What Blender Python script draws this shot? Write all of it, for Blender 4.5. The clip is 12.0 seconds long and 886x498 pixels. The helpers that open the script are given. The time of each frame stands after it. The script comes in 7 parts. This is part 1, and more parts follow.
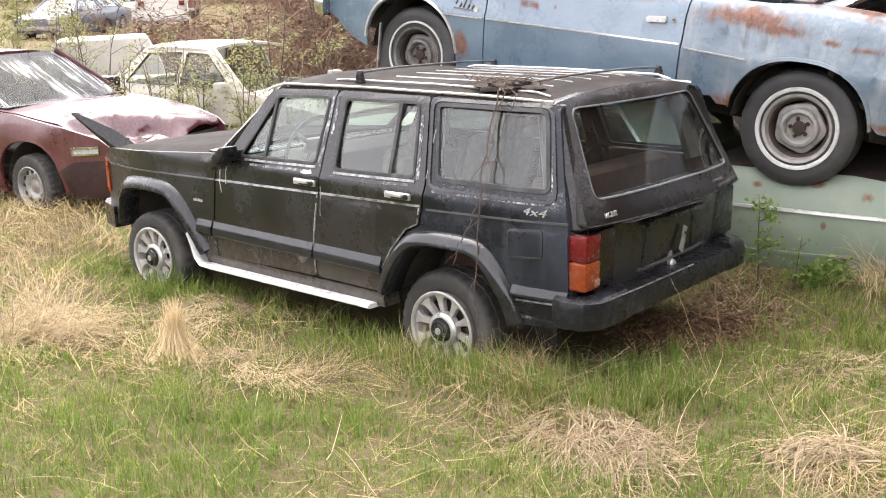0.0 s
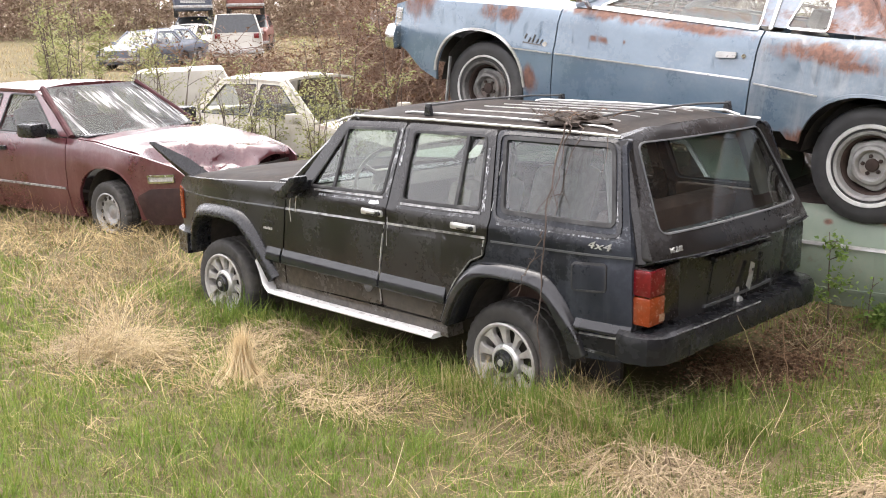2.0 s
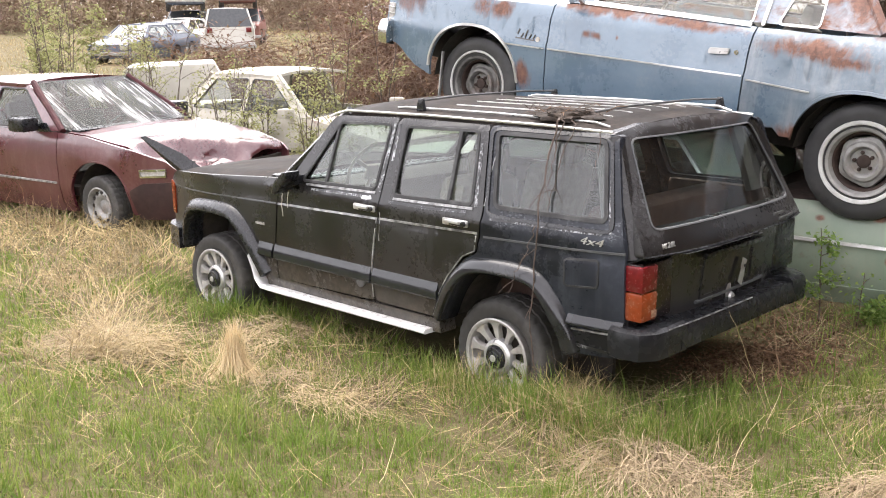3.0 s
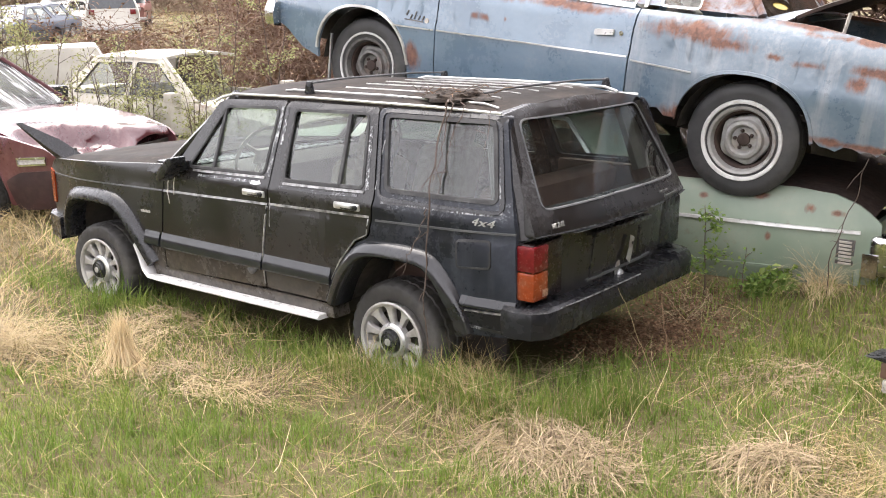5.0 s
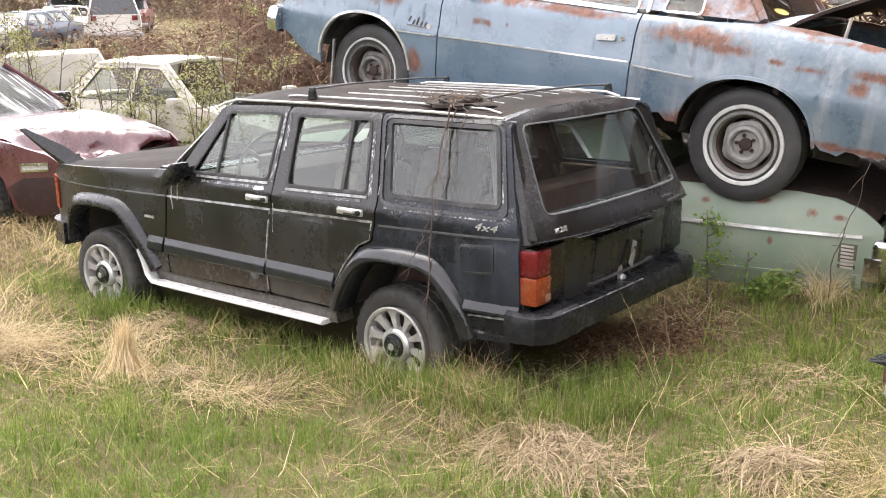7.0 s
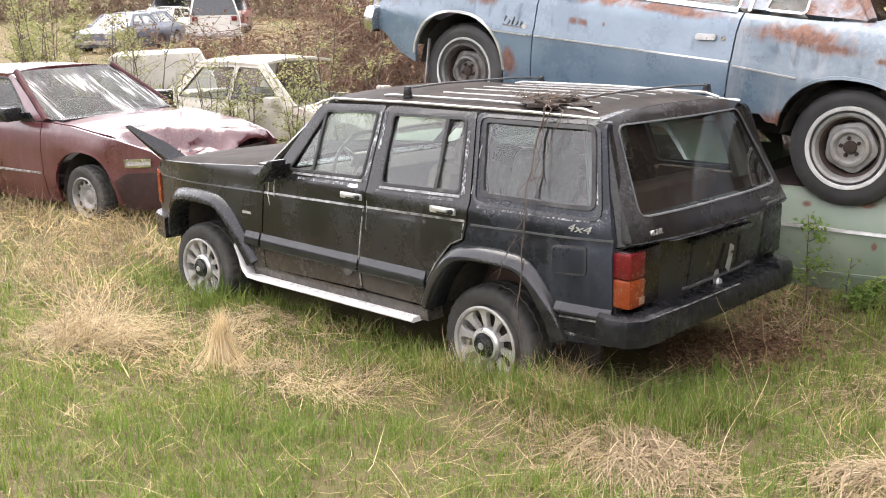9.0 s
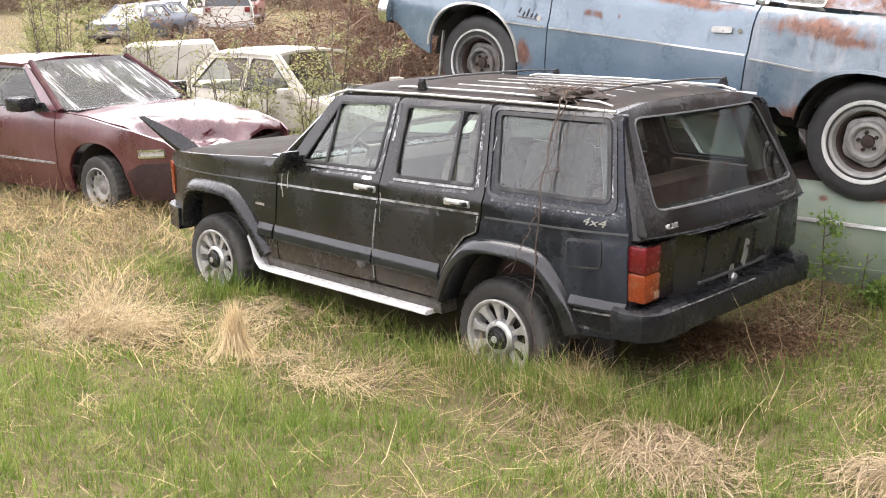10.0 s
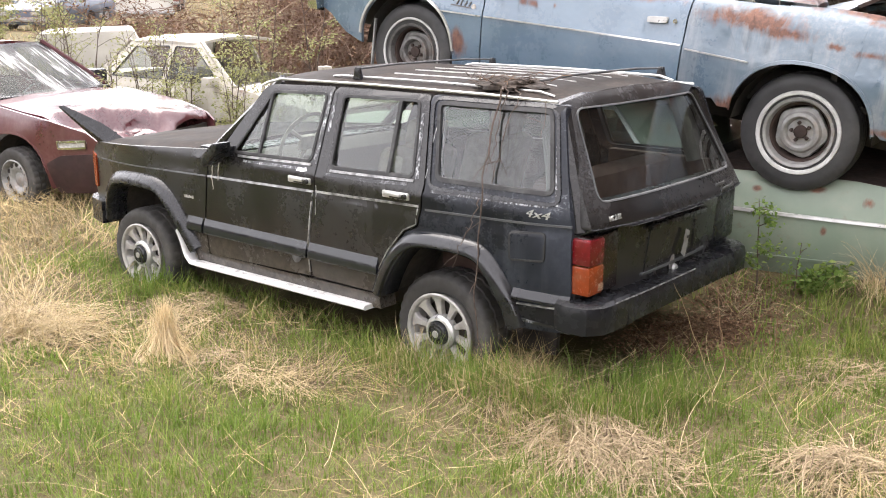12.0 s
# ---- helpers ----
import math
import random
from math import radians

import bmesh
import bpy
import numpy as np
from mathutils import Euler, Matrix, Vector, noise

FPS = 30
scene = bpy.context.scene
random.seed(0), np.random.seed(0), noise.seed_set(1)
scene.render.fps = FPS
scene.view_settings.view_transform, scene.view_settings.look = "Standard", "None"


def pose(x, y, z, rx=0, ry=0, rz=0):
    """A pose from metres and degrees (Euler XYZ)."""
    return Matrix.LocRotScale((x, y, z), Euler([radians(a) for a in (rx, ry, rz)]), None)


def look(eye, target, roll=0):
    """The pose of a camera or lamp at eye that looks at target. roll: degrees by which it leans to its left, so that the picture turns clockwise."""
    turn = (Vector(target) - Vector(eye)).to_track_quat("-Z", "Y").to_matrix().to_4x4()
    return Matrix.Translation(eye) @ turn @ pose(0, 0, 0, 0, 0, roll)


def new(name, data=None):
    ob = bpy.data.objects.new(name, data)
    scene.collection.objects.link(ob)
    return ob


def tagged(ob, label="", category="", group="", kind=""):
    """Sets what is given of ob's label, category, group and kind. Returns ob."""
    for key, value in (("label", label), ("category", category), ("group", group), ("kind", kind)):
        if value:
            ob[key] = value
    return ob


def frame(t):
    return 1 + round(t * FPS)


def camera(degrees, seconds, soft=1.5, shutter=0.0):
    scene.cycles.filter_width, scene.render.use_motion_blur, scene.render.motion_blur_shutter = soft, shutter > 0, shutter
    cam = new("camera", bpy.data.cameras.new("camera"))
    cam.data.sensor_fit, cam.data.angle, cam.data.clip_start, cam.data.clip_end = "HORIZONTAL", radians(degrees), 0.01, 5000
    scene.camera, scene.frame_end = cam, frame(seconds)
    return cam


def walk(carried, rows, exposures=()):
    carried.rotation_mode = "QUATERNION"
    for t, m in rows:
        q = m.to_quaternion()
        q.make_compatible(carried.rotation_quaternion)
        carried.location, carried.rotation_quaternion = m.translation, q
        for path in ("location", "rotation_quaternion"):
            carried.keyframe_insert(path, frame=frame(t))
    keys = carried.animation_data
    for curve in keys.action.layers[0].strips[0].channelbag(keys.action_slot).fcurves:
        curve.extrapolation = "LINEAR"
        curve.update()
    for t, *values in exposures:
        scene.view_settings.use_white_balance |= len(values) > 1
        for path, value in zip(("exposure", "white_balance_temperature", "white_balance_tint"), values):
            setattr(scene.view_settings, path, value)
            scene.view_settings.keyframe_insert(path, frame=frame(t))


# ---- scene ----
cam = camera(48.2, 12.0, 1.0)
PATH = [
    (0, (3.162, -4.446, 2.068), (1.902, -2.98, 1.552), -1.4),
    (0.5, (3.171, -4.445, 2.074), (1.919, -2.968, 1.574), -1.1),
    (1, (3.181, -4.455, 2.078), (1.91, -2.988, 1.595), -1.2),
    (1.5, (3.185, -4.468, 2.08), (1.849, -3.055, 1.615), -1.2),
    (2, (3.192, -4.474, 2.074), (1.826, -3.085, 1.624), -1.2),
    (2.5, (3.19, -4.476, 2.078), (1.82, -3.092, 1.621), -1.3),
    (3, (3.19, -4.471, 2.075), (1.836, -3.073, 1.615), -1.0),
    (5, (3.193, -4.431, 2.07), (1.999, -2.905, 1.573), -0.9),
    (5.5, (3.197, -4.44, 2.07), (2.019, -2.901, 1.576), -0.8),
    (6, (3.202, -4.445, 2.074), (2.034, -2.894, 1.595), -0.8),
    (6.5, (3.196, -4.441, 2.069), (2.034, -2.888, 1.583), -0.9),
    (7, (3.194, -4.446, 2.073), (1.997, -2.92, 1.586), -1.0),
    (7.5, (3.191, -4.449, 2.075), (1.957, -2.954, 1.582), -1.1),
    (9.5, (3.174, -4.459, 2.068), (1.827, -3.063, 1.582), -1.1),
    (10, (3.161, -4.456, 2.068), (1.814, -3.064, 1.57), -1.0),
    (10.5, (3.137, -4.454, 2.064), (1.796, -3.059, 1.556), -0.7),
    (11, (3.114, -4.443, 2.063), (1.818, -3.009, 1.55), -0.4),
    (11.5, (3.084, -4.437, 2.064), (1.82, -2.976, 1.549), -0.6),
    (12, (3.031, -4.423, 2.058), (1.8, -2.934, 1.538), -0.4),
]
walk(cam, [(t, look(eye, target, roll)) for t, eye, target, roll in PATH],
     exposures=((0, 2.79), (0.5, 2.77), (1.5, 2.66), (2.0, 2.59), (2.5, 2.62), (5, 2.69), (7.5, 2.66), (9.5, 2.68), (12, 2.71)))


# ---- light: thin bright overcast ----
world = bpy.data.worlds.new("overcast_sky")
scene.world = world
world.use_nodes = True
wn = world.node_tree
wn.nodes.clear()
sky = wn.nodes.new("ShaderNodeTexSky")
sky.sky_type = "NISHITA"
sky.sun_disc = False
sky.sun_elevation, sky.sun_rotation = radians(68), radians(300)
sky.air_density, sky.dust_density, sky.ozone_density = 1.0, 2.5, 0.6
grey = wn.nodes.new("ShaderNodeHueSaturation")
grey.inputs["Saturation"].default_value = 0.36
bg = wn.nodes.new("ShaderNodeBackground")
bg.inputs["Strength"].default_value = 0.15
wout = wn.nodes.new("ShaderNodeOutputWorld")
wn.links.new(sky.outputs[0], grey.inputs["Color"])
cloud = wn.nodes.new("ShaderNodeMix")
cloud.data_type = "RGBA"
cloud.inputs[0].default_value = 0.45
cloud.inputs[7].default_value = (4.68, 4.08, 3.98, 1)
wn.links.new(grey.outputs[0], cloud.inputs[6])
wn.links.new(cloud.outputs[2], bg.inputs["Color"])
wn.links.new(bg.outputs[0], wout.inputs["Surface"])
sun = new("sun", bpy.data.lights.new("sun", "SUN"))
sun.data.energy, sun.data.angle, sun.data.color = 0.5, radians(60), (1.0, 0.92, 0.83)
el, az = sky.sun_elevation, sky.sun_rotation
sun.matrix_world = look((30 * math.sin(az) * math.cos(el), 30 * math.cos(az) * math.cos(el), 30 * math.sin(el)), (0, 0, 0))

# ---- mesh tools ----
def finish(bm, name, sharp=32, smooth=True):
    bmesh.ops.recalc_face_normals(bm, faces=bm.faces)
    me = bpy.data.meshes.new(name)
    bm.to_mesh(me)
    bm.free()
    if smooth:
        me.polygons.foreach_set("use_smooth", [True] * len(me.polygons))
        me.set_sharp_from_angle(angle=radians(sharp))
    return me


def part(name, bm, material, parent=None, label="", sharp=32):
    """One mesh object under a thing or a part."""
    me = finish(bm, name, sharp)
    me.materials.append(material)
    ob = new(name, me)
    if parent:
        ob.parent = parent
    if label:
        tagged(ob, label)
    return ob


def root(name, m, label, category, group=""):
    ob = new(name)
    ob.empty_display_size = 0.2
    ob.matrix_world = m
    return tagged(ob, label, category, group)


def sheet(fmap, outer, holes=(), thick=0.02, us=(), vs=()):
    """A pressed panel: the outline (u, v), with holes, laid on fmap(u, v, depth) and given a thickness."""
    bm = bmesh.new()
    for loop in (outer, *holes):
        vv = [bm.verts.new((u, v, 0)) for u, v in loop]
        for a, b in zip(vv, vv[1:] + vv[:1]):
            bm.edges.new((a, b))
    bmesh.ops.triangle_fill(bm, use_beauty=True, use_dissolve=False, edges=bm.edges[:], normal=(0, 0, 1))
    for c in us:
        bmesh.ops.bisect_plane(bm, geom=bm.verts[:] + bm.edges[:] + bm.faces[:], dist=1e-5, plane_co=(c, 0, 0), plane_no=(1, 0, 0))
    for c in vs:
        bmesh.ops.bisect_plane(bm, geom=bm.verts[:] + bm.edges[:] + bm.faces[:], dist=1e-5, plane_co=(0, c, 0), plane_no=(0, 1, 0))
    flat = {v: (v.co.x, v.co.y) for v in bm.verts}
    front = bm.faces[:]
    rim = [e for e in bm.edges if len(e.link_faces) == 1]
    back = {v: bm.verts.new(fmap(*uv, thick)) for v, uv in flat.items()}
    for f in front:
        bm.faces.new([back[v] for v in reversed(f.verts)])
    for e in rim:
        a, b = e.verts
        bm.faces.new((a, b, back[b], back[a]))
    for v, uv in flat.items():
        v.co = fmap(*uv, 0.0)
    return bm


def steps(a, b, n):
    return [a + (b - a) * i / n for i in range(1, n)]


def rnd(pts, r=0.03, n=3):
    """The outline with its corners rounded; a point may carry its own radius."""
    out = []
    k = len(pts)
    for i in range(k):
        p = Vector(pts[i][:2])
        a, b = Vector(pts[i - 1][:2]) - p, Vector(pts[(i + 1) % k][:2]) - p
        rr = pts[i][2] if len(pts[i]) > 2 else r
        t = min(rr, a.length * 0.45, b.length * 0.45)
        if t < 1e-4:
            out.append(tuple(p))
            continue
        p0, p1 = p + a.normalized() * t, p + b.normalized() * t
        for j in range(n + 1):
            s = j / n
            q = p0 * (1 - s) ** 2 + p * 2 * s * (1 - s) + p1 * s * s
            out.append((q.x, q.y))
    return out


def arch(cx, cz, rx, rz, a0, a1, n=12, power=2.0):
    """Points of a wheel arch, from angle a0 to a1 in degrees, squarer with a higher power."""
    pts = []
    for i in range(n + 1):
        a = radians(a0 + (a1 - a0) * i / n)
        c, s = math.cos(a), math.sin(a)
        pts.append((cx + rx * math.copysign(abs(c) ** (2 / power), c), cz + rz * math.copysign(abs(s) ** (2 / power), s)))
    return pts


def loft(rings, closed=True, caps=True, bm=None):
    bm = bm or bmesh.new()
    vr = [[bm.verts.new(p) for p in ring] for ring in rings]
    for a, b in zip(vr, vr[1:]):
        k = len(a)
        for i in range(k if closed else k - 1):
            j = (i + 1) % k
            bm.faces.new((a[i], a[j], b[j], b[i]))
    if caps and closed:
        bm.faces.new(vr[0][::-1])
        bm.faces.new(vr[-1])
    return bm


def lathe(profile, n=32, bm=None, centre=(0, 0, 0), closed=False):
    """Turned round the y axis from points (radius, y)."""
    bm = bm or bmesh.new()
    c = Vector(centre)
    rings = []
    for i in range(n):
        a = 2 * math.pi * i / n
        rings.append([bm.verts.new(c + Vector((r * math.cos(a), y, r * math.sin(a)))) for r, y in profile])
    k = len(profile)
    for i in range(n):
        a, b = rings[i], rings[(i + 1) % n]
        for j in range(k if closed else k - 1):
            bm.faces.new((a[j], a[(j + 1) % k], b[(j + 1) % k], b[j]))
    bmesh.ops.remove_doubles(bm, verts=bm.verts, dist=1e-5)
    return bm


def block(x0, x1, y0, y1, z0, z1, bevel=0.01, bm=None, m=None, seg=2):
    bm = bm or bmesh.new()
    t = Matrix.Translation(((x0 + x1) / 2, (y0 + y1) / 2, (z0 + z1) / 2)) @ Matrix.Diagonal((x1 - x0, y1 - y0, z1 - z0, 1))
    made = bmesh.ops.create_cube(bm, size=1, matrix=(m @ t) if m else t)
    if bevel:
        es = list({e for v in made["verts"] for e in v.link_edges})
        bmesh.ops.bevel(bm, geom=es, offset=bevel, segments=seg, affect="EDGES", profile=0.6)
    return bm


def prism(pts, y0, y1, bevel=0.0, bm=None):
    """An outline in (x, z) carried from y0 to y1."""
    bm = bm or bmesh.new()
    a = [bm.verts.new((x, y0, z)) for x, z in pts]
    b = [bm.verts.new((x, y1, z)) for x, z in pts]
    k = len(pts)
    fs = [bm.faces.new(a), bm.faces.new(b[::-1])]
    for i in range(k):
        fs.append(bm.faces.new((a[i], b[i], b[(i + 1) % k], a[(i + 1) % k])))
    if bevel:
        es = list({e for f in fs for e in f.edges})
        bmesh.ops.bevel(bm, geom=es, offset=bevel, segments=2, affect="EDGES", profile=0.6)
    return bm


def tube(pts, r, n=6, bm=None, r1=None):
    """A round rod along points, tapering to r1."""
    bm = bm or bmesh.new()
    pts = [Vector(p) for p in pts]
    rings = []
    up = Vector((0.13, 0.31, 0.94))
    for i, p in enumerate(pts):
        d = (pts[min(i + 1, len(pts) - 1)] - pts[max(i - 1, 0)]).normalized()
        s = d.cross(up)
        if s.length < 0.1:
            s = d.cross(Vector((1, 0, 0)))
        s.normalize()
        t = s.cross(d)
        q = r if r1 is None else r + (r1 - r) * i / max(1, len(pts) - 1)
        rings.append([p + (s * math.cos(2 * math.pi * j / n) + t * math.sin(2 * math.pi * j / n)) * q for j in range(n)])
    return loft(rings, bm=bm)


def strip(fmap, line, half, proud, bm=None):
    """A moulding along (u, v) points on a surface, of a half height and standing proud."""
    rings = []
    k = len(line)
    for i, (u, v) in enumerate(line):
        du = Vector(line[min(i + 1, k - 1)]) - Vector(line[max(i - 1, 0)])
        nrm = Vector((-du.y, du.x)).normalized() * half
        rings.append([fmap(u - nrm.x, v - nrm.y, 0.004), fmap(u - nrm.x * 0.8, v - nrm.y * 0.8, -proud), fmap(u + nrm.x * 0.8, v + nrm.y * 0.8, -proud), fmap(u + nrm.x, v + nrm.y, 0.004)])
    return loft(rings, bm=bm)


def dense(line, step=0.08):
    out = []
    for (a, b), (c, d) in zip(line, line[1:]):
        n = max(1, int(math.hypot(c - a, d - b) / step))
        out += [(a + (c - a) * i / n, b + (d - b) * i / n) for i in range(n)]
    return out + [line[-1]]


def mirror_y(bm):
    """The same piece for the other flank."""
    for v in bm.verts:
        v.co.y = -v.co.y
    return bm


def lerp(v, xs, ys):
    return float(np.interp(v, xs, ys))

# ---- materials ----
class Mat:
    """Short hand for building a node material."""

    def __init__(self, name):
        self.m = bpy.data.materials.new(name)
        self.m.use_nodes = True
        self.t = self.m.node_tree
        self.b = self.t.nodes["Principled BSDF"]
        self.co = self.t.nodes.new("ShaderNodeTexCoord").outputs["Object"]

    def put(self, key, v):
        if hasattr(v, "links"):
            self.t.links.new(v, self.b.inputs[key])
        else:
            self.b.inputs[key].default_value = (*v, 1) if isinstance(v, tuple) and len(v) == 3 else v
        return self

    def noise(self, scale, detail=4.0, rough=0.55, stretch=None, dist=0.0):
        n = self.t.nodes.new("ShaderNodeTexNoise")
        n.inputs["Scale"].default_value, n.inputs["Detail"].default_value = scale, detail
        n.inputs["Roughness"].default_value, n.inputs["Distortion"].default_value = rough, dist
        co = self.co
        if stretch:
            mp = self.t.nodes.new("ShaderNodeMapping")
            mp.inputs["Scale"].default_value = stretch
            self.t.links.new(co, mp.inputs["Vector"])
            co = mp.outputs[0]
        self.t.links.new(co, n.inputs["Vector"])
        return n.outputs["Fac"]

    def ramp(self, v, a, b, lo=0.0, hi=1.0):
        r = self.t.nodes.new("ShaderNodeMapRange")
        r.clamp = True
        for k, x in zip(("From Min", "From Max", "To Min", "To Max"), (a, b, lo, hi)):
            r.inputs[k].default_value = x
        self.t.links.new(v, r.inputs["Value"])
        return r.outputs[0]

    def math(self, op, a, b=0.0):
        n = self.t.nodes.new("ShaderNodeMath")
        n.operation = op
        for i, v in enumerate((a, b)):
            if hasattr(v, "links"):
                self.t.links.new(v, n.inputs[i])
            else:
                n.inputs[i].default_value = v
        return n.outputs[0]

    def mix(self, f, a, b):
        n = self.t.nodes.new("ShaderNodeMix")
        n.data_type = "RGBA"
        for k, v in (("Factor", f), ("A", a), ("B", b)):
            i = [s for s in n.inputs if s.name == k and s.type == ("VALUE" if k == "Factor" else "RGBA")][0]
            if hasattr(v, "links"):
                self.t.links.new(v, i)
            else:
                i.default_value = (*v, 1) if isinstance(v, tuple) else v
        return [o for o in n.outputs if o.type == "RGBA"][0]

    def axis(self, k):
        s = self.t.nodes.new("ShaderNodeSeparateXYZ")
        self.t.links.new(self.co, s.inputs[0])
        return s.outputs[k]

    def bump(self, v, strength=0.3, dist=0.01):
        n = self.t.nodes.new("ShaderNodeBump")
        n.inputs["Strength"].default_value, n.inputs["Distance"].default_value = strength, dist
        self.t.links.new(v, n.inputs["Height"])
        self.t.links.new(n.outputs[0], self.b.inputs["Normal"])
        return self

    def island(self, key="Random Per Island"):
        n = self.t.nodes.new("ShaderNodeNewGeometry")
        return n.outputs[key]


def plain(name, col, rough=0.6, metal=0.0, var=0.25, scale=14.0, bump=0.1, dirt=None, dirty=0.35, spec=0.5):
    """A surface with grain, blotches and some dirt."""
    m = Mat(name)
    dark = tuple(c * (1 - var) for c in col)
    c = m.mix(m.ramp(m.noise(scale, 5), 0.35, 0.68), dark, col)
    if dirt:
        c = m.mix(m.ramp(m.noise(scale * 0.35, 6, 0.65), 0.5, 0.75, 0.0, dirty), c, dirt)
    m.put("Base Color", c).put("Metallic", metal).put("Specular IOR Level", spec)
    m.put("Roughness", m.ramp(m.noise(scale * 2.3, 3), 0.3, 0.7, max(0.03, rough - 0.1), min(1.0, rough + 0.12)))
    if bump:
        m.bump(m.noise(scale * 9, 3), bump, 0.003)
    return m.m


def car_paint(name, col, faded, rough=0.35, fade=0.5, dust=0.3, dust_col=(0.33, 0.30, 0.26), rust=0.0, streak=0.0, wave=0.15, coat=0.3, edge=(0.50, 0.64), spots=(), flakes=None, spec=0.5, dust_and_sheen=None):
    """Old paint: faded blotches, dust in specks, rust that eats in from patches, dents."""
    m = Mat(name)
    big, fine = m.noise(2.2, 5, 0.6), m.noise(38, 5, 0.7)
    c = m.mix(m.ramp(big, 0.40, 0.66, 0.0, fade), col, faded)
    grit = m.math("MULTIPLY", m.ramp(fine, 0.42, 0.72), m.ramp(m.noise(4.5, 5, 0.65), 0.42, 0.66))
    c = m.mix(m.math("MULTIPLY", grit, dust), c, dust_col)
    r = m.ramp(m.math("ADD", big, m.math("MULTIPLY", fine, 0.4)), 0.45, 0.9, rough, min(1.0, rough + 0.3))
    if flakes:
        z0, z1, amount, pale, lo = flakes
        patch = m.ramp(m.noise(5.5, 4, 0.6), lo, lo + 0.12)
        chip = m.ramp(m.noise(48, 6, 0.75, (1.0, 1.0, 1.6), 0.5), 0.54, 0.60)
        f0 = m.math("MULTIPLY", m.math("MULTIPLY", patch, chip), m.ramp(m.axis(2), z0, z1, 0.0, amount))
        c = m.mix(f0, c, pale)
        r = m.math("MAXIMUM", r, m.math("MULTIPLY", f0, 0.8))
    # low dust together with the ground's pale reflection, painted in towards the foot
    if dust_and_sheen:
        hi, lo, amount = dust_and_sheen
        pale_low = m.math("MULTIPLY", m.ramp(m.noise(26, 6, 0.7), 0.20, 0.75), m.ramp(m.math("ADD", m.axis(2), m.math("MULTIPLY", m.noise(3.5, 4), 0.2)), lo + 0.1, hi + 0.1, amount, 0.0))
        c = m.mix(pale_low, c, (0.24, 0.205, 0.165))
    if streak:
        s = m.noise(9, 4, 0.6, (1.6, 1.6, 0.12))
        c = m.mix(m.ramp(s, 0.52, 0.72, 0.0, streak), c, dust_col)
    if rust:
        e = m.math("ADD", m.math("MULTIPLY", m.noise(1.5, 6, 0.68, None, 0.3), 0.75), m.math("MULTIPLY", m.noise(21, 5, 0.7), 0.25))
        f = m.ramp(e, edge[0], edge[1], 0.0, rust)
        if spots:
            px, pz = m.axis(0), m.axis(2)
            ragged = m.math("MULTIPLY", m.math("SUBTRACT", m.noise(7, 6, 0.66, (1.3, 1.3, 0.6), 0.5), 0.46), 3.0)
        for sx, sz, rx, rz in spots:
            u, v = m.math("DIVIDE", m.math("SUBTRACT", px, sx), rx), m.math("DIVIDE", m.math("SUBTRACT", pz, sz), rz)
            q = m.math("ADD", m.math("SQRT", m.math("ADD", m.math("MULTIPLY", u, u), m.math("MULTIPLY", v, v))), ragged)
            f = m.math("MAXIMUM", f, m.ramp(q, 1.3, 0.55, 0.0, 0.93))
        rc = m.mix(m.ramp(m.noise(27, 5, 0.7), 0.35, 0.65), (0.095, 0.045, 0.032), (0.20, 0.092, 0.056))
        c = m.mix(f, c, rc)
        r = m.math("MAXIMUM", r, m.math("MULTIPLY", f, 0.85))
        m.put("Coat Weight", m.ramp(f, 0.0, 0.5, coat, 0.0))
    else:
        m.put("Coat Weight", coat)
    m.put("Base Color", c).put("Roughness", r).put("Coat Roughness", 0.12).put("Specular IOR Level", spec)
    n = m.math("ADD", m.noise(3.5, 3), m.math("MULTIPLY", fine, 0.03))
    return m.bump(n, wave, 0.05).m


def sheen(m, r0):
    """Mirror strength of a pane: r0 face on, rising towards grazing view."""
    w = m.t.nodes.new("ShaderNodeLayerWeight")
    w.inputs[0].default_value = 0.5
    return m.math("ADD", m.math("MULTIPLY", m.math("POWER", w.outputs["Facing"], 4.0), 1 - r0), r0)


def glass(name, tint=(0.75, 0.8, 0.78), dust=0.3, dust_col=(0.42, 0.41, 0.38), rough=0.03, scale=7.0, lo=0.35, r0=0.05):
    """Glass that shows a film of dust."""
    m = Mat(name)
    t = m.t
    clear = t.nodes.new("ShaderNodeBsdfTransparent")
    clear.inputs[0].default_value = (*tint, 1)
    gloss = t.nodes.new("ShaderNodeBsdfGlossy")
    gloss.inputs["Roughness"].default_value = rough
    shine = sheen(m, r0)
    a = t.nodes.new("ShaderNodeMixShader")
    t.links.new(shine, a.inputs[0])
    t.links.new(clear.outputs[0], a.inputs[1])
    t.links.new(gloss.outputs[0], a.inputs[2])
    film = t.nodes.new("ShaderNodeBsdfDiffuse")
    film.inputs[0].default_value = (*dust_col, 1)
    b = t.nodes.new("ShaderNodeMixShader")
    f = m.math("ADD", m.math("MULTIPLY", m.noise(scale, 5, 0.6), 0.7), m.math("MULTIPLY", m.noise(scale * 14, 4, 0.7), 0.3))
    t.links.new(m.ramp(f, lo, 0.72, dust * 0.45, dust), b.inputs[0])
    t.links.new(a.outputs[0], b.inputs[1])
    t.links.new(film.outputs[0], b.inputs[2])
    out = [n for n in t.nodes if n.type == "OUTPUT_MATERIAL"][0]
    t.links.new(b.outputs[0], out.inputs["Surface"])
    t.nodes.remove(m.b)
    return m.m


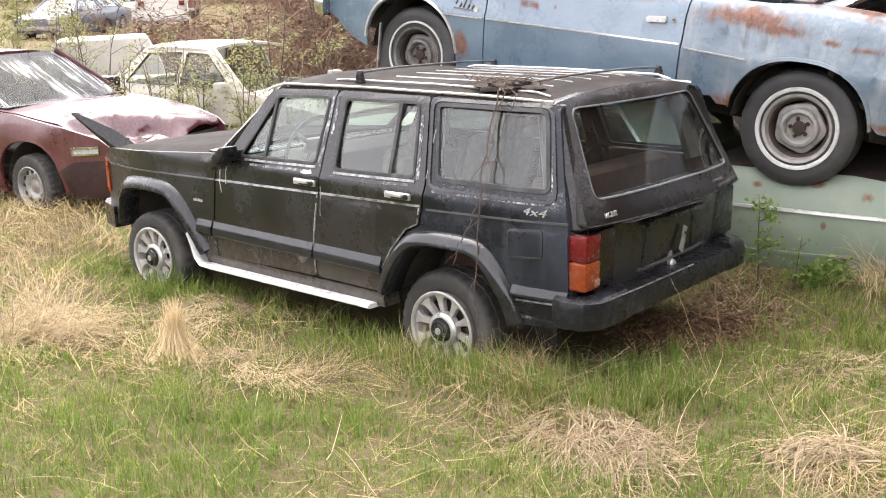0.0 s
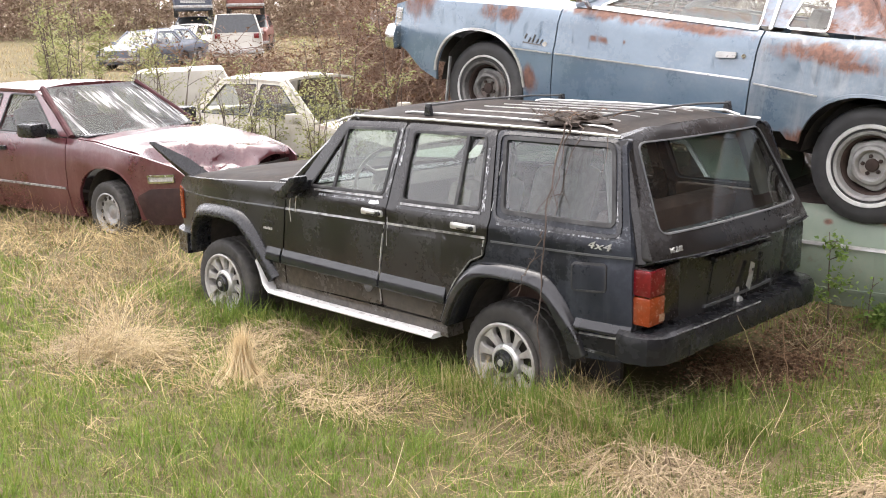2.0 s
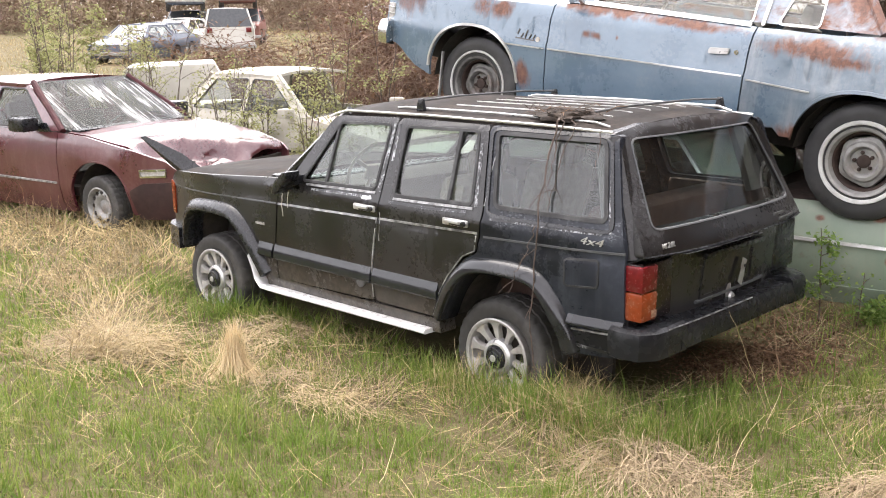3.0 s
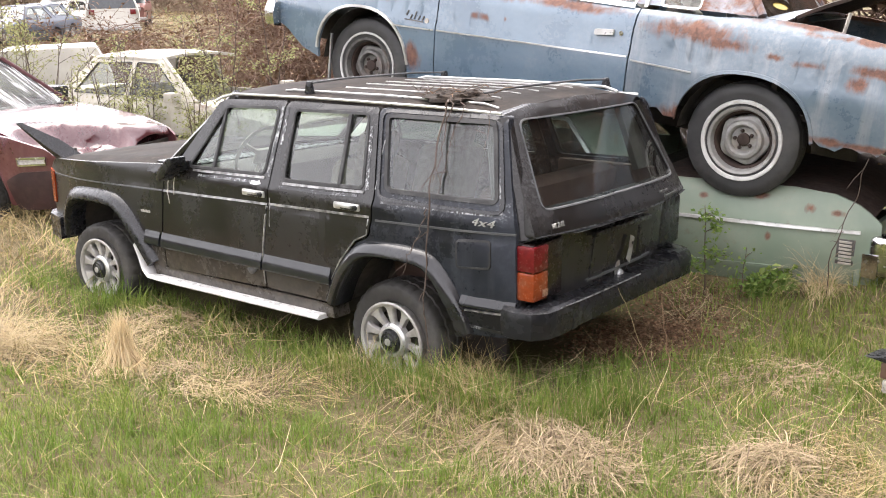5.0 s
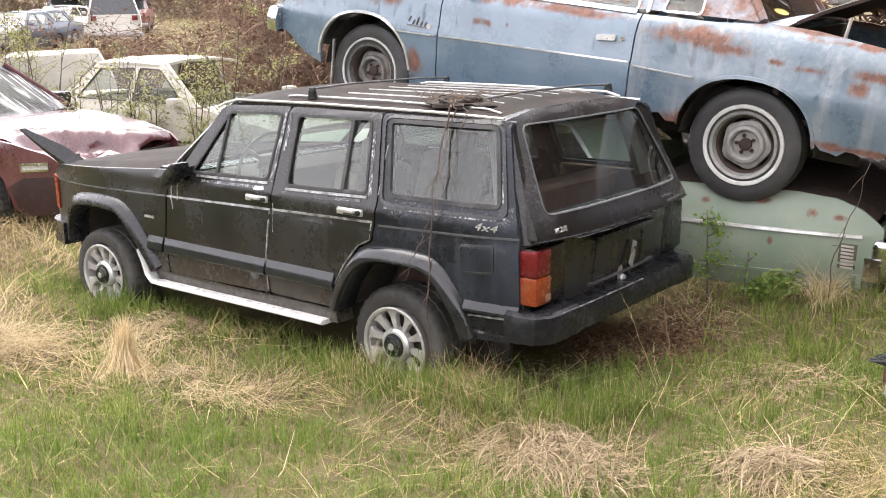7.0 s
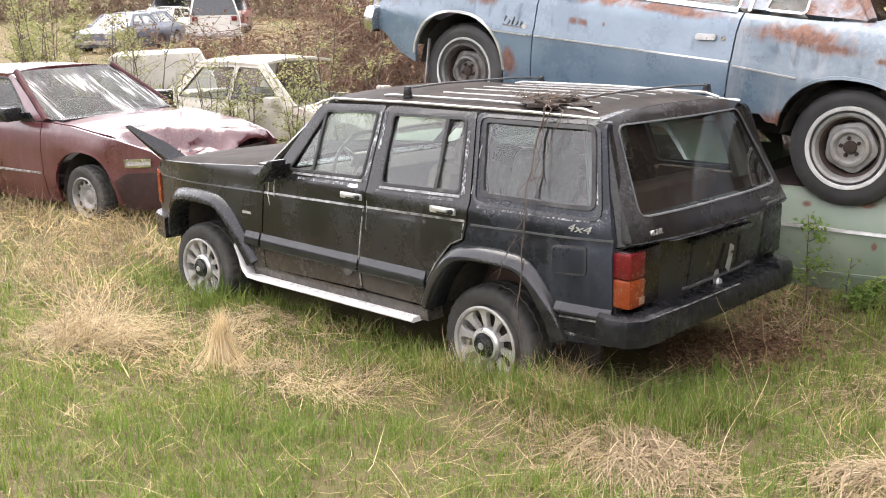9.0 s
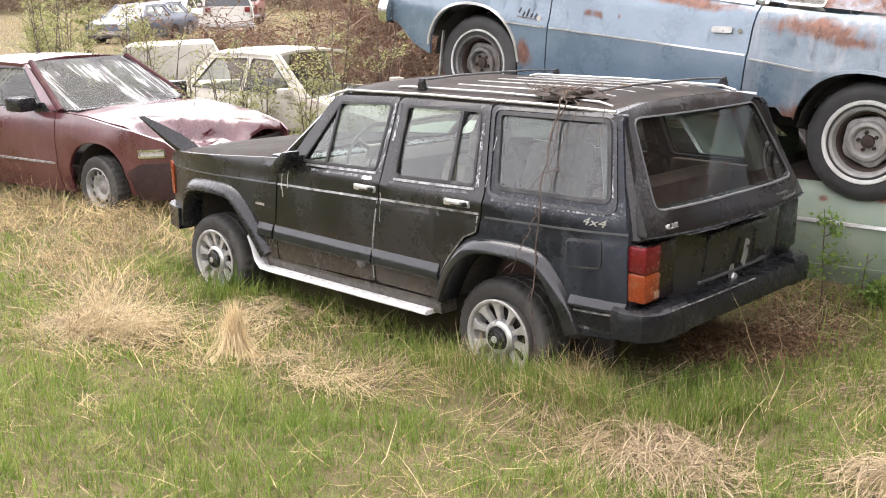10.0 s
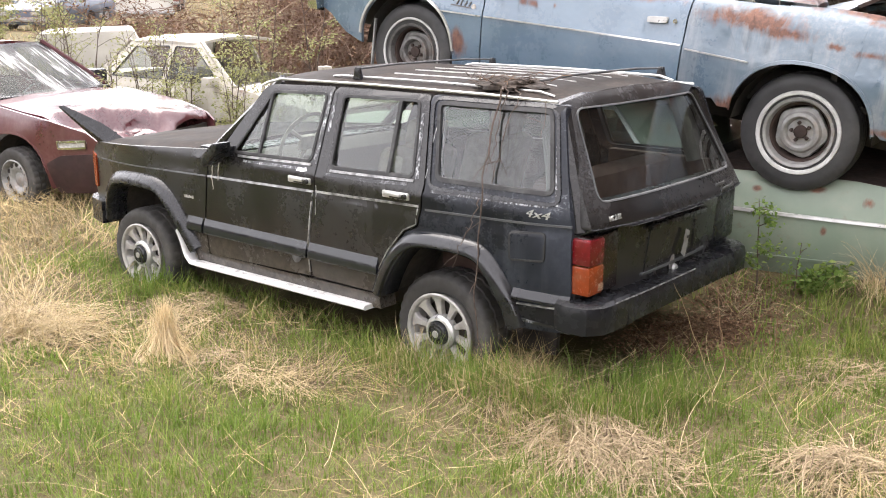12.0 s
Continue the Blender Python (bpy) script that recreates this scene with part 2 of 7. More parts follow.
def one_coat(ob, cx, cz):
    """Leave the mirror and dust on the outer face of a pane; the inner face and rim stay clear."""
    ob.data.materials.append(M["pane_back"])
    for p in ob.data.polygons:
        if p.normal.dot(p.center - Vector((cx, 0, cz))) < 0.02:
            p.material_index = 1
    ob.visible_shadow = False


M = {}
M["pane_back"] = bpy.data.materials.new("clear_pane_back")
M["pane_back"].use_nodes = True
tb = M["pane_back"].node_tree
tb.nodes.remove(tb.nodes["Principled BSDF"])
tb.links.new(tb.nodes.new("ShaderNodeBsdfTransparent").outputs[0], [n for n in tb.nodes if n.type == "OUTPUT_MATERIAL"][0].inputs["Surface"])
M["wagon_black"] = car_paint("aged_black_paint", (0.0120, 0.0112, 0.0112), (0.025, 0.0243, 0.025), 0.09, 0.7, 0.09, (0.15, 0.15, 0.15), streak=0.05, wave=0.035, coat=0.0, dust_and_sheen=(0.66, 0.42, 0.42), flakes=(0.98, 1.10, 0.5, (0.26, 0.27, 0.29), 0.60), spec=0.42)
M["wagon_quarter"] = car_paint("scoured_black_paint", (0.0085, 0.0095, 0.013), (0.024, 0.028, 0.038), 0.14, 0.9, 0.16, (0.11, 0.12, 0.135), streak=0.14, wave=0.04, coat=0.0, flakes=(1.03, 1.075, 0.5, (0.20, 0.21, 0.23), 0.46), spec=0.26)
M["step"] = plain("white_metal_step", (0.74, 0.74, 0.73), 0.3, 0.0, var=0.15, scale=10, dirt=(0.4, 0.37, 0.32), dirty=0.3)
M["moulding"] = plain("shiny_black_moulding", (0.013, 0.014, 0.0165), 0.14, dirt=(0.09, 0.09, 0.095), dirty=0.2, bump=0.03, spec=0.5)
M["bumper"] = plain("scuffed_bumper_plastic", (0.014, 0.0145, 0.0165), 0.25, scale=8, dirt=(0.11, 0.11, 0.115), dirty=0.4, bump=0.08, spec=0.22)
M["dusty_rubber"] = plain("dusty_tyre_rubber", (0.042, 0.042, 0.043), 0.5, var=0.35, dirt=(0.13, 0.125, 0.115), dirty=0.6, scale=7)
M["dusty_steel"] = plain("dusty_wheel_steel", (0.36, 0.355, 0.34), 0.55, 0.2, var=0.35, scale=16, dirt=(0.20, 0.13, 0.085), dirty=0.7)
M["wagon_roof"] = car_paint("chalky_black_roof", (0.018, 0.0155, 0.0145), (0.034, 0.029, 0.026), 0.5, 0.7, 0.6, (0.14, 0.112, 0.094), wave=0.05, coat=0.0, spec=0.06)
M["black_plastic"] = plain("weathered_black_plastic", (0.012, 0.0127, 0.015), 0.27, dirt=(0.085, 0.086, 0.092), dirty=0.3, bump=0.06, spec=0.5)
M["grey_plastic"] = plain("faded_grey_plastic", (0.075, 0.078, 0.082), 0.5, dirt=(0.16, 0.155, 0.15), dirty=0.5)
M["rubber"] = plain("tyre_rubber", (0.040, 0.038, 0.036), 0.7, dirt=(0.13, 0.12, 0.105), dirty=0.75, scale=7)
M["seal"] = plain("window_rubber", (0.015, 0.015, 0.016), 0.6, dirt=(0.12, 0.12, 0.12), dirty=0.5, scale=20)
M["bare"] = plain("peeling_trim", (0.46, 0.46, 0.46), 0.4, 0.5, var=0.75, scale=26, dirt=(0.03, 0.03, 0.032), dirty=1.0)
sc = Mat("flaking_lacquer")
sc.put("Base Color", sc.mix(sc.math("MULTIPLY", sc.ramp(sc.noise(55, 6, 0.75, (1.6, 1.6, 0.8), 0.4), 0.50, 0.56), sc.ramp(sc.noise(7, 3), 0.42, 0.56)), (0.011, 0.011, 0.0125), (0.42, 0.43, 0.45)))
M["scuffed"] = sc.put("Roughness", 0.3).m
M["chrome"] = plain("dull_chrome", (0.72, 0.72, 0.72), 0.18, 1.0, var=0.3, scale=10, bump=0.03, dirt=(0.25, 0.2, 0.16), dirty=0.4)
M["alloy"] = plain("dusty_alloy", (0.48, 0.465, 0.44), 0.45, 0.35, var=0.35, scale=16, dirt=(0.16, 0.13, 0.10), dirty=0.6)
M["steel"] = plain("weathered_steel", (0.40, 0.40, 0.39), 0.5, 0.5, var=0.4, scale=18, dirt=(0.16, 0.08, 0.045), dirty=0.8)
M["rusty"] = plain("rust", (0.19, 0.085, 0.045), 0.9, var=0.6, scale=24, bump=0.5, dirt=(0.06, 0.035, 0.025), dirty=0.9)
# bare rust, darkened for the shade under the coupe and in wheel gaps
M["rust_and_shade"] = plain("bare_rust_and_shade", (0.050, 0.030, 0.023), 0.85, var=0.5, scale=12, bump=0.3, dirt=(0.024, 0.017, 0.014), dirty=0.8)
M["liner"] = plain("dusty_arch_liner", (0.060, 0.052, 0.044), 0.85, var=0.4, dirt=(0.13, 0.105, 0.085), dirty=0.6)
M["lens_yellow"] = plain("yellow_lens", (0.55, 0.22, 0.02), 0.15, var=0.3, scale=30, bump=0.15)
M["under"] = plain("underbody_grime", (0.034, 0.028, 0.024), 0.85, dirt=(0.07, 0.05, 0.04), dirty=0.6)
M["whitewall"] = plain("whitewall_rubber", (0.66, 0.66, 0.64), 0.32, var=0.28, scale=14, dirt=(0.24, 0.215, 0.185), dirty=0.65)
M["grey_steel"] = plain("dull_grey_steel", (0.21, 0.205, 0.195), 0.55, 0.3, var=0.55, scale=16, dirt=(0.105, 0.055, 0.034), dirty=1.0)
M["cloth"] = plain("dusty_seat_cloth", (0.23, 0.20, 0.17), 0.9, var=0.35, scale=30, bump=0.4)
M["trim_brown"] = plain("brown_interior_trim", (0.058, 0.031, 0.025), 0.75, var=0.35, scale=8)
M["dash"] = plain("grey_dashboard", (0.10, 0.095, 0.09), 0.7, var=0.3)
M["ivory"] = plain("pale_plastic", (0.50, 0.47, 0.42), 0.6, var=0.3)
M["side_glass"] = glass("dusty_side_glass", (0.58, 0.65, 0.61), 0.04, (0.34, 0.35, 0.33), 0.015, 4.0, r0=0.08)
M["quarter_glass"] = glass("hazy_quarter_glass", (0.62, 0.71, 0.69), 0.025, (0.24, 0.27, 0.27), 0.03, 2.5, r0=0.078)
M["bright"] = plain("bright_aluminium", (0.62, 0.62, 0.61), 0.35, 0.6, var=0.3, scale=12, dirt=(0.3, 0.27, 0.22), dirty=0.35)
M["rear_glass"] = glass("tinted_rear_glass", (0.80, 0.86, 0.82), 0.03, (0.30, 0.28, 0.25), 0.02, 4.0, 0.45, r0=0.03)
M["wreck_glass"] = glass("dim_window_glass", (0.62, 0.66, 0.63), 0.07, r0=0.03)
M["dim_glass"] = glass("filthy_dark_glass", (0.10, 0.09, 0.08), 0.16, (0.10, 0.08, 0.06), 0.05, 5.0, r0=0.04)
M["clear_glass"] = glass("old_window_glass", (0.78, 0.82, 0.80), 0.22)
M["lens_red"] = plain("red_lens", (0.135, 0.007, 0.011), 0.2, var=0.3, scale=30, bump=0.15, dirt=(0.2, 0.12, 0.1), dirty=0.3)
M["lens_amber"] = plain("amber_lens", (0.24, 0.042, 0.012), 0.2, var=0.3, scale=30, bump=0.15, dirt=(0.3, 0.2, 0.14), dirty=0.3)
M["lens_white"] = plain("clear_lens", (0.52, 0.50, 0.47), 0.12, var=0.5, scale=60, bump=0.2, dirt=(0.4, 0.36, 0.3), dirty=0.3)
M["lens_dim"] = plain("grimy_clear_lens", (0.30, 0.17, 0.11), 0.25, var=0.4, scale=60)
M["lens_smoke"] = plain("smoked_lens", (0.014, 0.008, 0.008), 0.2, var=0.3, scale=30)
M["blue"] = car_paint("weathered_blue_paint", (0.098, 0.147, 0.200), (0.155, 0.215, 0.272), 0.14, 0.75, 0.2, (0.38, 0.38, 0.37), rust=0.9, wave=0.22, coat=0.85, edge=(0.64, 0.72),
                      spots=((3.47, 1.0, 0.16, 0.20), (2.66, 0.935, 0.15, 0.075), (1.75, 1.025, 0.42, 0.05), (1.25, 1.01, 0.38, 0.035), (2.02, 1.05, 0.18, 0.05), (1.90, 0.855, 0.035, 0.03), (1.82, 0.855, 0.04, 0.03), (2.38, 0.50, 0.06, 0.10), (1.66, 0.86, 0.015, 0.02), (0.95, 0.30, 0.45, 0.06)))
M["blue_rusty"] = car_paint("rust_eaten_blue_paint", (0.092, 0.132, 0.172), (0.155, 0.195, 0.232), 0.20, 0.9, 0.3, (0.40, 0.39, 0.37), rust=1.0, streak=0.30, wave=0.42, coat=0.42, edge=(0.64, 0.74),
                            spots=((0.37, 0.965, 0.30, 0.062), (0.16, 0.915, 0.14, 0.045), (-0.30, 1.075, 0.30, 0.022), (-0.62, 1.035, 0.30, 0.022), (-0.12, 0.885, 0.05, 0.022), (-0.32, 0.867, 0.09, 0.025), (-0.70, 0.880, 0.17, 0.035), (-0.60, 0.80, 0.07, 0.05), (0.42, 0.43, 0.15, 0.07), (-0.75, 0.46, 0.5, 0.025)))
M["blue_roof"] = car_paint("rusted_blue_roof", (0.16, 0.20, 0.25), (0.33, 0.36, 0.40), 0.5, 0.8, 0.4, (0.42, 0.40, 0.36), rust=1.0, wave=0.1, coat=0.0, edge=(0.52, 0.62), spots=((0.10, 1.24, 0.34, 0.16), (0.3, 1.3, 0.3, 0.1)))
M["green"] = car_paint("faded_green_paint", (0.175, 0.222, 0.170), (0.245, 0.285, 0.225), 0.36, 0.7, 0.4, (0.30, 0.28, 0.22), rust=0.7, wave=0.1, coat=0.1, edge=(0.60, 0.70),
                       spots=((-0.55, 0.79, 0.05, 0.02), (-0.85, 0.74, 0.03, 0.03), (-0.2, 0.76, 0.03, 0.02), (-0.62, 0.55, 0.02, 0.03), (-1.0, 0.72, 0.04, 0.02), (0.2, 0.70, 0.03, 0.02)))
M["red"] = car_paint("oxidised_maroon_paint", (0.062, 0.010, 0.016), (0.100, 0.027, 0.033), 0.18, 0.6, 0.2, (0.26, 0.19, 0.17), streak=0.10, wave=0.22, coat=1.0)
M["red_trim"] = plain("dull_maroon_trim", (0.055, 0.014, 0.018), 0.65, var=0.4, scale=9, dirt=(0.12, 0.07, 0.06), dirty=0.5, spec=0.2)
M["torn_cover"] = plain("torn_bumper_cover", (0.030, 0.012, 0.014), 0.5, var=0.5, scale=6, dirt=(0.09, 0.05, 0.045), dirty=0.6)
M["white"] = car_paint("dirty_white_paint", (0.50, 0.49, 0.46), (0.60, 0.59, 0.56), 0.4, 0.6, 0.5, (0.33, 0.29, 0.22), streak=0.35, wave=0.05, coat=0.1)
M["white_rusty"] = car_paint("rusty_white_paint", (0.38, 0.36, 0.31), (0.50, 0.48, 0.42), 0.5, 0.6, 0.6, (0.3, 0.25, 0.18), streak=0.4, rust=0.8, wave=0.05, coat=0.0, edge=(0.57, 0.66))
M["navy"] = car_paint("dark_blue_paint", (0.05, 0.065, 0.10), (0.12, 0.14, 0.18), 0.3, 0.6, 0.4, wave=0.05)
M["maroon_far"] = car_paint("dull_red_paint", (0.16, 0.05, 0.04), (0.24, 0.10, 0.08), 0.5, 0.6, 0.4, rust=0.6, wave=0.05)

# ---- ground ----
def ground_z(x, y):
    """Nearly level, rising towards the viewer and a little towards the stacked cars."""
    z = 0.12
    z += lerp(y, [-40, -8, -5, -1.3], [0.6, 0.6, 0.43, 0.0])
    z += lerp(x, [-9, -4.5, -2.5], [0.13, 0.12, 0.0])
    z += lerp(y, [0.9, 1.5], [0.0, 0.20]) * lerp(x, [-4, -1.0, 4, 12], [0.0, 1.0, 1.0, 0.0])
    z += lerp(x, [0.9, 2.2, 8], [0.0, 0.10, 0.15]) * lerp(y, [-3, -0.5, 2], [0.3, 1.0, 0.6])
    z += lerp(math.hypot(x, y), [15, 34, 46, 85], [0.0, 0.5, 0.55, 1.45]) * (1 if x < -4 else 0.3)
    z += 0.065 * math.exp(-((y + 1.0) / 0.22) ** 2) * lerp(x, [-3.4, -2.9, 0.6, 1.2], [0.0, 1.0, 1.0, 0.0])
    z += 0.075 * math.exp(-((x - 0.2) / 0.55) ** 2 - ((y + 1.0) / 0.32) ** 2)
    z += 0.095 * math.exp(-((x - 0.80) / 0.48) ** 2 - ((y + 0.72) / 0.42) ** 2)
    z += 0.05 * math.exp(-((x - 1.05) / 0.35) ** 2 - ((y + 0.15) / 0.45) ** 2)
    z -= 0.3 * math.exp(-((x + 31.4) / 2.6) ** 2 - ((y - 15.3) / 2.6) ** 2)
    far = min(1.0, max(0.0, (math.hypot(x, y) - 12) / 20))
    z += 0.035 * noise.noise(Vector((x * 0.9, y * 0.9, 0.3))) + 0.015 * noise.noise(Vector((x * 3.1, y * 3.1, 2.0)))
    z += far * 0.25 * noise.noise(Vector((x * 0.06, y * 0.06, 5.0)))
    return z


def soil():
    m = Mat("soil_and_thatch")
    c = m.mix(m.ramp(m.noise(3.0, 6, 0.65), 0.40, 0.62), (0.085, 0.065, 0.036), (0.060, 0.066, 0.022))
    c = m.mix(m.ramp(m.noise(45, 5, 0.7), 0.35, 0.7), c, (0.14, 0.112, 0.06))
    c = m.mix(m.ramp(m.noise(0.55, 4), 0.45, 0.62, 0.0, 0.5), c, (0.15, 0.118, 0.066))
    m.put("Base Color", c).put("Roughness", 0.95).put("Specular IOR Level", 0.2)
    return m.bump(m.noise(30, 5, 0.7), 0.8, 0.03).m


def build_ground():
    bm = bmesh.new()
    def axis_vals(lo, hi):
        vals, v, s = [0.0], 0.0, 0.16
        while v < hi:
            s = 0.16 if v < 7 else s * 1.25
            v += s
            vals.append(v)
        v, s = 0.0, 0.16
        neg = []
        while v < -lo:
            s = 0.16 if v < 9 else s * 1.25
            v += s
            neg.append(-v)
        return neg[::-1] + vals
    xs, ys = axis_vals(-900, 900), axis_vals(-900, 900)
    grid = [[bm.verts.new((x, y, ground_z(x, y))) for y in ys] for x in xs]
    for a, b in zip(grid, grid[1:]):
        for i in range(len(ys) - 1):
            bm.faces.new((a[i], b[i], b[i + 1], a[i + 1]))
    return tagged(part("ground", bm, soil()), "uneven field of soil and thatch under rough grass", "ground", kind="structure")


build_ground()

# ---- wheels ----
def tyre_bm(r, w, rim, cut_depth=0.007):
    """A tyre round the y axis, outer face towards -y, with blocks of tread."""
    h = w / 2
    pr = [(rim, -h * 0.78), (rim + 0.012, -h * 0.92), (r * 0.80, -h * 1.02), (r * 0.92, -h * 0.98), (r * 0.975, -h * 0.86), (r, -h * 0.62),
          (r, -h * 0.36), (r - 0.008, -h * 0.32), (r - 0.008, -h * 0.26), (r, -h * 0.22), (r, h * 0.22), (r - 0.008, h * 0.26), (r - 0.008, h * 0.32), (r, h * 0.36),
          (r, h * 0.62), (r * 0.975, h * 0.86), (r * 0.92, h * 0.98), (r * 0.80, h * 1.02), (rim, h * 0.78)]
    n = 96
    rings = []
    for i in range(n):
        a = 2 * math.pi * i / n
        cut = cut_depth if i % 3 == 0 else 0.0
        rings.append([((q - (cut if q > r * 0.96 else 0)) * math.cos(a), y, (q - (cut if q > r * 0.96 else 0)) * math.sin(a)) for q, y in pr])
    return loft(rings + rings[:1], closed=False, caps=False)


def wheel_root(name, parent, at, steer=0.0):
    ob = new(name)
    ob.empty_display_size = 0.1
    ob.parent = parent
    ob.matrix_local = Matrix.Translation(at) @ Matrix.Rotation(radians(steer), 4, "Z")
    return ob


def alloy_wheel(parent, at, flip=False, steer=0.0, inset=0.022):
    """Ten broad spokes between a lip and a capped hub."""
    w = wheel_root("wheel", parent, at, steer + (180 if flip else 0))
    part("tyre", tyre_bm(0.305, 0.215, 0.195), M["rubber"], w, "soft flat tyre").location = (0, inset, 0)
    part("barrel", lathe([(0.201, -0.092), (0.193, -0.074), (0.188, -0.03), (0.188, 0.04), (0.201, 0.088)], 48), M["alloy"], w, "stained outside of the rim")
    rim = lathe([(0.200, -0.090), (0.206, -0.094), (0.206, -0.100), (0.198, -0.104), (0.186, -0.098), (0.181, -0.080), (0.176, -0.03), (0.172, 0.02), (0.172, 0.085), (0.200, 0.09)], 48)
    part("rim", rim, M["alloy"], w, "dusty grey alloy rim with ten broad spokes")
    sp = bmesh.new()
    for k in range(10):
        m = Matrix.Rotation(2 * math.pi * (k + 0.3) / 10, 4, "Y")
        ring = []
        for rr, hw, y in ((0.070, 0.0125, -0.066), (0.10, 0.0145, -0.074), (0.14, 0.0185, -0.080), (0.162, 0.024, -0.083), (0.184, 0.046, -0.085)):
            ring.append([m @ Vector(p) for p in ((rr, y + 0.03, -hw), (rr, y + 0.006, -hw), (rr, y, -hw * 0.8), (rr, y, hw * 0.8), (rr, y + 0.006, hw), (rr, y + 0.03, hw))])
        loft(ring, bm=sp)
    part("spokes", sp, M["alloy"], w)
    part("brake_drum", lathe([(0.0, -0.02), (0.14, -0.02), (0.165, 0.0), (0.165, 0.07), (0.0, 0.07)], 32), M["under"], w)
    part("hub_ring", lathe([(0.094, -0.05), (0.090, -0.086), (0.078, -0.098), (0.066, -0.100), (0.062, -0.07)], 32), M["bright"], w)
    part("hub_cap", lathe([(0.063, -0.07), (0.058, -0.106), (0.050, -0.118), (0.036, -0.118), (0.033, -0.123), (0.0, -0.123)], 32), M["black_plastic"], w, "dark hub cap")
    dot = lathe([(0.0, -0.1265), (0.018, -0.1265), (0.020, -0.121)], 16)
    part("badge", dot, M["bright"], w, "small bright disc on the cap")
    return w


def steel_wheel(parent, at, flip=False, whitewall=True, r=0.352, turn=0.0, steer=0.0, centre="dusty_steel", thin=False):
    """A whitewall tyre on a dished steel wheel with a bright ring, slots and five studs."""
    w = wheel_root("wheel", parent, at, steer + (180 if flip else 0))
    part("tyre", tyre_bm(r, 0.205, 0.197, 0.002), M["dusty_rubber"], w)
    if whitewall:
        band = lathe([(0.222, -0.0985), (0.225, -0.1055), (0.238, -0.1095), (0.246, -0.1085), (0.249, -0.101)] if not thin else [(0.234, -0.0995), (0.237, -0.1075), (0.248, -0.1085), (0.251, -0.101)], 56)
        part("white_band", band, M["whitewall"], w, "scuffed white sidewall band")
    ring = lathe([(0.204, -0.088), (0.209, -0.098), (0.206, -0.104), (0.190, -0.098), (0.182, -0.078), (0.178, -0.055)], 56)
    part("trim_ring", ring, M[centre], w, "dirty trim ring")
    well = lathe([(0.180, -0.06), (0.168, -0.052), (0.160, -0.028), (0.158, 0.03), (0.10, 0.05), (0.0, 0.05)], 48)
    part("rim_well", well, M["rust_and_shade"], w, "rust-stained wheel well, gap shade in its colour")
    # dished centre: an outline that swells and pinches five times
    dish = bmesh.new()
    n = 60
    prof = [(0.152, -0.012, 0.8), (0.146, -0.034, 0.8), (0.124, -0.044, 0.3), (0.113, -0.064, 0.1), (0.095, -0.069, 0.05), (0.084, -0.060, 0.0), (0.076, -0.036, 0.0), (0.062, -0.036, 0.0), (0.030, -0.036, 0.0), (0.028, -0.03, 0.0)]
    rings = []
    for rr, y, k in prof:
        ring = []
        for i in range(n):
            a = 2 * math.pi * i / n
            q = rr * (1 + k * 0.075 * max(-0.6, math.cos(5 * (a + radians(turn)))))
            ring.append((q * math.cos(a), y, q * math.sin(a)))
        rings.append(ring)
    loft(rings, bm=dish)
    part("wheel_centre", dish, M[centre], w, "grey steel centre with five lobes")
    part("hub", lathe([(0.040, -0.030), (0.038, -0.052), (0.024, -0.058), (0.0, -0.058)], 24), M["rust_and_shade"], w, "rusty hub end")
    for k in range(5):
        a = 2 * math.pi * k / 5 + radians(turn + 36)
        nut = lathe([(0.012, -0.030), (0.012, -0.050), (0.007, -0.054), (0.0, -0.054)], 6, None, (0.054 * math.cos(a), 0, 0.054 * math.sin(a)))
        part("wheel_nut", nut, M["rust_and_shade"], w)
    return w


def plain_wheel(parent, at, flip=False, r=0.285, steer=0.0, detail=True, w2=0.17):
    """A bare steel wheel with a ring of round holes."""
    w = wheel_root("wheel", parent, at, steer + (180 if flip else 0))
    part("tyre", tyre_bm(r, w2, r * 0.615) if detail else lathe([(r * 0.6, -w2 / 2), (r * 0.93, -w2 / 2), (r, -w2 * 0.35), (r, w2 * 0.35), (r * 0.6, w2 / 2)], 32), M["rubber"], w)
    k = r * 0.615
    part("rim", lathe([(k - 0.004, -0.066), (k + 0.010, -0.084), (k - 0.002, -0.088), (k - 0.014, -0.07), (k - 0.02, -0.03), (k - 0.02, 0.07)], 40), M["steel"], w, "silver steel rim, stained")
    face = lathe([(k - 0.018, -0.012), (k * 0.86, -0.040), (k * 0.66, -0.052), (k * 0.5, -0.044), (k * 0.38, -0.030), (k * 0.2, -0.032), (0.0, -0.05)], 40)
    part("wheel_disc", face, M["steel"], w)
    if detail:
        for i in range(12):
            a = 2 * math.pi * i / 12
            part("vent_hole", lathe([(0.0, -0.0525), (0.019, -0.0525), (0.020, -0.046)], 10, None, (k * 0.76 * math.cos(a), 0, k * 0.76 * math.sin(a))), M["under"], w)
    return w

# ---- black off-road wagon ----
def wagon_half(x, z):
    y = lerp(z, [0.30, 0.45, 0.70, 0.95, 0.985, 1.06, 1.10, 1.50, 1.545], [0.80, 0.835, 0.862, 0.868, 0.858, 0.862, 0.845, 0.712, 0.67])
    if x < -2.3:
        y *= 1 - 0.18 * ((-2.3 - x) / 0.9) ** 2
    if x > 0.4:
        y *= 1 - 0.05 * ((x - 0.4) / 0.4) ** 2
    return y


def wagon_side(x, z, d=0.0):
    return Vector((x, -(wagon_half(x, z) - d), z))


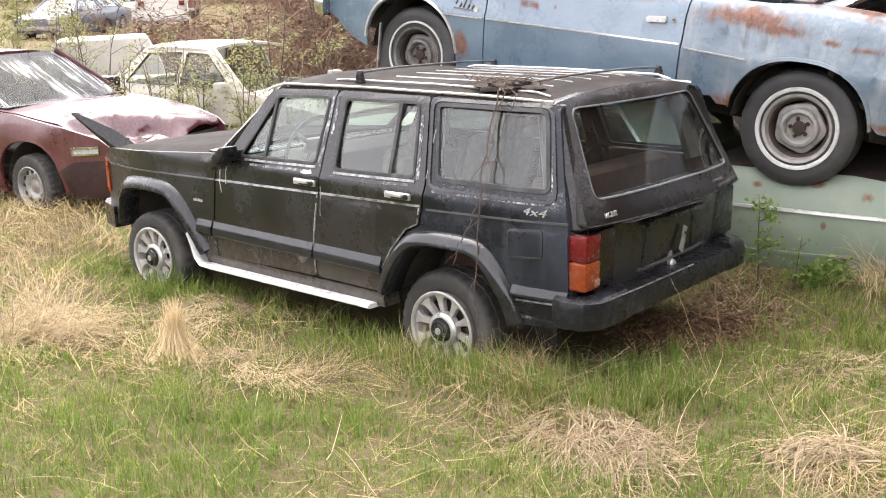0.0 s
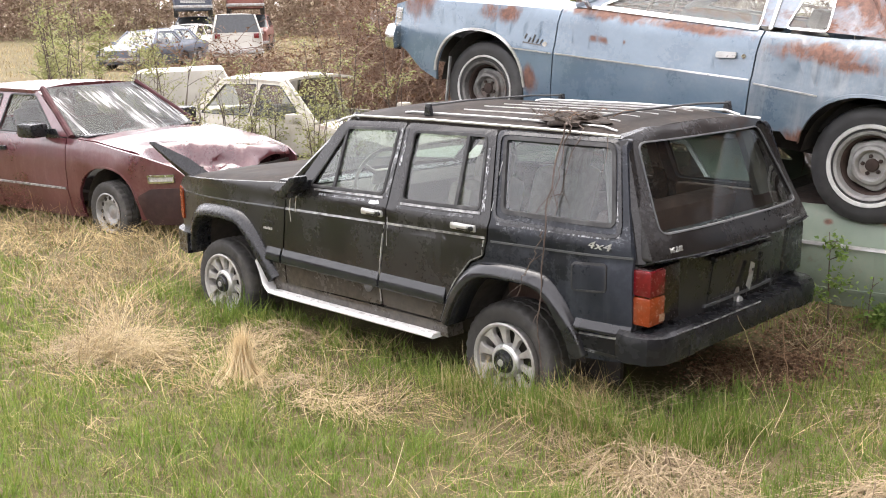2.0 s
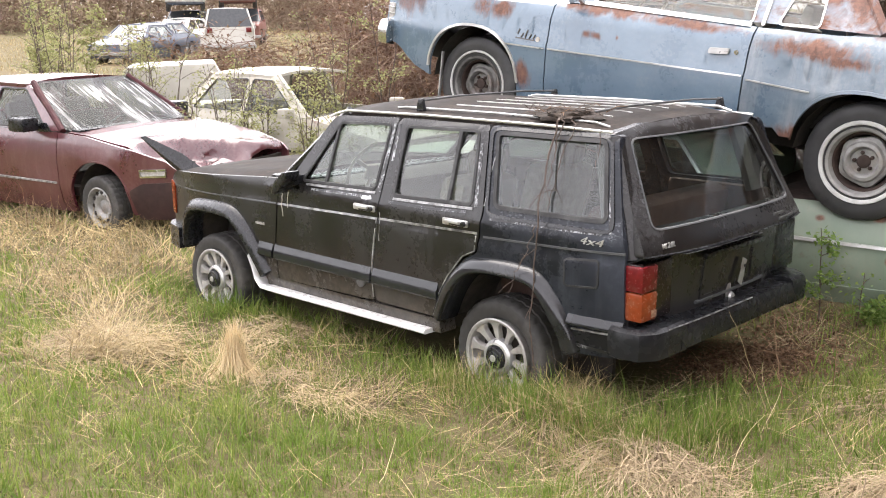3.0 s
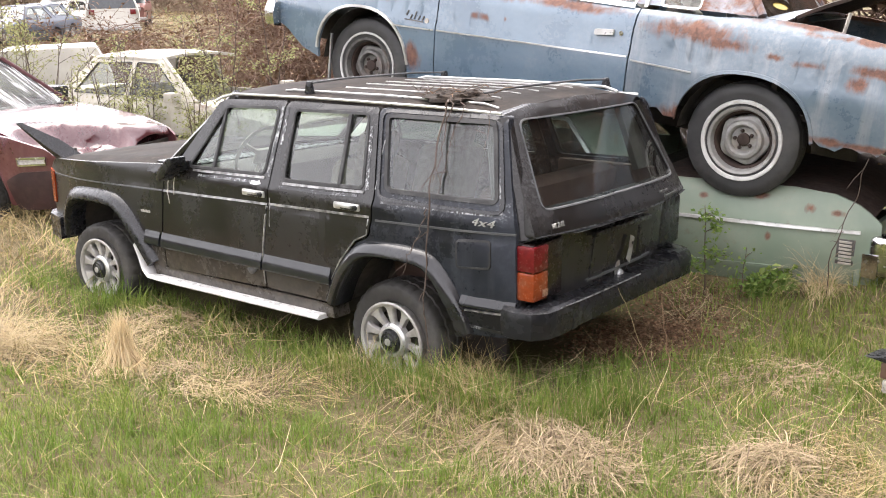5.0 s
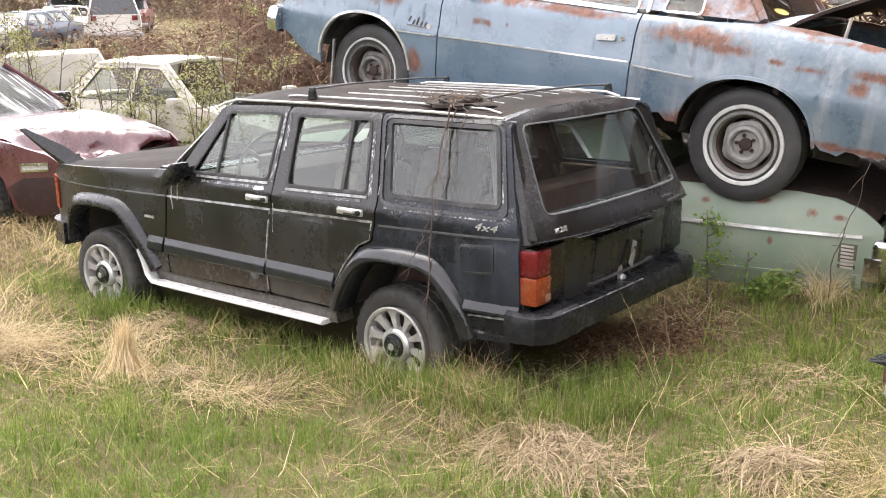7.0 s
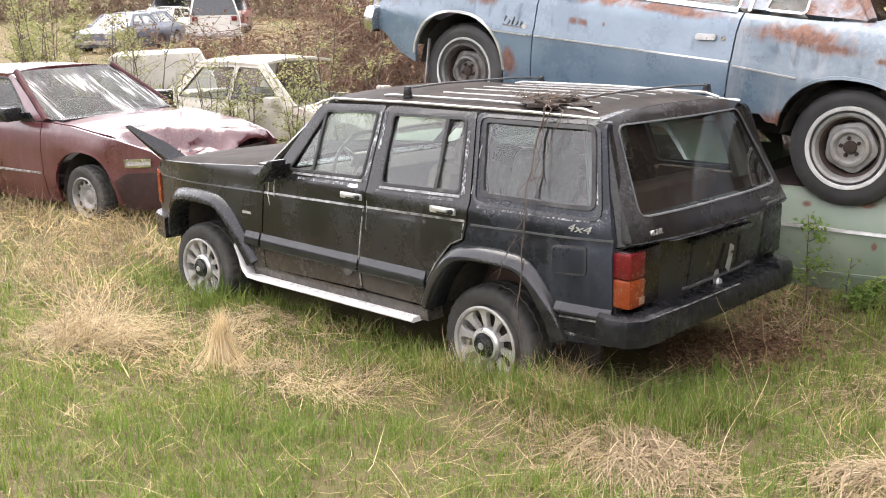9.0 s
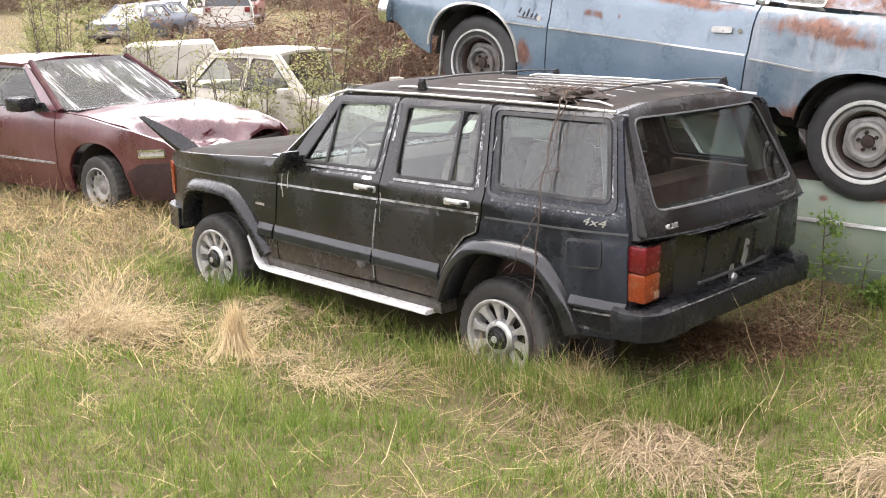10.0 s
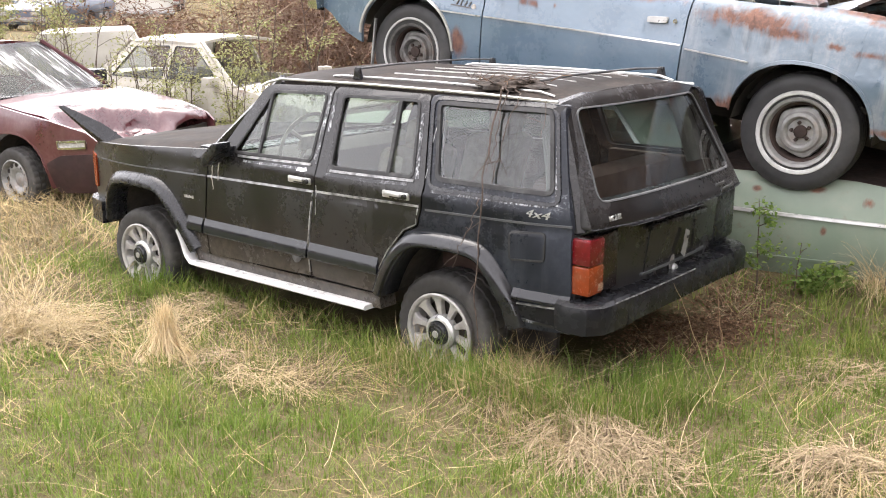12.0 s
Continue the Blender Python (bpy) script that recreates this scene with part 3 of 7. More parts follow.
def wagon_pane(set_in, swell=0.011):
    """Side glass set into the body by set_in, bowed outward between sill and roof."""
    return lambda x, z, d=0.0: wagon_side(x, z, d + set_in - swell * (1 - ((z - 1.31) / 0.2) ** 2))


PANE_Z = [1.10 + 0.04 * i for i in range(11)]


def wagon_rear(y, z, d=0.0):
    """The hatch: upright below the lip, raked above."""
    x = lerp(z, [0.60, 0.985, 0.99, 1.02, 1.54, 1.58], [0.845, 0.872, 0.925, 0.925, 0.640, 0.600])
    return Vector((x - 0.06 * (abs(y) / 0.75) ** 3 - d, y, z))


def wagon_hood(x, y, d=0.0):
    z = lerp(x, [-3.17, -3.05, -1.7], [0.985, 1.035, 1.125]) + 0.018 * (1 - (y / 0.75) ** 2) - 0.035 * max(0, abs(y) - 0.66) / 0.1
    return Vector((x, y, z - d))


def wagon_roof(x, y, d=0.0):
    z = 1.605 - 0.055 * (abs(y) / 0.67) ** 3.2 - lerp(x, [-1.36, -1.1, 0.35, 0.66], [0.035, 0.0, 0.0, 0.035])
    return Vector((x, y, z - d))


def wagon_screen(y, z, d=0.0):
    x = lerp(z, [1.08, 1.54], [-1.92, -1.33]) + 0.10 * (y / 0.7) ** 2
    return Vector((x + d, y, z))


JZ = [0.45, 0.70, 0.95, 0.985, 1.02, 1.06, 1.10, 1.25, 1.38, 1.50]
F_ARCH = [(-1.90, 0.47), (-2.06, 0.70), (-2.17, 0.80), (-2.27, 0.835), (-2.66, 0.82), (-2.76, 0.775), (-2.84, 0.66), (-2.89, 0.52)]
R_ARCH = [(-0.33, 0.50), (-0.25, 0.66), (-0.14, 0.785), (-0.03, 0.825), (0.27, 0.83), (0.36, 0.775), (0.46, 0.62), (0.50, 0.50)]


def moulding_bm(x0, x1, z, h=1.0):
    """A broad side moulding: upright lower face, upper face leaning back to the flank."""
    k = max(2, int((x1 - x0) / 0.15))
    ring = []
    for i in range(k + 1):
        x = x0 + (x1 - x0) * i / k
        y = -wagon_half(x, z)
        ring.append([(x, y + 0.01, z - 0.050 * h), (x, y - 0.018, z - 0.046 * h), (x, y - 0.024, z - 0.036 * h), (x, y - 0.022, z - 0.004 * h), (x, y - 0.016, z + 0.012 * h), (x, y - 0.003, z + 0.050 * h), (x, y + 0.01, z + 0.050 * h)])
    return loft(ring)


def flare_bm(line, wide, out):
    """A moulded arch lip that stands out from the flank."""
    for _ in range(2):
        cut = [line[0]]
        for (a, b), (c, d) in zip(line, line[1:]):
            cut += [(a * 0.75 + c * 0.25, b * 0.75 + d * 0.25), (a * 0.25 + c * 0.75, b * 0.25 + d * 0.75)]
        line = cut + [line[-1]]
    pts = dense(line, 0.05)
    rings = []
    k = len(pts)
    cx = sum(p[0] for p in pts) / k
    for i, (u, v) in enumerate(pts):
        d = Vector(pts[min(i + 1, k - 1)]) - Vector(pts[max(i - 1, 0)])
        n = Vector((d.y, -d.x)).normalized()
        if n.dot(Vector((u - cx, v - 0.35))) < 0:
            n = -n
        o = lambda a, dep: wagon_side(u + n.x * a, min(v + n.y * a, 0.93), dep)
        rings.append([o(-0.012, 0.10), o(-0.012, -out * 0.75), o(0.0, -out), o(wide * 0.45, -out * 0.92), o(wide * 0.85, -out * 0.45), o(wide, 0.006), o(wide * 0.4, 0.02), o(0.01, 0.10)])
    return loft(rings)


def letters(text, size, m, material, parent, label, name="badge"):
    c = bpy.data.curves.new(name, "FONT")
    c.body, c.size, c.extrude, c.align_x = text, size, 0.003, "CENTER"
    c.materials.append(material)
    c.resolution_u = 3
    ob = new(name, c)
    ob.parent = parent
    ob.matrix_local = m
    return tagged(ob, label)


def build_wagon():
    lean = Matrix.Translation((0, -0.86, 0.8)) @ Matrix.Rotation(radians(-1.15), 4, "X") @ Matrix.Translation((0, 0.86, -0.8))
    j = root("off_road_wagon", lean, "black four-door off-road wagon, weathered, sunk in long grass", "car")
    P = M["wagon_black"]
    for s in (-1, 1):
        fl = (lambda b: b) if s < 0 else mirror_y
        # fender
        fen = rnd([(-3.15, 0.64, 0.02), (-3.15, 0.99, 0.05), (-3.05, 1.03, 0.05), (-1.72, 1.118, 0.0), (-1.726, 0.96, 0.0), (-1.765, 0.70, 0.0), (-1.775, 0.47, 0.0)] + [(*p, 0.03) for p in F_ARCH] + [(-2.92, 0.50, 0.0), (-3.10, 0.52, 0.0)])
        part("fender", fl(sheet(wagon_side, fen, (), 0.03, steps(-3.15, -1.7, 14), JZ)), P, j)
        part("wheel_flare", fl(flare_bm(F_ARCH, 0.075, 0.05)), M["black_plastic"], j, "black moulded plastic arch flare", 50)
        # front door
        fd = rnd([(-1.712, 0.96, 0.0), (-1.72, 1.115, 0.0), (-1.60, 1.145, 0.0), (-1.325, 1.515, 0.06), (-0.795, 1.53, 0.03), (-0.808, 1.10, 0.02), (-0.812, 0.98, 0.0), (-0.868, 0.66, 0.0), (-0.868, 0.50, 0.03), (-1.765, 0.475, 0.03), (-1.752, 0.70, 0.0)], 0.02)
        fg = rnd([(-1.495, 1.125), (-1.262, 1.478), (-0.838, 1.492), (-0.858, 1.138)], 0.03)
        door = part("front_door", fl(sheet(wagon_side, fd, (fg,), 0.045, steps(-1.8, -0.8, 6), JZ)), P, j, "black front door with a dented lower edge")
        g = part("door_glass", fl(sheet(wagon_pane(0.020), rnd([(-1.51, 1.11), (-1.27, 1.49), (-0.83, 1.50), (-0.85, 1.12)], 0.03), (), 0.004, (), PANE_Z)), M["side_glass"], door, "dusty door glass")
        one_coat(g, -0.5, 1.2)
        part("glass_divider", fl(strip(lambda x, z, d: wagon_side(x, z, d + 0.004), [(-1.282, 1.12), (-1.275, 1.30), (-1.268, 1.46)], 0.012, 0.008)), M["seal"], door)
        part("glass_seal", fl(strip(wagon_side, dense(fg + [fg[0]], 0.1), 0.009, 0.004)), M["seal"], door)
        part("waist_strip", fl(strip(wagon_side, dense([(-1.45, 1.108), (-0.85, 1.122)]), 0.007, 0.006)), M["bare"], door, "peeling window sill trim")
        part("belt_line", fl(strip(wagon_side, dense([(-1.715, 0.962), (-0.815, 0.982)]), 0.007, 0.004)), M["bare"], door, "worn pale belt line")
        part("door_edge", fl(strip(wagon_side, dense([(-0.818, 0.972), (-0.872, 0.66), (-0.874, 0.52)]), 0.005, 0.004)), M["bare"], door, "chipped bare metal door edge")
        part("side_moulding", fl(moulding_bm(-1.765, -0.872, 0.652)), M["moulding"], door, "dull black side moulding")
        part("moulding_bead", fl(strip(lambda x, z, d: wagon_side(x, z, d - 0.014), dense([(-1.765, 0.612), (-0.872, 0.612)]), 0.006, 0.004)), M["grey_plastic"], door)
        # rear door
        rd = rnd([(-0.788, 1.53, 0.03), (-0.13, 1.53, 0.03), (-0.05, 1.10, 0.04), (-0.072, 0.905, 0.03), (-0.16, 0.868, 0.0), (-0.27, 0.74, 0.0), (-0.36, 0.60, 0.0), (-0.40, 0.50, 0.02), (-0.86, 0.50, 0.03), (-0.86, 0.66, 0.0), (-0.804, 0.98, 0.0), (-0.80, 1.10, 0.02)], 0.02)
        rg = rnd([(-0.702, 1.122), (-0.712, 1.488), (-0.185, 1.498), (-0.132, 1.138)], 0.03)
        door = part("rear_door", fl(sheet(wagon_side, rd, (rg,), 0.045, steps(-0.8, -0.05, 5), JZ)), P, j)
        g = part("door_glass", fl(sheet(wagon_pane(0.020), rnd([(-0.715, 1.11), (-0.72, 1.50), (-0.175, 1.505), (-0.12, 1.12)], 0.03), (), 0.004, (), PANE_Z)), M["side_glass"], door, "dusty door glass")
        one_coat(g, -0.5, 1.2)
        part("glass_divider", fl(strip(lambda x, z, d: wagon_side(x, z, d + 0.004), [(-0.297, 1.13), (-0.302, 1.31), (-0.308, 1.49)], 0.013, 0.008)), M["seal"], door)
        part("glass_seal", fl(strip(wagon_side, dense(rg + [rg[0]], 0.1), 0.009, 0.004)), M["seal"], door)
        part("waist_strip", fl(strip(wagon_side, dense([(-0.70, 1.105), (-0.12, 1.120)]), 0.007, 0.006)), M["bare"], door, "peeling window sill trim")
        part("belt_line", fl(strip(wagon_side, dense([(-0.80, 0.984), (-0.072, 1.002)]), 0.007, 0.004)), M["bare"], door, "worn pale belt line")
        part("door_edge", fl(strip(wagon_side, dense([(-0.078, 0.99), (-0.083, 0.912), (-0.165, 0.872), (-0.275, 0.748), (-0.365, 0.605)]), 0.004, 0.004)), M["bare"], door, "chipped bare metal door edge")
        part("side_moulding", fl(moulding_bm(-0.856, -0.345, 0.652)), M["moulding"], door, "dull black side moulding")
        part("moulding_bead", fl(strip(lambda x, z, d: wagon_side(x, z, d - 0.014), dense([(-0.856, 0.612), (-0.37, 0.612)]), 0.006, 0.004)), M["grey_plastic"], door)
        # quarter panel
        qt = rnd([(-0.122, 1.53, 0.02), (0.642, 1.53, 0.02), (0.70, 1.32, 0.0), (0.782, 1.03, 0.02), (0.79, 0.72, 0.0), (0.785, 0.52, 0.03), (0.52, 0.505, 0.0)] + [(*p, 0.03) for p in R_ARCH[::-1][1:-2]] + [(-0.262, 0.735, 0.0), (-0.152, 0.862, 0.0), (-0.062, 0.90, 0.03), (-0.04, 1.10, 0.04)], 0.02)
        qg = rnd([(0.02, 1.145), (-0.058, 1.498), (0.588, 1.502), (0.672, 1.150)], 0.035)
        part("quarter_panel", fl(sheet(wagon_side, qt, (qg,), 0.045, steps(-0.1, 0.8, 9), JZ)), M["wagon_quarter"], j, "black rear quarter panel, chalky and scratched")
        g = part("quarter_glass", fl(sheet(lambda x, z, d: wagon_side(x, z, d + 0.004), rnd([(0.012, 1.137), (-0.066, 1.506), (0.594, 1.510), (0.68, 1.142)], 0.035), (), 0.004, (), JZ)), M["quarter_glass"], j, "dusty fixed quarter glass")
        one_coat(g, -0.5, 1.2)
        part("glass_seal", fl(strip(wagon_side, dense(qg + [qg[0]], 0.1), 0.012, 0.006)), M["seal"], j)
        fr = rnd([(-0.02, 1.10), (-0.098, 1.52), (0.612, 1.523), (0.715, 1.105)], 0.05)
        part("window_surround", fl(strip(wagon_side, dense(fr + [fr[0]], 0.1), 0.010, 0.007)), M["black_plastic"], j)
        part("belt_line", fl(strip(wagon_side, dense([(-0.03, 0.990), (0.785, 1.018)]), 0.006, 0.004)), M["grey_plastic"], j)
        part("wheel_flare", fl(flare_bm(R_ARCH, 0.07, 0.05)), M["moulding"], j, "black moulded plastic arch flare", 50)
        part("side_moulding", fl(moulding_bm(0.505, 0.79, 0.674, 0.55)), M["moulding"], j, "dull black side moulding")
        part("moulding_bead", fl(strip(lambda x, z, d: wagon_side(x, z, d - 0.014), dense([(0.53, 0.633), (0.735, 0.638)]), 0.005, 0.004)), M["bare"], j)
        part("side_moulding", fl(moulding_bm(-1.93, -1.785, 0.652)), M["moulding"], j, "dull black side moulding")
        part("belt_line", fl(strip(wagon_side, dense([(-3.10, 0.925), (-1.735, 0.962)]), 0.005, 0.003)), M["grey_plastic"], j)
        # drip rail and roof side rail
        part("drip_rail", fl(tube([wagon_side(x, z, 0.0) + Vector((0, -0.012, 0.0)) for x, z in ((-1.36, 1.505), (-1.325, 1.525), (-1.24, 1.545), (-0.6, 1.553), (0.2, 1.55), (0.60, 1.54))], 0.0075, 6)), M["bright"], j, "pale worn drip rail")
        # sill and step bar
        part("sill", fl(sheet(wagon_side, [(-1.90, 0.475), (-1.90, 0.41), (-0.36, 0.41), (-0.36, 0.49)], (), 0.12, steps(-1.9, -0.36, 3), ())), P, j)
        bar = bmesh.new()
        pts = [(-2.02, 0.60), (-1.985, 0.54), (-1.95, 0.455), (-1.90, 0.415), (-1.80, 0.412), (-0.42, 0.426)]
        ring = []
        for x, z in dense(pts, 0.12):
            up = 0.045 if x > -1.9 else 0.02
            ring.append([(x, -0.80, z - 0.024), (x, -0.884, z - 0.024), (x, -0.896, z - 0.017), (x, -0.897, z - 0.008), (x, -0.886, z + 0.002), (x, -0.80 if x > -1.9 else -0.862, z + 0.002)])
        part("step_bar", fl(loft(ring, bm=bar)), M["step"], j, "bright metal running board")
        # mirror
        if s < 0:
            mir = prism([(-1.625, 1.045), (-1.585, 1.125), (-1.50, 1.19), (-1.452, 1.195), (-1.465, 1.15), (-1.545, 1.075), (-1.585, 1.045)], -0.99, -0.885, 0.014)
            part("mirror_housing", mir, M["black_plastic"], j, "black door mirror")
            part("mirror_arm", prism([(-1.60, 1.08), (-1.50, 1.10), (-1.49, 1.16), (-1.57, 1.14)], -0.90, -0.825, 0.006), M["black_plastic"], j)
        # handles
        for hx, hz in ((-0.905, 1.033), (-0.205, 1.040)):
            hy = -wagon_half(hx, hz)
            h = part("door_handle", fl(block(hx - 0.10, hx + 0.075, hy - 0.012, hy + 0.01, hz - 0.018, hz + 0.018, 0.008)), M["bright"], j, "chrome door handle")
            part("finger_well", fl(block(hx - 0.05, hx + 0.035, hy - 0.0145, hy - 0.008, hz - 0.015, hz - 0.004, 0.002)), M["seal"], h)
            part("handle_grip", fl(block(hx - 0.075, hx + 0.03, hy - 0.028, hy - 0.010, hz - 0.004, hz + 0.013, 0.005)), M["bright"], h)
            part("lock_button", fl(lathe([(0, -0.018), (0.013, -0.018), (0.014, 0)], 12, None, (hx + 0.054, hy - 0.008, hz))), M["black_plastic"], h)
        part("marker_lamp", fl(sheet(lambda x, z, d: wagon_side(x, z, d - 0.012), rnd([(-3.15, 0.72), (-3.145, 0.955), (-3.075, 0.935), (-3.085, 0.715)], 0.01), (), 0.03)), M["lens_amber"], j, "amber side marker lamp")
        # bumper ends
        part("bumper_end", fl(loft([[(-3.27, -0.62, z), (-3.24, -0.70, z), (-3.14, -0.775, z), (-2.93, -0.835, z), (-2.93, -0.70, z), (-3.15, -0.60, z)] for z in (0.49, 0.505, 0.625, 0.64)])), M["black_plastic"], j, "black plastic bumper end")
        e = 0.0 if s < 0 else 0.07
        part("bumper_end", fl(loft([[(0.735, -0.868 + i + e, z), (0.80, -0.885 + i + e, z), (0.905 - i, -0.868 + i + e, z), (0.955 - i, -0.80 + i + e, z), (0.965 - i, -0.70, z), (0.965 - i, -0.55, z), (0.80, -0.55, z), (0.735, -0.70, z)] for z, i in ((0.537, 0.03), (0.55, 0.006), (0.632, 0.0), (0.672, 0.010), (0.686, 0.03))])), M["bumper"], j, "scuffed black plastic bumper end")
        low = rnd([(0.505, 0.548), (0.515, 0.618), (0.735, 0.626), (0.735, 0.535)], 0.015)
        part("lower_panel", fl(sheet(lambda x, z, d: wagon_side(x, z, d - 0.008), low, (), 0.03, steps(0.5, 0.74, 3), ())), M["bumper"], j, "black plastic panel behind the wheel")
        part("scuffed_edge", fl(strip(lambda x, z, d: wagon_side(x, z, d - 0.009), dense([(0.515, 0.556), (0.62, 0.549), (0.725, 0.543)], 0.05), 0.008, 0.002)), M["scuffed"], j, "lacquer flaked off in pale scales")
        alloy_wheel(j, (0.02, s * 0.735 + s * -0.02, 0.358), s > 0, 0.0, 0.032)
        alloy_wheel(j, (-2.545, s * 0.735 + s * -0.02, 0.335), s > 0, 3.0)
        # inner arches
        for ax, line in ((-2.58, F_ARCH), (0.0, R_ARCH)):
            liner = loft([[(u, -0.80, v), (u, -0.45, v)] for u, v in line], closed=False, caps=False)
            part("arch_liner", fl(liner), M["liner"], j)
        # lamps at the rear corner
        lamp = part("tail_lamp", fl(block(0.735, 0.865 if s < 0 else 0.835, -0.80, -0.545, 0.705, 0.975, 0.012)), M["lens_smoke"] if s < 0 else M["black_plastic"], j, "smoked tail lamp housing" if s < 0 else "empty black lamp housing")
        if s > 0:
            continue
        part("red_lens", fl(block(0.775, 0.876, -0.812, -0.685, 0.848, 0.968, 0.012)), M["lens_red"], lamp, "faded red lens")
        part("amber_lens", fl(block(0.775, 0.876, -0.812, -0.685, 0.712, 0.845, 0.012)), M["lens_amber"], lamp, "orange amber lens")
        part("reverse_lens", fl(block(0.80, 0.879, -0.735, -0.690, 0.724, 0.760, 0.004)), M["lens_dim"], lamp, "small clear reversing lens")
    # hood, roof, screens
    part("hood", sheet(wagon_hood, rnd([(-3.16, -0.70), (-3.16, 0.70), (-1.74, 0.77), (-1.74, 0.62), (-1.80, 0.3), (-1.80, -0.3), (-1.74, -0.62), (-1.74, -0.77)], 0.06), (), 0.03, steps(-3.17, -1.7, 8), steps(-0.8, 0.8, 10)), M["wagon_roof"], j, "faded black hood")
    part("cowl", block(-1.95, -1.62, -0.74, 0.74, 1.06, 1.112, 0.02), M["black_plastic"], j)
    part("roof", sheet(wagon_roof, rnd([(-1.36, -0.665), (-1.36, 0.665), (0.605, 0.655), (0.605, -0.655)], 0.06), (), 0.03, [-1.25, -1.1, -0.6, 0, 0.35, 0.5], steps(-0.67, 0.67, 14)), M["wagon_roof"], j, "chalky dark roof panel")
    sc = part("windscreen", sheet(wagon_screen, rnd([(-0.70, 1.10), (-0.62, 1.525), (0.62, 1.525), (0.70, 1.10)], 0.05), (), 0.006, steps(-0.7, 0.7, 8), ()), M["side_glass"], j, "dusty windscreen")
    one_coat(sc, -0.5, 1.2)
    for s in (-1, 1):
        part("screen_pillar", tube([wagon_screen(s * 0.74, 1.08), wagon_screen(s * 0.655, 1.54)], 0.034, 8), P, j)
    # hatch
    hatch = part("hatch", sheet(wagon_rear, rnd([(-0.785, 1.0, 0.02), (-0.688, 1.532, 0.04), (-0.45, 1.566, 0.03), (0, 1.578, 0.03), (0.45, 1.566, 0.03), (0.688, 1.532, 0.04), (0.785, 1.0, 0.02)], 0.03), (rnd([(-0.675, 1.115), (-0.585, 1.505), (0.585, 1.505), (0.675, 1.115)], 0.05),), 0.055, steps(-0.79, 0.79, 12), [1.02, 1.1, 1.3, 1.54]), P, j, "black hatch with a big window")
    g = part("hatch_glass", sheet(lambda y, z, d: wagon_rear(y, z, d + 0.012), rnd([(-0.685, 1.105), (-0.592, 1.513), (0.592, 1.513), (0.685, 1.105)], 0.05), (), 0.005, steps(-0.7, 0.7, 8), ()), M["rear_glass"], hatch, "tinted rear window, dusty towards the bottom")
    one_coat(g, -0.5, 1.2)
    hg = rnd([(-0.678, 1.112), (-0.587, 1.507), (0.587, 1.507), (0.678, 1.112)], 0.05)
    part("glass_seal", strip(wagon_rear, dense(hg + [hg[0]], 0.09), 0.004, 0.005), M["grey_plastic"], hatch, "pale cracked window seal")
    part("lower_gate", sheet(wagon_rear, rnd([(-0.535, 0.60), (-0.535, 0.985), (0.535, 0.985), (0.535, 0.60)], 0.02), (), 0.05, steps(-0.5, 0.5, 6), [0.7, 0.85]), P, hatch)
    part("gate_lip", strip(wagon_rear, dense([(-0.785, 0.995), (-0.30, 0.990), (0.30, 0.990), (0.785, 0.995)]), 0.016, 0.012), M["black_plastic"], hatch)
    part("plate_recess", sheet(lambda y, z, d: wagon_rear(y, z, d - 0.006), rnd([(-0.27, 0.70), (-0.25, 0.925), (0.27, 0.925), (0.29, 0.70)], 0.02), (rnd([(-0.235, 0.73), (-0.225, 0.90), (0.235, 0.90), (0.245, 0.73)], 0.015),), 0.02), P, hatch, "empty number plate recess")
    part("plate_light_bar", block(0.872, 0.905, -0.29, 0.30, 0.925, 0.955, 0.01), M["black_plastic"], hatch)
    part("torn_plate", prism([(0.01, 0.03), (0.05, 0.0), (0.07, 0.05), (0.095, 0.13), (0.05, 0.15), (0.035, 0.08)], 0, 0.003), M["steel"], hatch, "torn scrap of grey backing plate").matrix_local = pose(0.886, 0.05, 0.72, 0, 0, 90)
    part("hatch_latch", lathe([(0, -0.012), (0.020, -0.012), (0.024, 0.0)], 14), M["bright"], hatch, "bare lock cylinder").matrix_local = pose(0.866, 0.03, 0.675, 0, 0, 90)
    part("recess_ledge", strip(wagon_rear, dense([(-0.30, 0.705), (0.40, 0.712)], 0.1), 0.008, 0.012), M["grey_plastic"], hatch, "pale worn ledge under the plate recess")
    part("worn_lip", strip(wagon_rear, [(y, 0.988 + 0.003 * noise.noise(Vector((y * 30, 0, 0)))) for y in (-0.52, -0.45, -0.38, -0.31, -0.24, -0.17, -0.1, -0.03, 0.04, 0.2)], 0.004, 0.014), M["bare"], hatch, "pale scraped lip edge")
    part("lock_plate", sheet(lambda y, z, d: wagon_rear(y, z, d - 0.008), rnd([(0.0, 0.668), (-0.012, 0.70), (0.004, 0.742), (0.03, 0.748), (0.045, 0.70), (0.062, 0.648), (0.03, 0.638)], 0.01), (), 0.004), M["steel"], hatch, "torn bare lock plate")
    part("plate_hole", lathe([(0, -0.003), (0.008, -0.003), (0.008, 0.003)], 10), M["seal"], hatch).matrix_local = pose(0.892, 0.115, 0.825, 0, 0, 90)
    part("rear_panel", sheet(lambda y, z, d: Vector((0.80 - d, y, z)), [(-0.80, 0.55), (-0.80, 0.98), (0.80, 0.98), (0.80, 0.55)], ([(-0.46, 0.60), (-0.46, 0.975), (0.46, 0.975), (0.46, 0.60)],), 0.03), P, j)
    for s in (-1, 1):
        pil = [(0.60, s * 0.66, 1.51), (0.74, s * 0.735, 1.15), (0.78, s * 0.76, 0.98)]
        part("hatch_pillar", tube(pil, 0.045, 8), P, j)
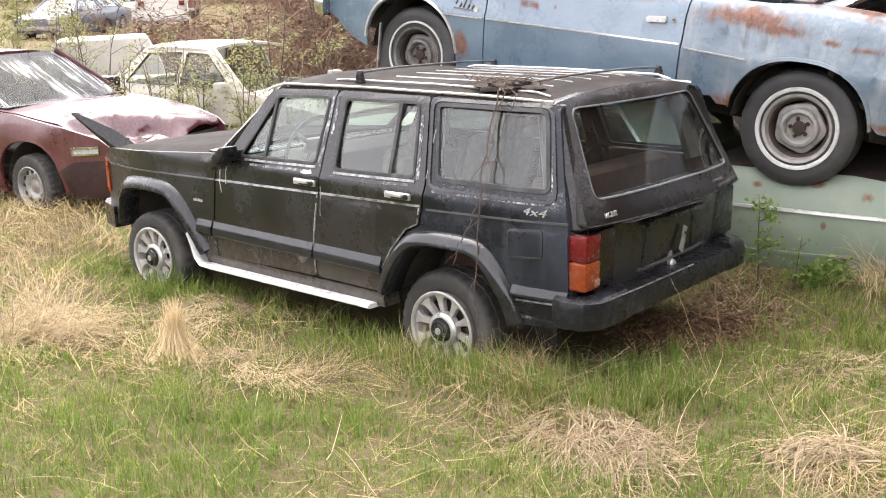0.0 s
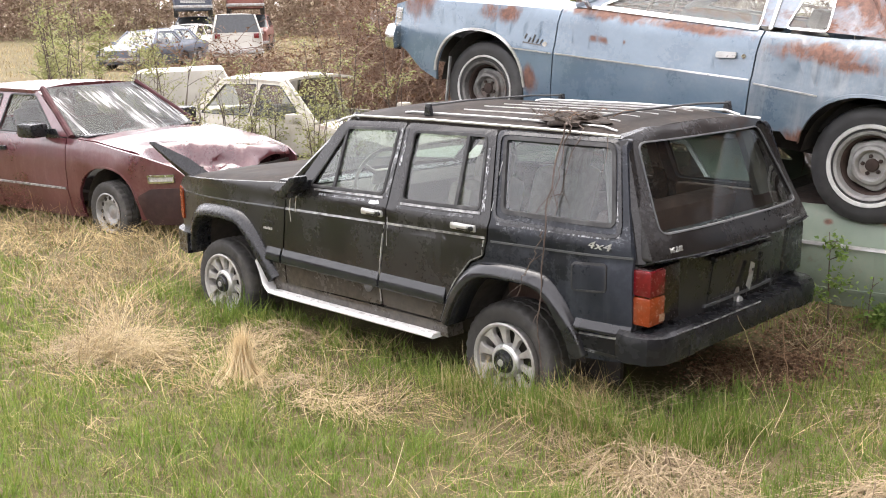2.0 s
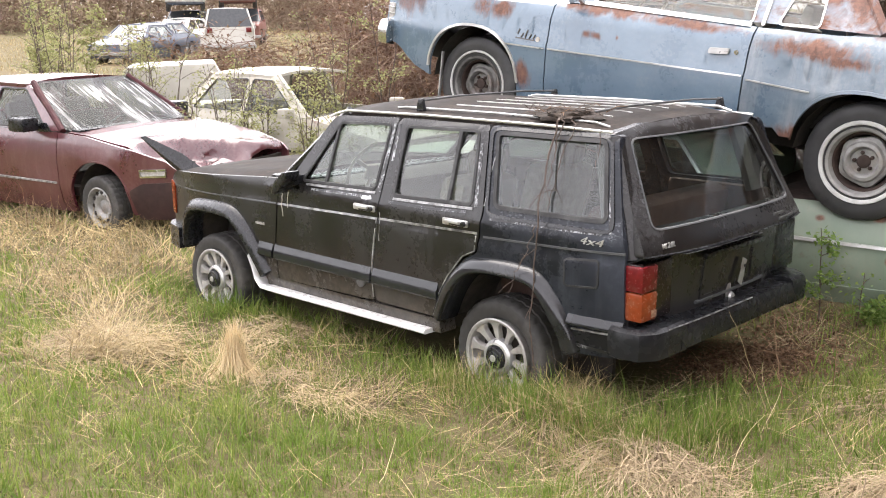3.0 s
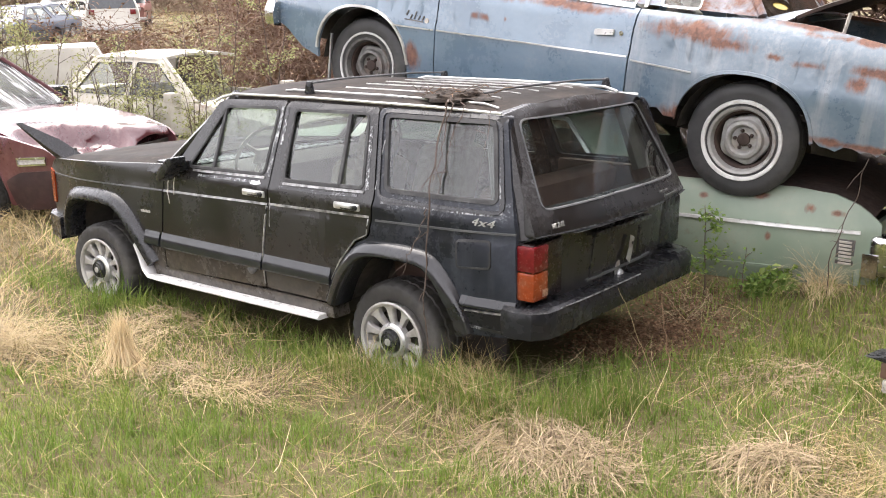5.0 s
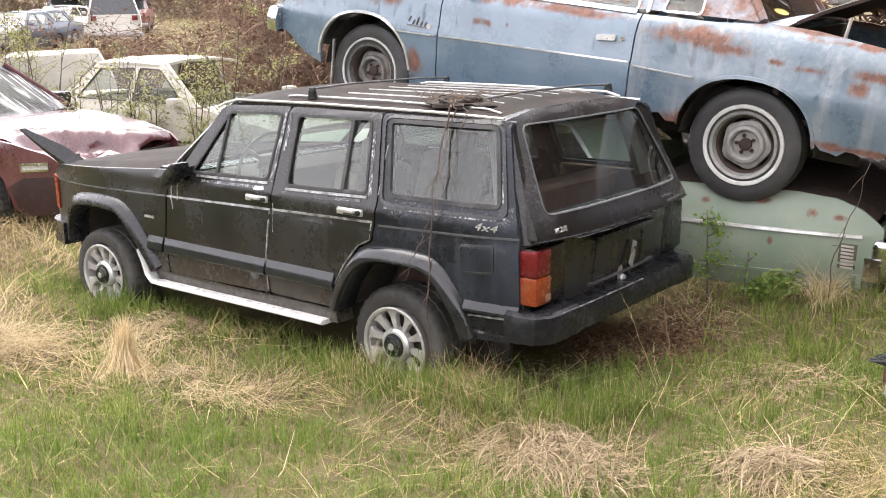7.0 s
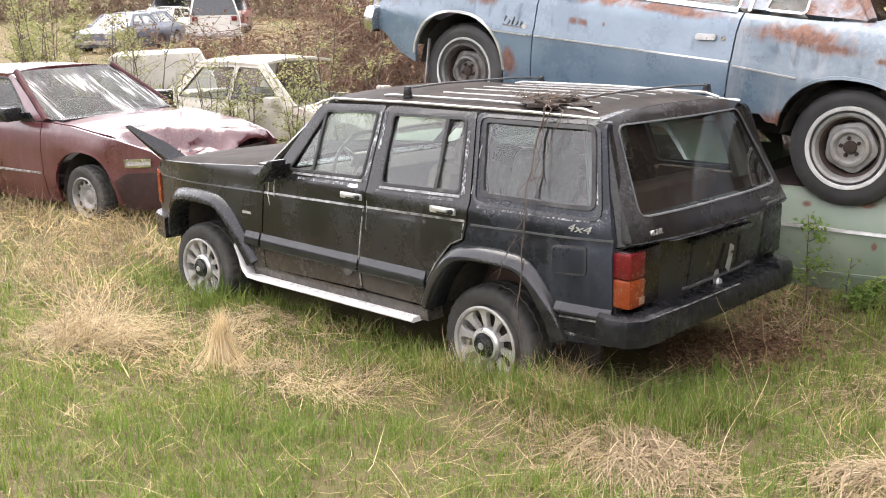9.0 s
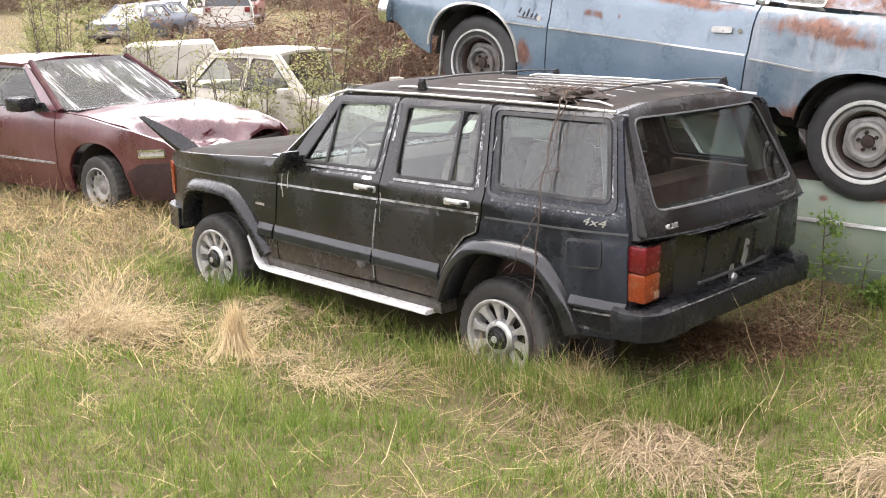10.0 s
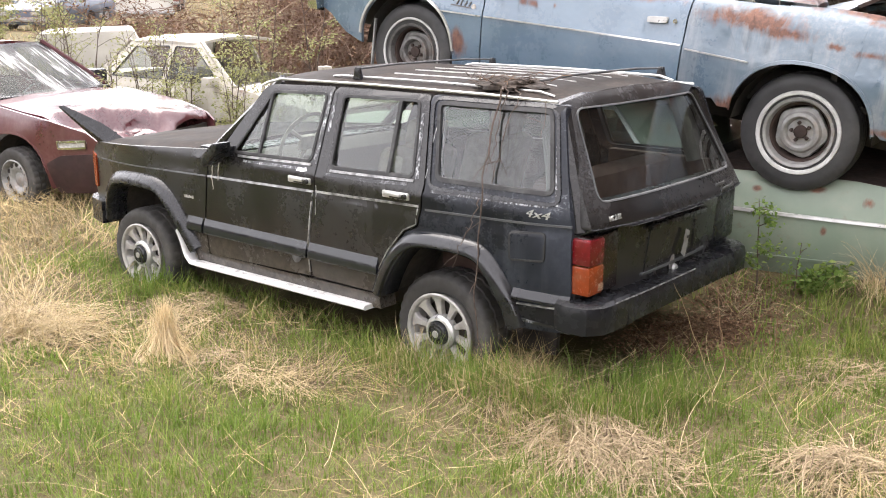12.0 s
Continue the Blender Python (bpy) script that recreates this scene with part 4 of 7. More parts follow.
        part("gate_side", sheet(wagon_rear, rnd([(s * 0.48, 0.60), (s * 0.48, 0.70), (s * 0.80, 0.70), (s * 0.80, 0.60)], 0.01), (), 0.03), P, j)
    # rear bumper
    part("rear_bumper", loft([[(0.80, y, 0.545), (0.945, y, 0.55), (0.965, y, 0.56), (0.965, y, 0.63), (0.948, y, 0.668), (0.80, y, 0.675)] for y in (-0.60, -0.3, 0, 0.3, 0.60)]), M["bumper"], j, "scuffed black rear bumper")
    part("scuffed_edge", tube([(0.952, -0.70, 0.675), (0.951, -0.4, 0.670), (0.951, -0.1, 0.670), (0.950, 0.10, 0.670)], 0.004, 5), M["bare"], j, "pale scuffed bumper edge")
    part("front_bumper", loft([[(-3.18, y, 0.50), (-3.27, y, 0.51), (-3.28, y, 0.66), (-3.18, y, 0.67)] for y in (-0.62, 0, 0.62)]), M["black_plastic"], j)
    part("grille_panel", sheet(lambda y, z, d: Vector((-3.155 + d, y, z)), [(-0.70, 0.64), (-0.70, 1.0), (0.70, 1.0), (0.70, 0.64)], [[(a, 0.72), (a, 0.92), (a + 0.05, 0.92), (a + 0.05, 0.72)] for a in steps(-0.40, 0.36, 10)], 0.03), M["black_plastic"], j, "slotted front grille panel")
    part("underbody", block(-3.10, 0.40, -0.62, 0.62, 0.38, 0.56, 0.03), M["under"], j)
    part("floor_pan", block(-1.75, -0.38, -0.80, 0.80, 0.47, 0.53, 0.02), M["under"], j)
    part("firewall", block(-1.80, -1.74, -0.80, 0.80, 0.50, 1.09, 0.02), M["under"], j)
    for x in (0.0, -2.58):
        part("axle", tube([(x, -0.66, 0.34), (x, 0.66, 0.34)], 0.05, 10), M["under"], j)
    part("headliner", block(-1.25, 0.58, -0.60, 0.60, 1.52, 1.535, 0.005), M["dash"], j)
    # cabin
    part("dashboard", prism([(-1.80, 0.85), (-1.80, 1.09), (-1.60, 1.10), (-1.50, 1.04), (-1.53, 0.85)], -0.76, 0.76, 0.03), M["dash"], j, "grey dashboard")
    wheel_ring = lathe([(0.185, -0.014), (0.199, 0.0), (0.185, 0.014), (0.171, 0.0)], 32, closed=True)
    for a in (30, 150, 270):
        tube([(0, 0.02, 0), (0.185 * math.cos(radians(a)), 0, 0.185 * math.sin(radians(a)))], 0.014, 6, wheel_ring)
    block(-0.06, 0.06, 0.0, 0.03, -0.05, 0.05, 0.015, wheel_ring)
    part("steering_wheel", wheel_ring, M["ivory"], j, "pale steering wheel").matrix_local = pose(-1.40, -0.37, 1.15, 0, 25, 0) @ pose(0, 0, 0, 0, 0, -90)
    for y in (-0.37, 0.37):
        st = bmesh.new()
        block(-1.25, -0.75, y - 0.25, y + 0.25, 0.60, 0.76, 0.05, st)
        block(-0.09, 0.09, y - 0.24, y + 0.24, 0.70, 1.24, 0.05, st, pose(-0.76, 0, 0.06, 0, 14, 0) @ pose(0, 0, -0.06))
        block(-0.05, 0.05, y - 0.13, y + 0.13, 1.24, 1.40, 0.04, st, pose(-0.70, 0, 0.03, 0, 12, 0) @ pose(0, 0, -0.04))
        part("front_seat", st, M["cloth"], j, "dusty cloth bucket seat")
    st = bmesh.new()
    block(-0.15, 0.30, -0.60, 0.60, 0.62, 0.78, 0.05, st)
    block(-0.07, 0.07, -0.60, 0.60, 0.70, 1.17, 0.05, st, pose(0.20, 0, 0.02, 0, 14, 0))
    part("rear_seat", st, M["trim_brown"], j, "brown folded-up rear bench")
    part("cargo_floor", block(0.30, 0.80, -0.66, 0.66, 0.84, 0.87, 0.008), M["trim_brown"], j, "brown cargo carpet")
    for s in (-1, 1):
        part("cargo_trim", block(0.05, 0.74, s * 0.76 - 0.03, s * 0.76 + 0.03, 0.86, 1.13, 0.02), M["trim_brown"], j, "brown cargo side trim")
        part("pillar_trim", tube([(0.53, s * 0.62, 1.50), (0.63, s * 0.70, 1.13)], 0.055, 8), M["dash"], j)
        for a, b in ((-0.42, 0.50), (-2.95, -1.88)):
            part("inner_arch", block(a, b, s * 0.45 - 0.015, s * 0.45 + 0.015, 0.25, 0.84, 0.005), M["under"], j)
    # roof rack
    rack = part("roof_rack", tube([wagon_roof(x, -0.585) + Vector((0, 0, z)) for x, z in ((-0.92, 0.004), (-0.86, 0.010), (-0.2, 0.012), (0.44, 0.012), (0.52, 0.004))], 0.006, 8), M["bright"], j, "bright roof rack rail")
    part("far_rail", tube([wagon_roof(x, 0.585) + Vector((0, 0, z)) for x, z in ((-0.92, 0.008), (-0.86, 0.02), (-0.2, 0.022), (0.44, 0.022), (0.52, 0.008))], 0.009, 8), M["bright"], rack)
    for y in (-0.42, -0.25, -0.08, 0.09, 0.26, 0.43):
        part("skid_strip", strip(lambda x, v, d: wagon_roof(x, v, d), dense([(-0.62, y), (0.42, y)], 0.15), 0.0036, 0.005), M["bright"], rack, "bright skid strip")
    for x in (-0.72, 0.44):
        part("cross_bar", tube([(x, -0.60, 1.622), (x, -0.3, 1.634), (x, 0.3, 1.634), (x, 0.60, 1.622)], 0.006, 6), M["grey_plastic"], rack, "thin dark cross bar")
        for s in ((-1, 1) if x < 0 else (1,)):
            part("bar_foot", prism([(x - 0.032, 1.565), (x - 0.016, 1.632), (x + 0.012, 1.632), (x + 0.028, 1.565)], s * 0.60 - 0.013, s * 0.60 + 0.013, 0.006), M["black_plastic"], rack)
    # lettering and small bright pieces
    letters("4x4", 0.058, Matrix.Translation((0.615, -wagon_half(0.615, 1.06) - 0.002, 1.042)) @ Matrix.Rotation(radians(90), 4, "X") @ Matrix.Diagonal((1.55, 0.86, 1, 1)), M["bright"], j, "raised silver letters 4x4").data.shear = 0.25
    m = Matrix(((0, 0, 1, 0.889), (1, 0, 0, -0.63), (0, 1, 0, 1.035), (0, 0, 0, 1)))
    letters("V6 2.8L", 0.036, m, M["steel"], hatch, "small raised letters V6 2.8L")
    bars = bmesh.new()
    for k in range(6):
        block(-1.955 + k * 0.016, -1.944 + k * 0.016, -wagon_half(-1.95, 0.80) - 0.003, -0.85, 0.806, 0.820 + 0.004 * (k % 2), 0, bars)
    fin = bmesh.new()
    loft([[(-3.22, -0.57, 0.93), (-3.16, -0.44, 0.95), (-3.13, -0.46, 0.99), (-3.19, -0.59, 0.98)], [(-3.34, -0.68, 1.08), (-3.27, -0.57, 1.10), (-3.25, -0.58, 1.12), (-3.32, -0.69, 1.105)], [(-3.45, -0.79, 1.235), (-3.43, -0.765, 1.24), (-3.42, -0.77, 1.25), (-3.44, -0.795, 1.245)]], bm=fin)
    part("bent_trim", fin, M["black_plastic"], j, "black trim bent up into a pointed fin")
    part("name_plate", bars, M["lens_white"], j, "small unreadable pale lettering")
    part("name_plate", block(-1.985, -1.84, -wagon_half(-1.9, 0.84) - 0.003, -0.85, 0.842, 0.866, 0.002), M["black_plastic"], j)
    fo = rnd([(0.482, 0.832), (0.482, 0.962), (0.660, 0.975), (0.660, 0.848)], 0.02)
    fdoor = part("fuel_flap", sheet(lambda x, z, d: wagon_side(x, z, d - 0.004), fo, (), 0.008, (), JZ), M["wagon_quarter"], j)
    part("flap_gap", strip(wagon_side, dense(fo + [fo[0]], 0.05), 0.006, 0.005), M["seal"], fdoor)
    dent = bmesh.new()
    bmesh.ops.create_icosphere(dent, subdivisions=3, radius=1.0)
    for v in dent.verts:
        n = noise.noise(v.co * 2.3) * 0.35
        v.co = Vector((-0.965 + v.co.x * 0.035 * (1 + n), -wagon_half(-0.96, 0.60) - 0.006 + v.co.y * 0.016, 0.60 + v.co.z * 0.035 * (1 + n)))
    part("crumpled_moulding", dent, M["grey_plastic"], j, "torn and crumpled patch of moulding")
    # peeling paint edges and lost badges
    for line, half in (([(-0.822, 1.13), (-0.815, 1.32), (-0.808, 1.50)], 0.013), ([(-0.105, 1.13), (-0.128, 1.28), (-0.15, 1.44)], 0.012), ([(-0.77, 1.30), (-0.768, 1.50)], 0.010), ([(-0.73, 1.085), (-0.60, 1.086), (-0.42, 1.086), (-0.16, 1.10)], 0.008), ([(-1.40, 1.085), (-1.10, 1.09), (-0.90, 1.094)], 0.008), ([(0.70, 1.10), (0.665, 1.28), (0.632, 1.44)], 0.010), ([(0.0, 1.085), (0.3, 1.09), (0.66, 1.095)], 0.008)):
        part("scuffed_edge", strip(wagon_side, dense(line, 0.06), half, 0.0015), M["scuffed"], j, "lacquer flaked off in pale scales")
    for line in ([(-0.835, 1.15), (-0.825, 1.22), (-0.832, 1.31), (-0.812, 1.40), (-0.806, 1.49)], [(-0.050, 1.14), (-0.044, 1.22), (-0.052, 1.30), (-0.046, 1.38)], [(-0.795, 1.02), (-0.790, 0.94), (-0.798, 0.86)]):
        part("peeling_edge", strip(wagon_side, [(u + 0.004 * noise.noise(Vector((u * 40, v * 40, 0))), v) for u, v in dense(line, 0.025)], 0.003, 0.0015), M["bare"], j, "pale peeling paint edge")
    part("peel_patch", sheet(lambda x, z, d: wagon_side(x, z, d - 0.002), rnd([(-0.955, 1.080), (-0.945, 1.100), (-0.90, 1.098), (-0.885, 1.106), (-0.868, 1.085), (-0.91, 1.078)], 0.004), (), 0.004), M["bright"], j, "bare patch over the handle")
    for y0, z0, k in ((0.38, 1.048, 6), (0.42, 1.022, 9)):
        marks = bmesh.new()
        for i in range(k):
            y = y0 + i * 0.022
            block(wagon_rear(y, z0).x - 0.004, wagon_rear(y, z0).x + 0.004, y, y + 0.014, z0, z0 + 0.013, 0, marks)
        part("name_plate", marks, M["grey_plastic"], hatch, "small unreadable pale lettering")
    return j


build_wagon()

# ---- parts of a pressed-steel car; local x forward, y left, z up from the tyres' foot ----
class Car:
    def __init__(self, name, m, label, p, group=""):
        self.p = p
        self.ob = root(name, m, label, "car", group)

    def half(self, x, z):
        p = self.p
        y = lerp(z, [q[0] for q in p["prof"]], [q[1] for q in p["prof"]])
        a, b = p["x0"] + 0.9, p["x1"] - 0.9
        if x > b:
            y *= 1 - p.get("nose", 0.10) * ((x - b) / 0.9) ** 2.4
        if x < a:
            y *= 1 - p.get("tail", 0.07) * ((a - x) / 0.9) ** 2.4
        return y

    def top(self, x):
        return lerp(x, [q[0] for q in self.p["top"]], [q[1] for q in self.p["top"]])

    def bottom(self, x):
        z = lerp(x, [q[0] for q in self.p["bot"]], [q[1] for q in self.p["bot"]])
        for cx, cz, rx, rz in self.p["arches"]:
            u = (x - cx) / rx
            if abs(u) < 1:
                z = max(z, cz + rz * (1 - abs(u) ** 2.3) ** (1 / 2.3))
        return z

    def side(self, s):
        return lambda x, z, d=0.0: Vector((x, s * (self.half(x, z) - d), z))

    def deck(self, x, y, d=0.0):
        h = self.half(x, self.top(x))
        return Vector((x, y, self.top(x) + self.p.get("crown", 0.04) * (1 - (y / h) ** 2) - d))

    def panel(self, name, s, xa, xb, mat, label="", ragged=0.0, parent=None, zcuts=None):
        """The flank between two seams, from its foot to its upper edge, with the arches cut out."""
        k = max(4, int((xb - xa) / 0.045))
        xs = [xa + (xb - xa) * i / k for i in range(k + 1)]
        for cx, cz, rx, rz in self.p["arches"]:
            for e in (-1, 1):
                xs += [q for q in (cx + e * rx * f for f in (0.9, 0.95, 0.975, 0.99, 0.998, 1.0005)) if xa < q < xb]
        xs = sorted(set(round(x, 4) for x in xs))
        rg = random.Random(5)
        low = [(x, self.bottom(x) + (ragged * rg.uniform(-0.2, 1) if self.bottom(x) < 0.5 else 0)) for x in xs]
        up = [(x, self.top(x)) for x in xs[::-1]]
        bm = sheet(self.side(s), low + up, (), 0.025, steps(xa, xb, max(2, int((xb - xa) / 0.12))), zcuts or [q[0] for q in self.p["prof"]])
        return part(name, bm, mat, parent or self.ob, label)

    def cap(self, name, xa, xb, mat, label="", fmap=None, inset=0.01):
        """Hood or boot lid, from flank to flank."""
        k = 10
        xs = [xa + (xb - xa) * i / k for i in range(k + 1)]
        o = [(x, -(self.half(x, self.top(x)) - inset)) for x in xs] + [(x, self.half(x, self.top(x)) - inset) for x in xs[::-1]]
        return part(name, sheet(fmap or self.deck, o, (), 0.02, steps(xa, xb, 10), steps(-0.9, 0.9, 12)), mat, self.ob, label)

    def cabin(self, rb, rt, ft, fb, windows, frame_mat, roof_mat, glass_mat, sides=(-1, 1), screen_mat=None, crown=0.05, roof_label="", bow=0.12, seal=None, screens=True, glazed=True, pillar_mat=None):
        """Greenhouse: framed side windows, roof, front and rear screens. Corners are (x, z), base and top, rear and front."""
        for s in sides:
            f = self.side(s)
            hole = [rnd(w, 0.03) for w in windows]
            outline = [rb, rt, ft, fb]
            if not glazed and s > 0:
                # front half of the far frame is gone
                mid = (windows[0][-1][0] + windows[1][0][0]) / 2
                hole, outline = hole[:1], [rb, rt, (mid, ft[1]), (mid, fb[1])]
            fr = part("window_frame", sheet(f, rnd(outline, 0.03), hole, 0.03, (), [1.1, 1.2, 1.3, 1.4, 1.5]), frame_mat, self.ob)
            for w, h in zip(windows, hole):
                g = part("side_window", sheet(lambda x, z, d: f(x, z, d + 0.012), h, (), 0.004, (), [1.1, 1.2, 1.3, 1.4]), glass_mat, self.ob, "grimy side window")
                one_coat(g, (rt[0] + ft[0]) / 2, rt[1] - 0.3)
                part("window_trim", strip(f, dense(h + [h[0]], 0.12), 0.007, 0.007), seal or M["chrome"], fr)
        ry = self.half(0, rt[1]) + 0.01
        rf = lambda x, y, d=0.0: Vector((x, y, lerp(x, [rt[0], ft[0]], [rt[1], ft[1]]) + crown * (1 - (abs(y) / ry) ** 2.6) + 0.02 * math.sin(math.pi * min(1, max(0, (x - rt[0]) / (ft[0] - rt[0])))) - d))
        part("roof", sheet(rf, rnd([(rt[0], -ry), (rt[0], ry), (ft[0], ry), (ft[0], -ry)], 0.06), (), 0.03, steps(rt[0], ft[0], 6), steps(-ry, ry, 10)), roof_mat, self.ob, roof_label)
        if not screens:
            return
        for nm, b, t, e in (("windscreen", fb, ft, 1), ("rear_window", rb, rt, -1)):
            hb, ht = self.half(b[0], b[1]) - 0.04, self.half(t[0], t[1]) - 0.02
            sm = lambda y, z, d=0.0: Vector((lerp(z, [b[1], t[1] + crown * 0.8], [b[0], t[0]]) + e * bow * (1 - (y / hb) ** 2) * (1 - 0.5 * (z - b[1]) / (t[1] - b[1])) - e * d, y, z))
            if glazed:
                g = part(nm, sheet(sm, rnd([(-hb, b[1]), (-ht, t[1] + crown * 0.5), (ht, t[1] + crown * 0.5), (hb, b[1])], 0.05), (), 0.006, steps(-hb, hb, 10), steps(b[1], t[1], 3)), screen_mat or glass_mat, self.ob)
                one_coat(g, (rt[0] + ft[0]) / 2, rt[1] - 0.3)
            for s in sides if glazed else sides[:1]:
                part("pillar", tube([sm(s * (hb + 0.02), b[1]), sm(s * (ht + 0.01), t[1] + crown * 0.4)], 0.03 if glazed else 0.022, 8), pillar_mat or frame_mat, self.ob)

    def ends(self, mat, zf=(0.35, 0.7), zr=(0.35, 0.7)):
        """Front and rear panels and a dark underside."""
        p = self.p
        for nm, x, e, zz in (("front_panel", p["x1"], 1, zf), ("rear_panel", p["x0"], -1, zr)):
            h = self.half(x, zz[1])
            part(nm, sheet(lambda y, z, d: Vector((x - e * (0.02 + 0.08 * (y / h) ** 2) - e * d, y, z)), [(-h, zz[0]), (-h, zz[1]), (h, zz[1]), (h, zz[0])], (), 0.03, steps(-h, h, 6)), mat, self.ob)
        hw = p["prof"][1][1] - 0.16
        lows = [a[0] for a in p["arches"]]
        part("underbody", block(p["x0"] + 0.12, p["x1"] - 0.15, -hw + 0.1, hw - 0.1, p["bot"][0][1] + 0.02, p["bot"][0][1] + 0.24, 0.03), M["under"], self.ob)
        part("floor_pan", block(min(lows) + 0.45, max(lows) - 0.5, -hw, hw, p["bot"][0][1] + 0.03, p["bot"][0][1] + 0.12, 0.02), M["under"], self.ob)
        for cx, cz, rx, rz in p["arches"]:
            for s in (-1, 1):
                ln = [(cx + rx * math.cos(radians(a)), cz + rz * math.sin(radians(a))) for a in range(0, 181, 15)]
                part("arch_liner", loft([[(u, s * (hw + 0.10), v), (u, s * 0.42, v)] for u, v in ln], closed=False, caps=False), M["liner"], self.ob)

    def bumper(self, x, e, z0, z1, mat, label="", wrap=0.30, deep=0.10):
        h = self.half(x - e * 0.15, (z0 + z1) / 2) + 0.015
        line = [(x - e * wrap, -h), (x - e * 0.08, -h), (x - e * 0.01, -h * 0.88), (x + e * 0.02, -h * 0.5), (x + e * 0.03, 0), (x + e * 0.02, h * 0.5), (x - e * 0.01, h * 0.88), (x - e * 0.08, h), (x - e * wrap, h)]
        rings = []
        for i, (u, y) in enumerate(line):
            a, b = Vector(line[max(0, i - 1)]), Vector(line[min(len(line) - 1, i + 1)])
            n = Vector(((b - a).y, -(b - a).x)).normalized() * e
            if n.x * e < -0.2:
                n = -n
            o = lambda k, z: (u + n.x * k, y + n.y * k, z)
            c = (z0 + z1) / 2
            rings.append([o(-0.03, z0), o(deep * 0.5, z0 + 0.01), o(deep * 0.62, c - 0.02), o(deep * 0.62, c + 0.02), o(deep * 0.45, z1 - 0.01), o(-0.03, z1)])
        return part("bumper", loft(rings), mat, self.ob, label)

    def seats(self, rows, mat, z=0.35):
        for x, ys in rows:
            for y in ys:
                st = bmesh.new()
                block(x - 0.05, x + 0.42, y - 0.25, y + 0.25, z, z + 0.16, 0.05, st)
                block(-0.08, 0.08, y - 0.24, y + 0.24, 0, 0.50, 0.05, st, pose(x, 0, z + 0.1, 0, -16, 0))
                block(-0.045, 0.045, y - 0.13, y + 0.13, 0, 0.14, 0.04, st, pose(x - 0.16, 0, z + 0.60, 0, -14, 0))
                part("seat", st, mat, self.ob, "worn cloth seat")
        part("dashboard", block(rows[0][0] + 0.78, rows[0][0] + 1.10, -0.60, 0.60, z + 0.25, z + 0.53, 0.05), M["dash"], self.ob)

# ---- pale green saloon, low in the weeds, with the blue coupe standing on it ----
GREEN = dict(x0=-1.25, x1=4.05, prof=[(0.10, 0.82), (0.25, 0.90), (0.45, 0.945), (0.62, 0.95), (0.66, 0.938), (0.78, 0.90), (0.84, 0.86), (0.90, 0.78), (1.10, 0.66), (1.25, 0.58)],
             top=[(-1.30, 0.62), (-1.22, 0.70), (-1.12, 0.775), (-0.98, 0.825), (-0.75, 0.85), (1.0, 0.86), (3.0, 0.85), (4.1, 0.78)], bot=[(-1.4, 0.22), (4.1, 0.18)],
             arches=[(0.35, 0.26, 0.36, 0.34), (3.2, 0.26, 0.38, 0.36)], crown=0.02, nose=0.08, tail=0.06)


def build_green():
    c = Car("green_saloon", pose(0.42, 2.30, 0.06, 0, 0, 186.0), "pale green old saloon, half buried in weeds under another car", GREEN)
    g = M["green"]
    for s in (-1, 1):
        c.panel("quarter_panel", s, -1.25, 0.9, g, "faded pale green rear flank with rust specks")
        c.panel("door", s, 0.905, 1.95, g)
        c.panel("door", s, 1.955, 2.62, g)
        c.panel("fender", s, 2.625, 4.05, g)
        f = c.side(s)
        part("side_trim", strip(f, dense([(-1.14, 0.622), (0.90, 0.640), (3.9, 0.655)], 0.12), 0.011, 0.012), M["bright"], c.ob, "thin bright trim along the flank")
        for zz in range(7):
            part("vent_slat", strip(f, dense([(-1.10, 0.425 + zz * 0.022), (-1.03, 0.43 + zz * 0.022)], 0.04), 0.0065, 0.012), M["ivory"], c.ob)
        part("vent_recess", strip(f, dense([(-1.115, 0.495), (-1.015, 0.50)], 0.03), 0.088, 0.003), M["dash"], c.ob, "louvred side marker panel")
        part("bumper_end", block(-1.35, -1.19, min(s * 0.80, s * 0.925), max(s * 0.80, s * 0.925), 0.36, 0.615, 0.055, seg=4), M["chrome"], c.ob, "chrome bumper corner")
        lower = part("lower_crease", strip(f, dense([(-0.7, 0.36), (0.0, 0.34)], 0.1), 0.012, 0.01), g, c.ob)
    c.cap("boot_lid", -1.20, 0.30, M["rust_and_shade"], "bare rusty boot lid, dented, shade darkened into its colour")
    c.cap("hood", 2.3, 4.0, g)
    wins = [[(0.60, 0.885), (0.87, 1.15), (1.62, 1.16), (1.66, 0.89)], [(1.74, 0.90), (1.72, 1.16), (2.12, 1.15), (2.45, 0.90)]]
    c.cabin((0.24, 0.855), (0.52, 1.20), (2.16, 1.20), (2.58, 0.86), wins, g, g, M["wreck_glass"], crown=0.04)
    for s in (-1, 1):
        part("window_moulding", strip(c.side(s), dense([(0.585, 0.88), (0.845, 1.13), (0.875, 1.155), (0.93, 1.168), (1.1, 1.172)], 0.05), 0.014, 0.012), M["bright"], c.ob, "broad pale moulding round the side window")
    c.ends(g, (0.2, 0.74), (0.2, 0.62))
    c.bumper(-1.27, -1, 0.36, 0.50, M["chrome"], "chrome rear bumper", 0.02)
    c.seats([(1.4, (-0.4, 0.4))], M["trim_brown"], 0.25)
    for x in (0.35, 3.2):
        for s in (-1, 1):
            plain_wheel(c.ob, (x, s * 0.76, 0.26), s > 0, 0.31, 0.0, False)


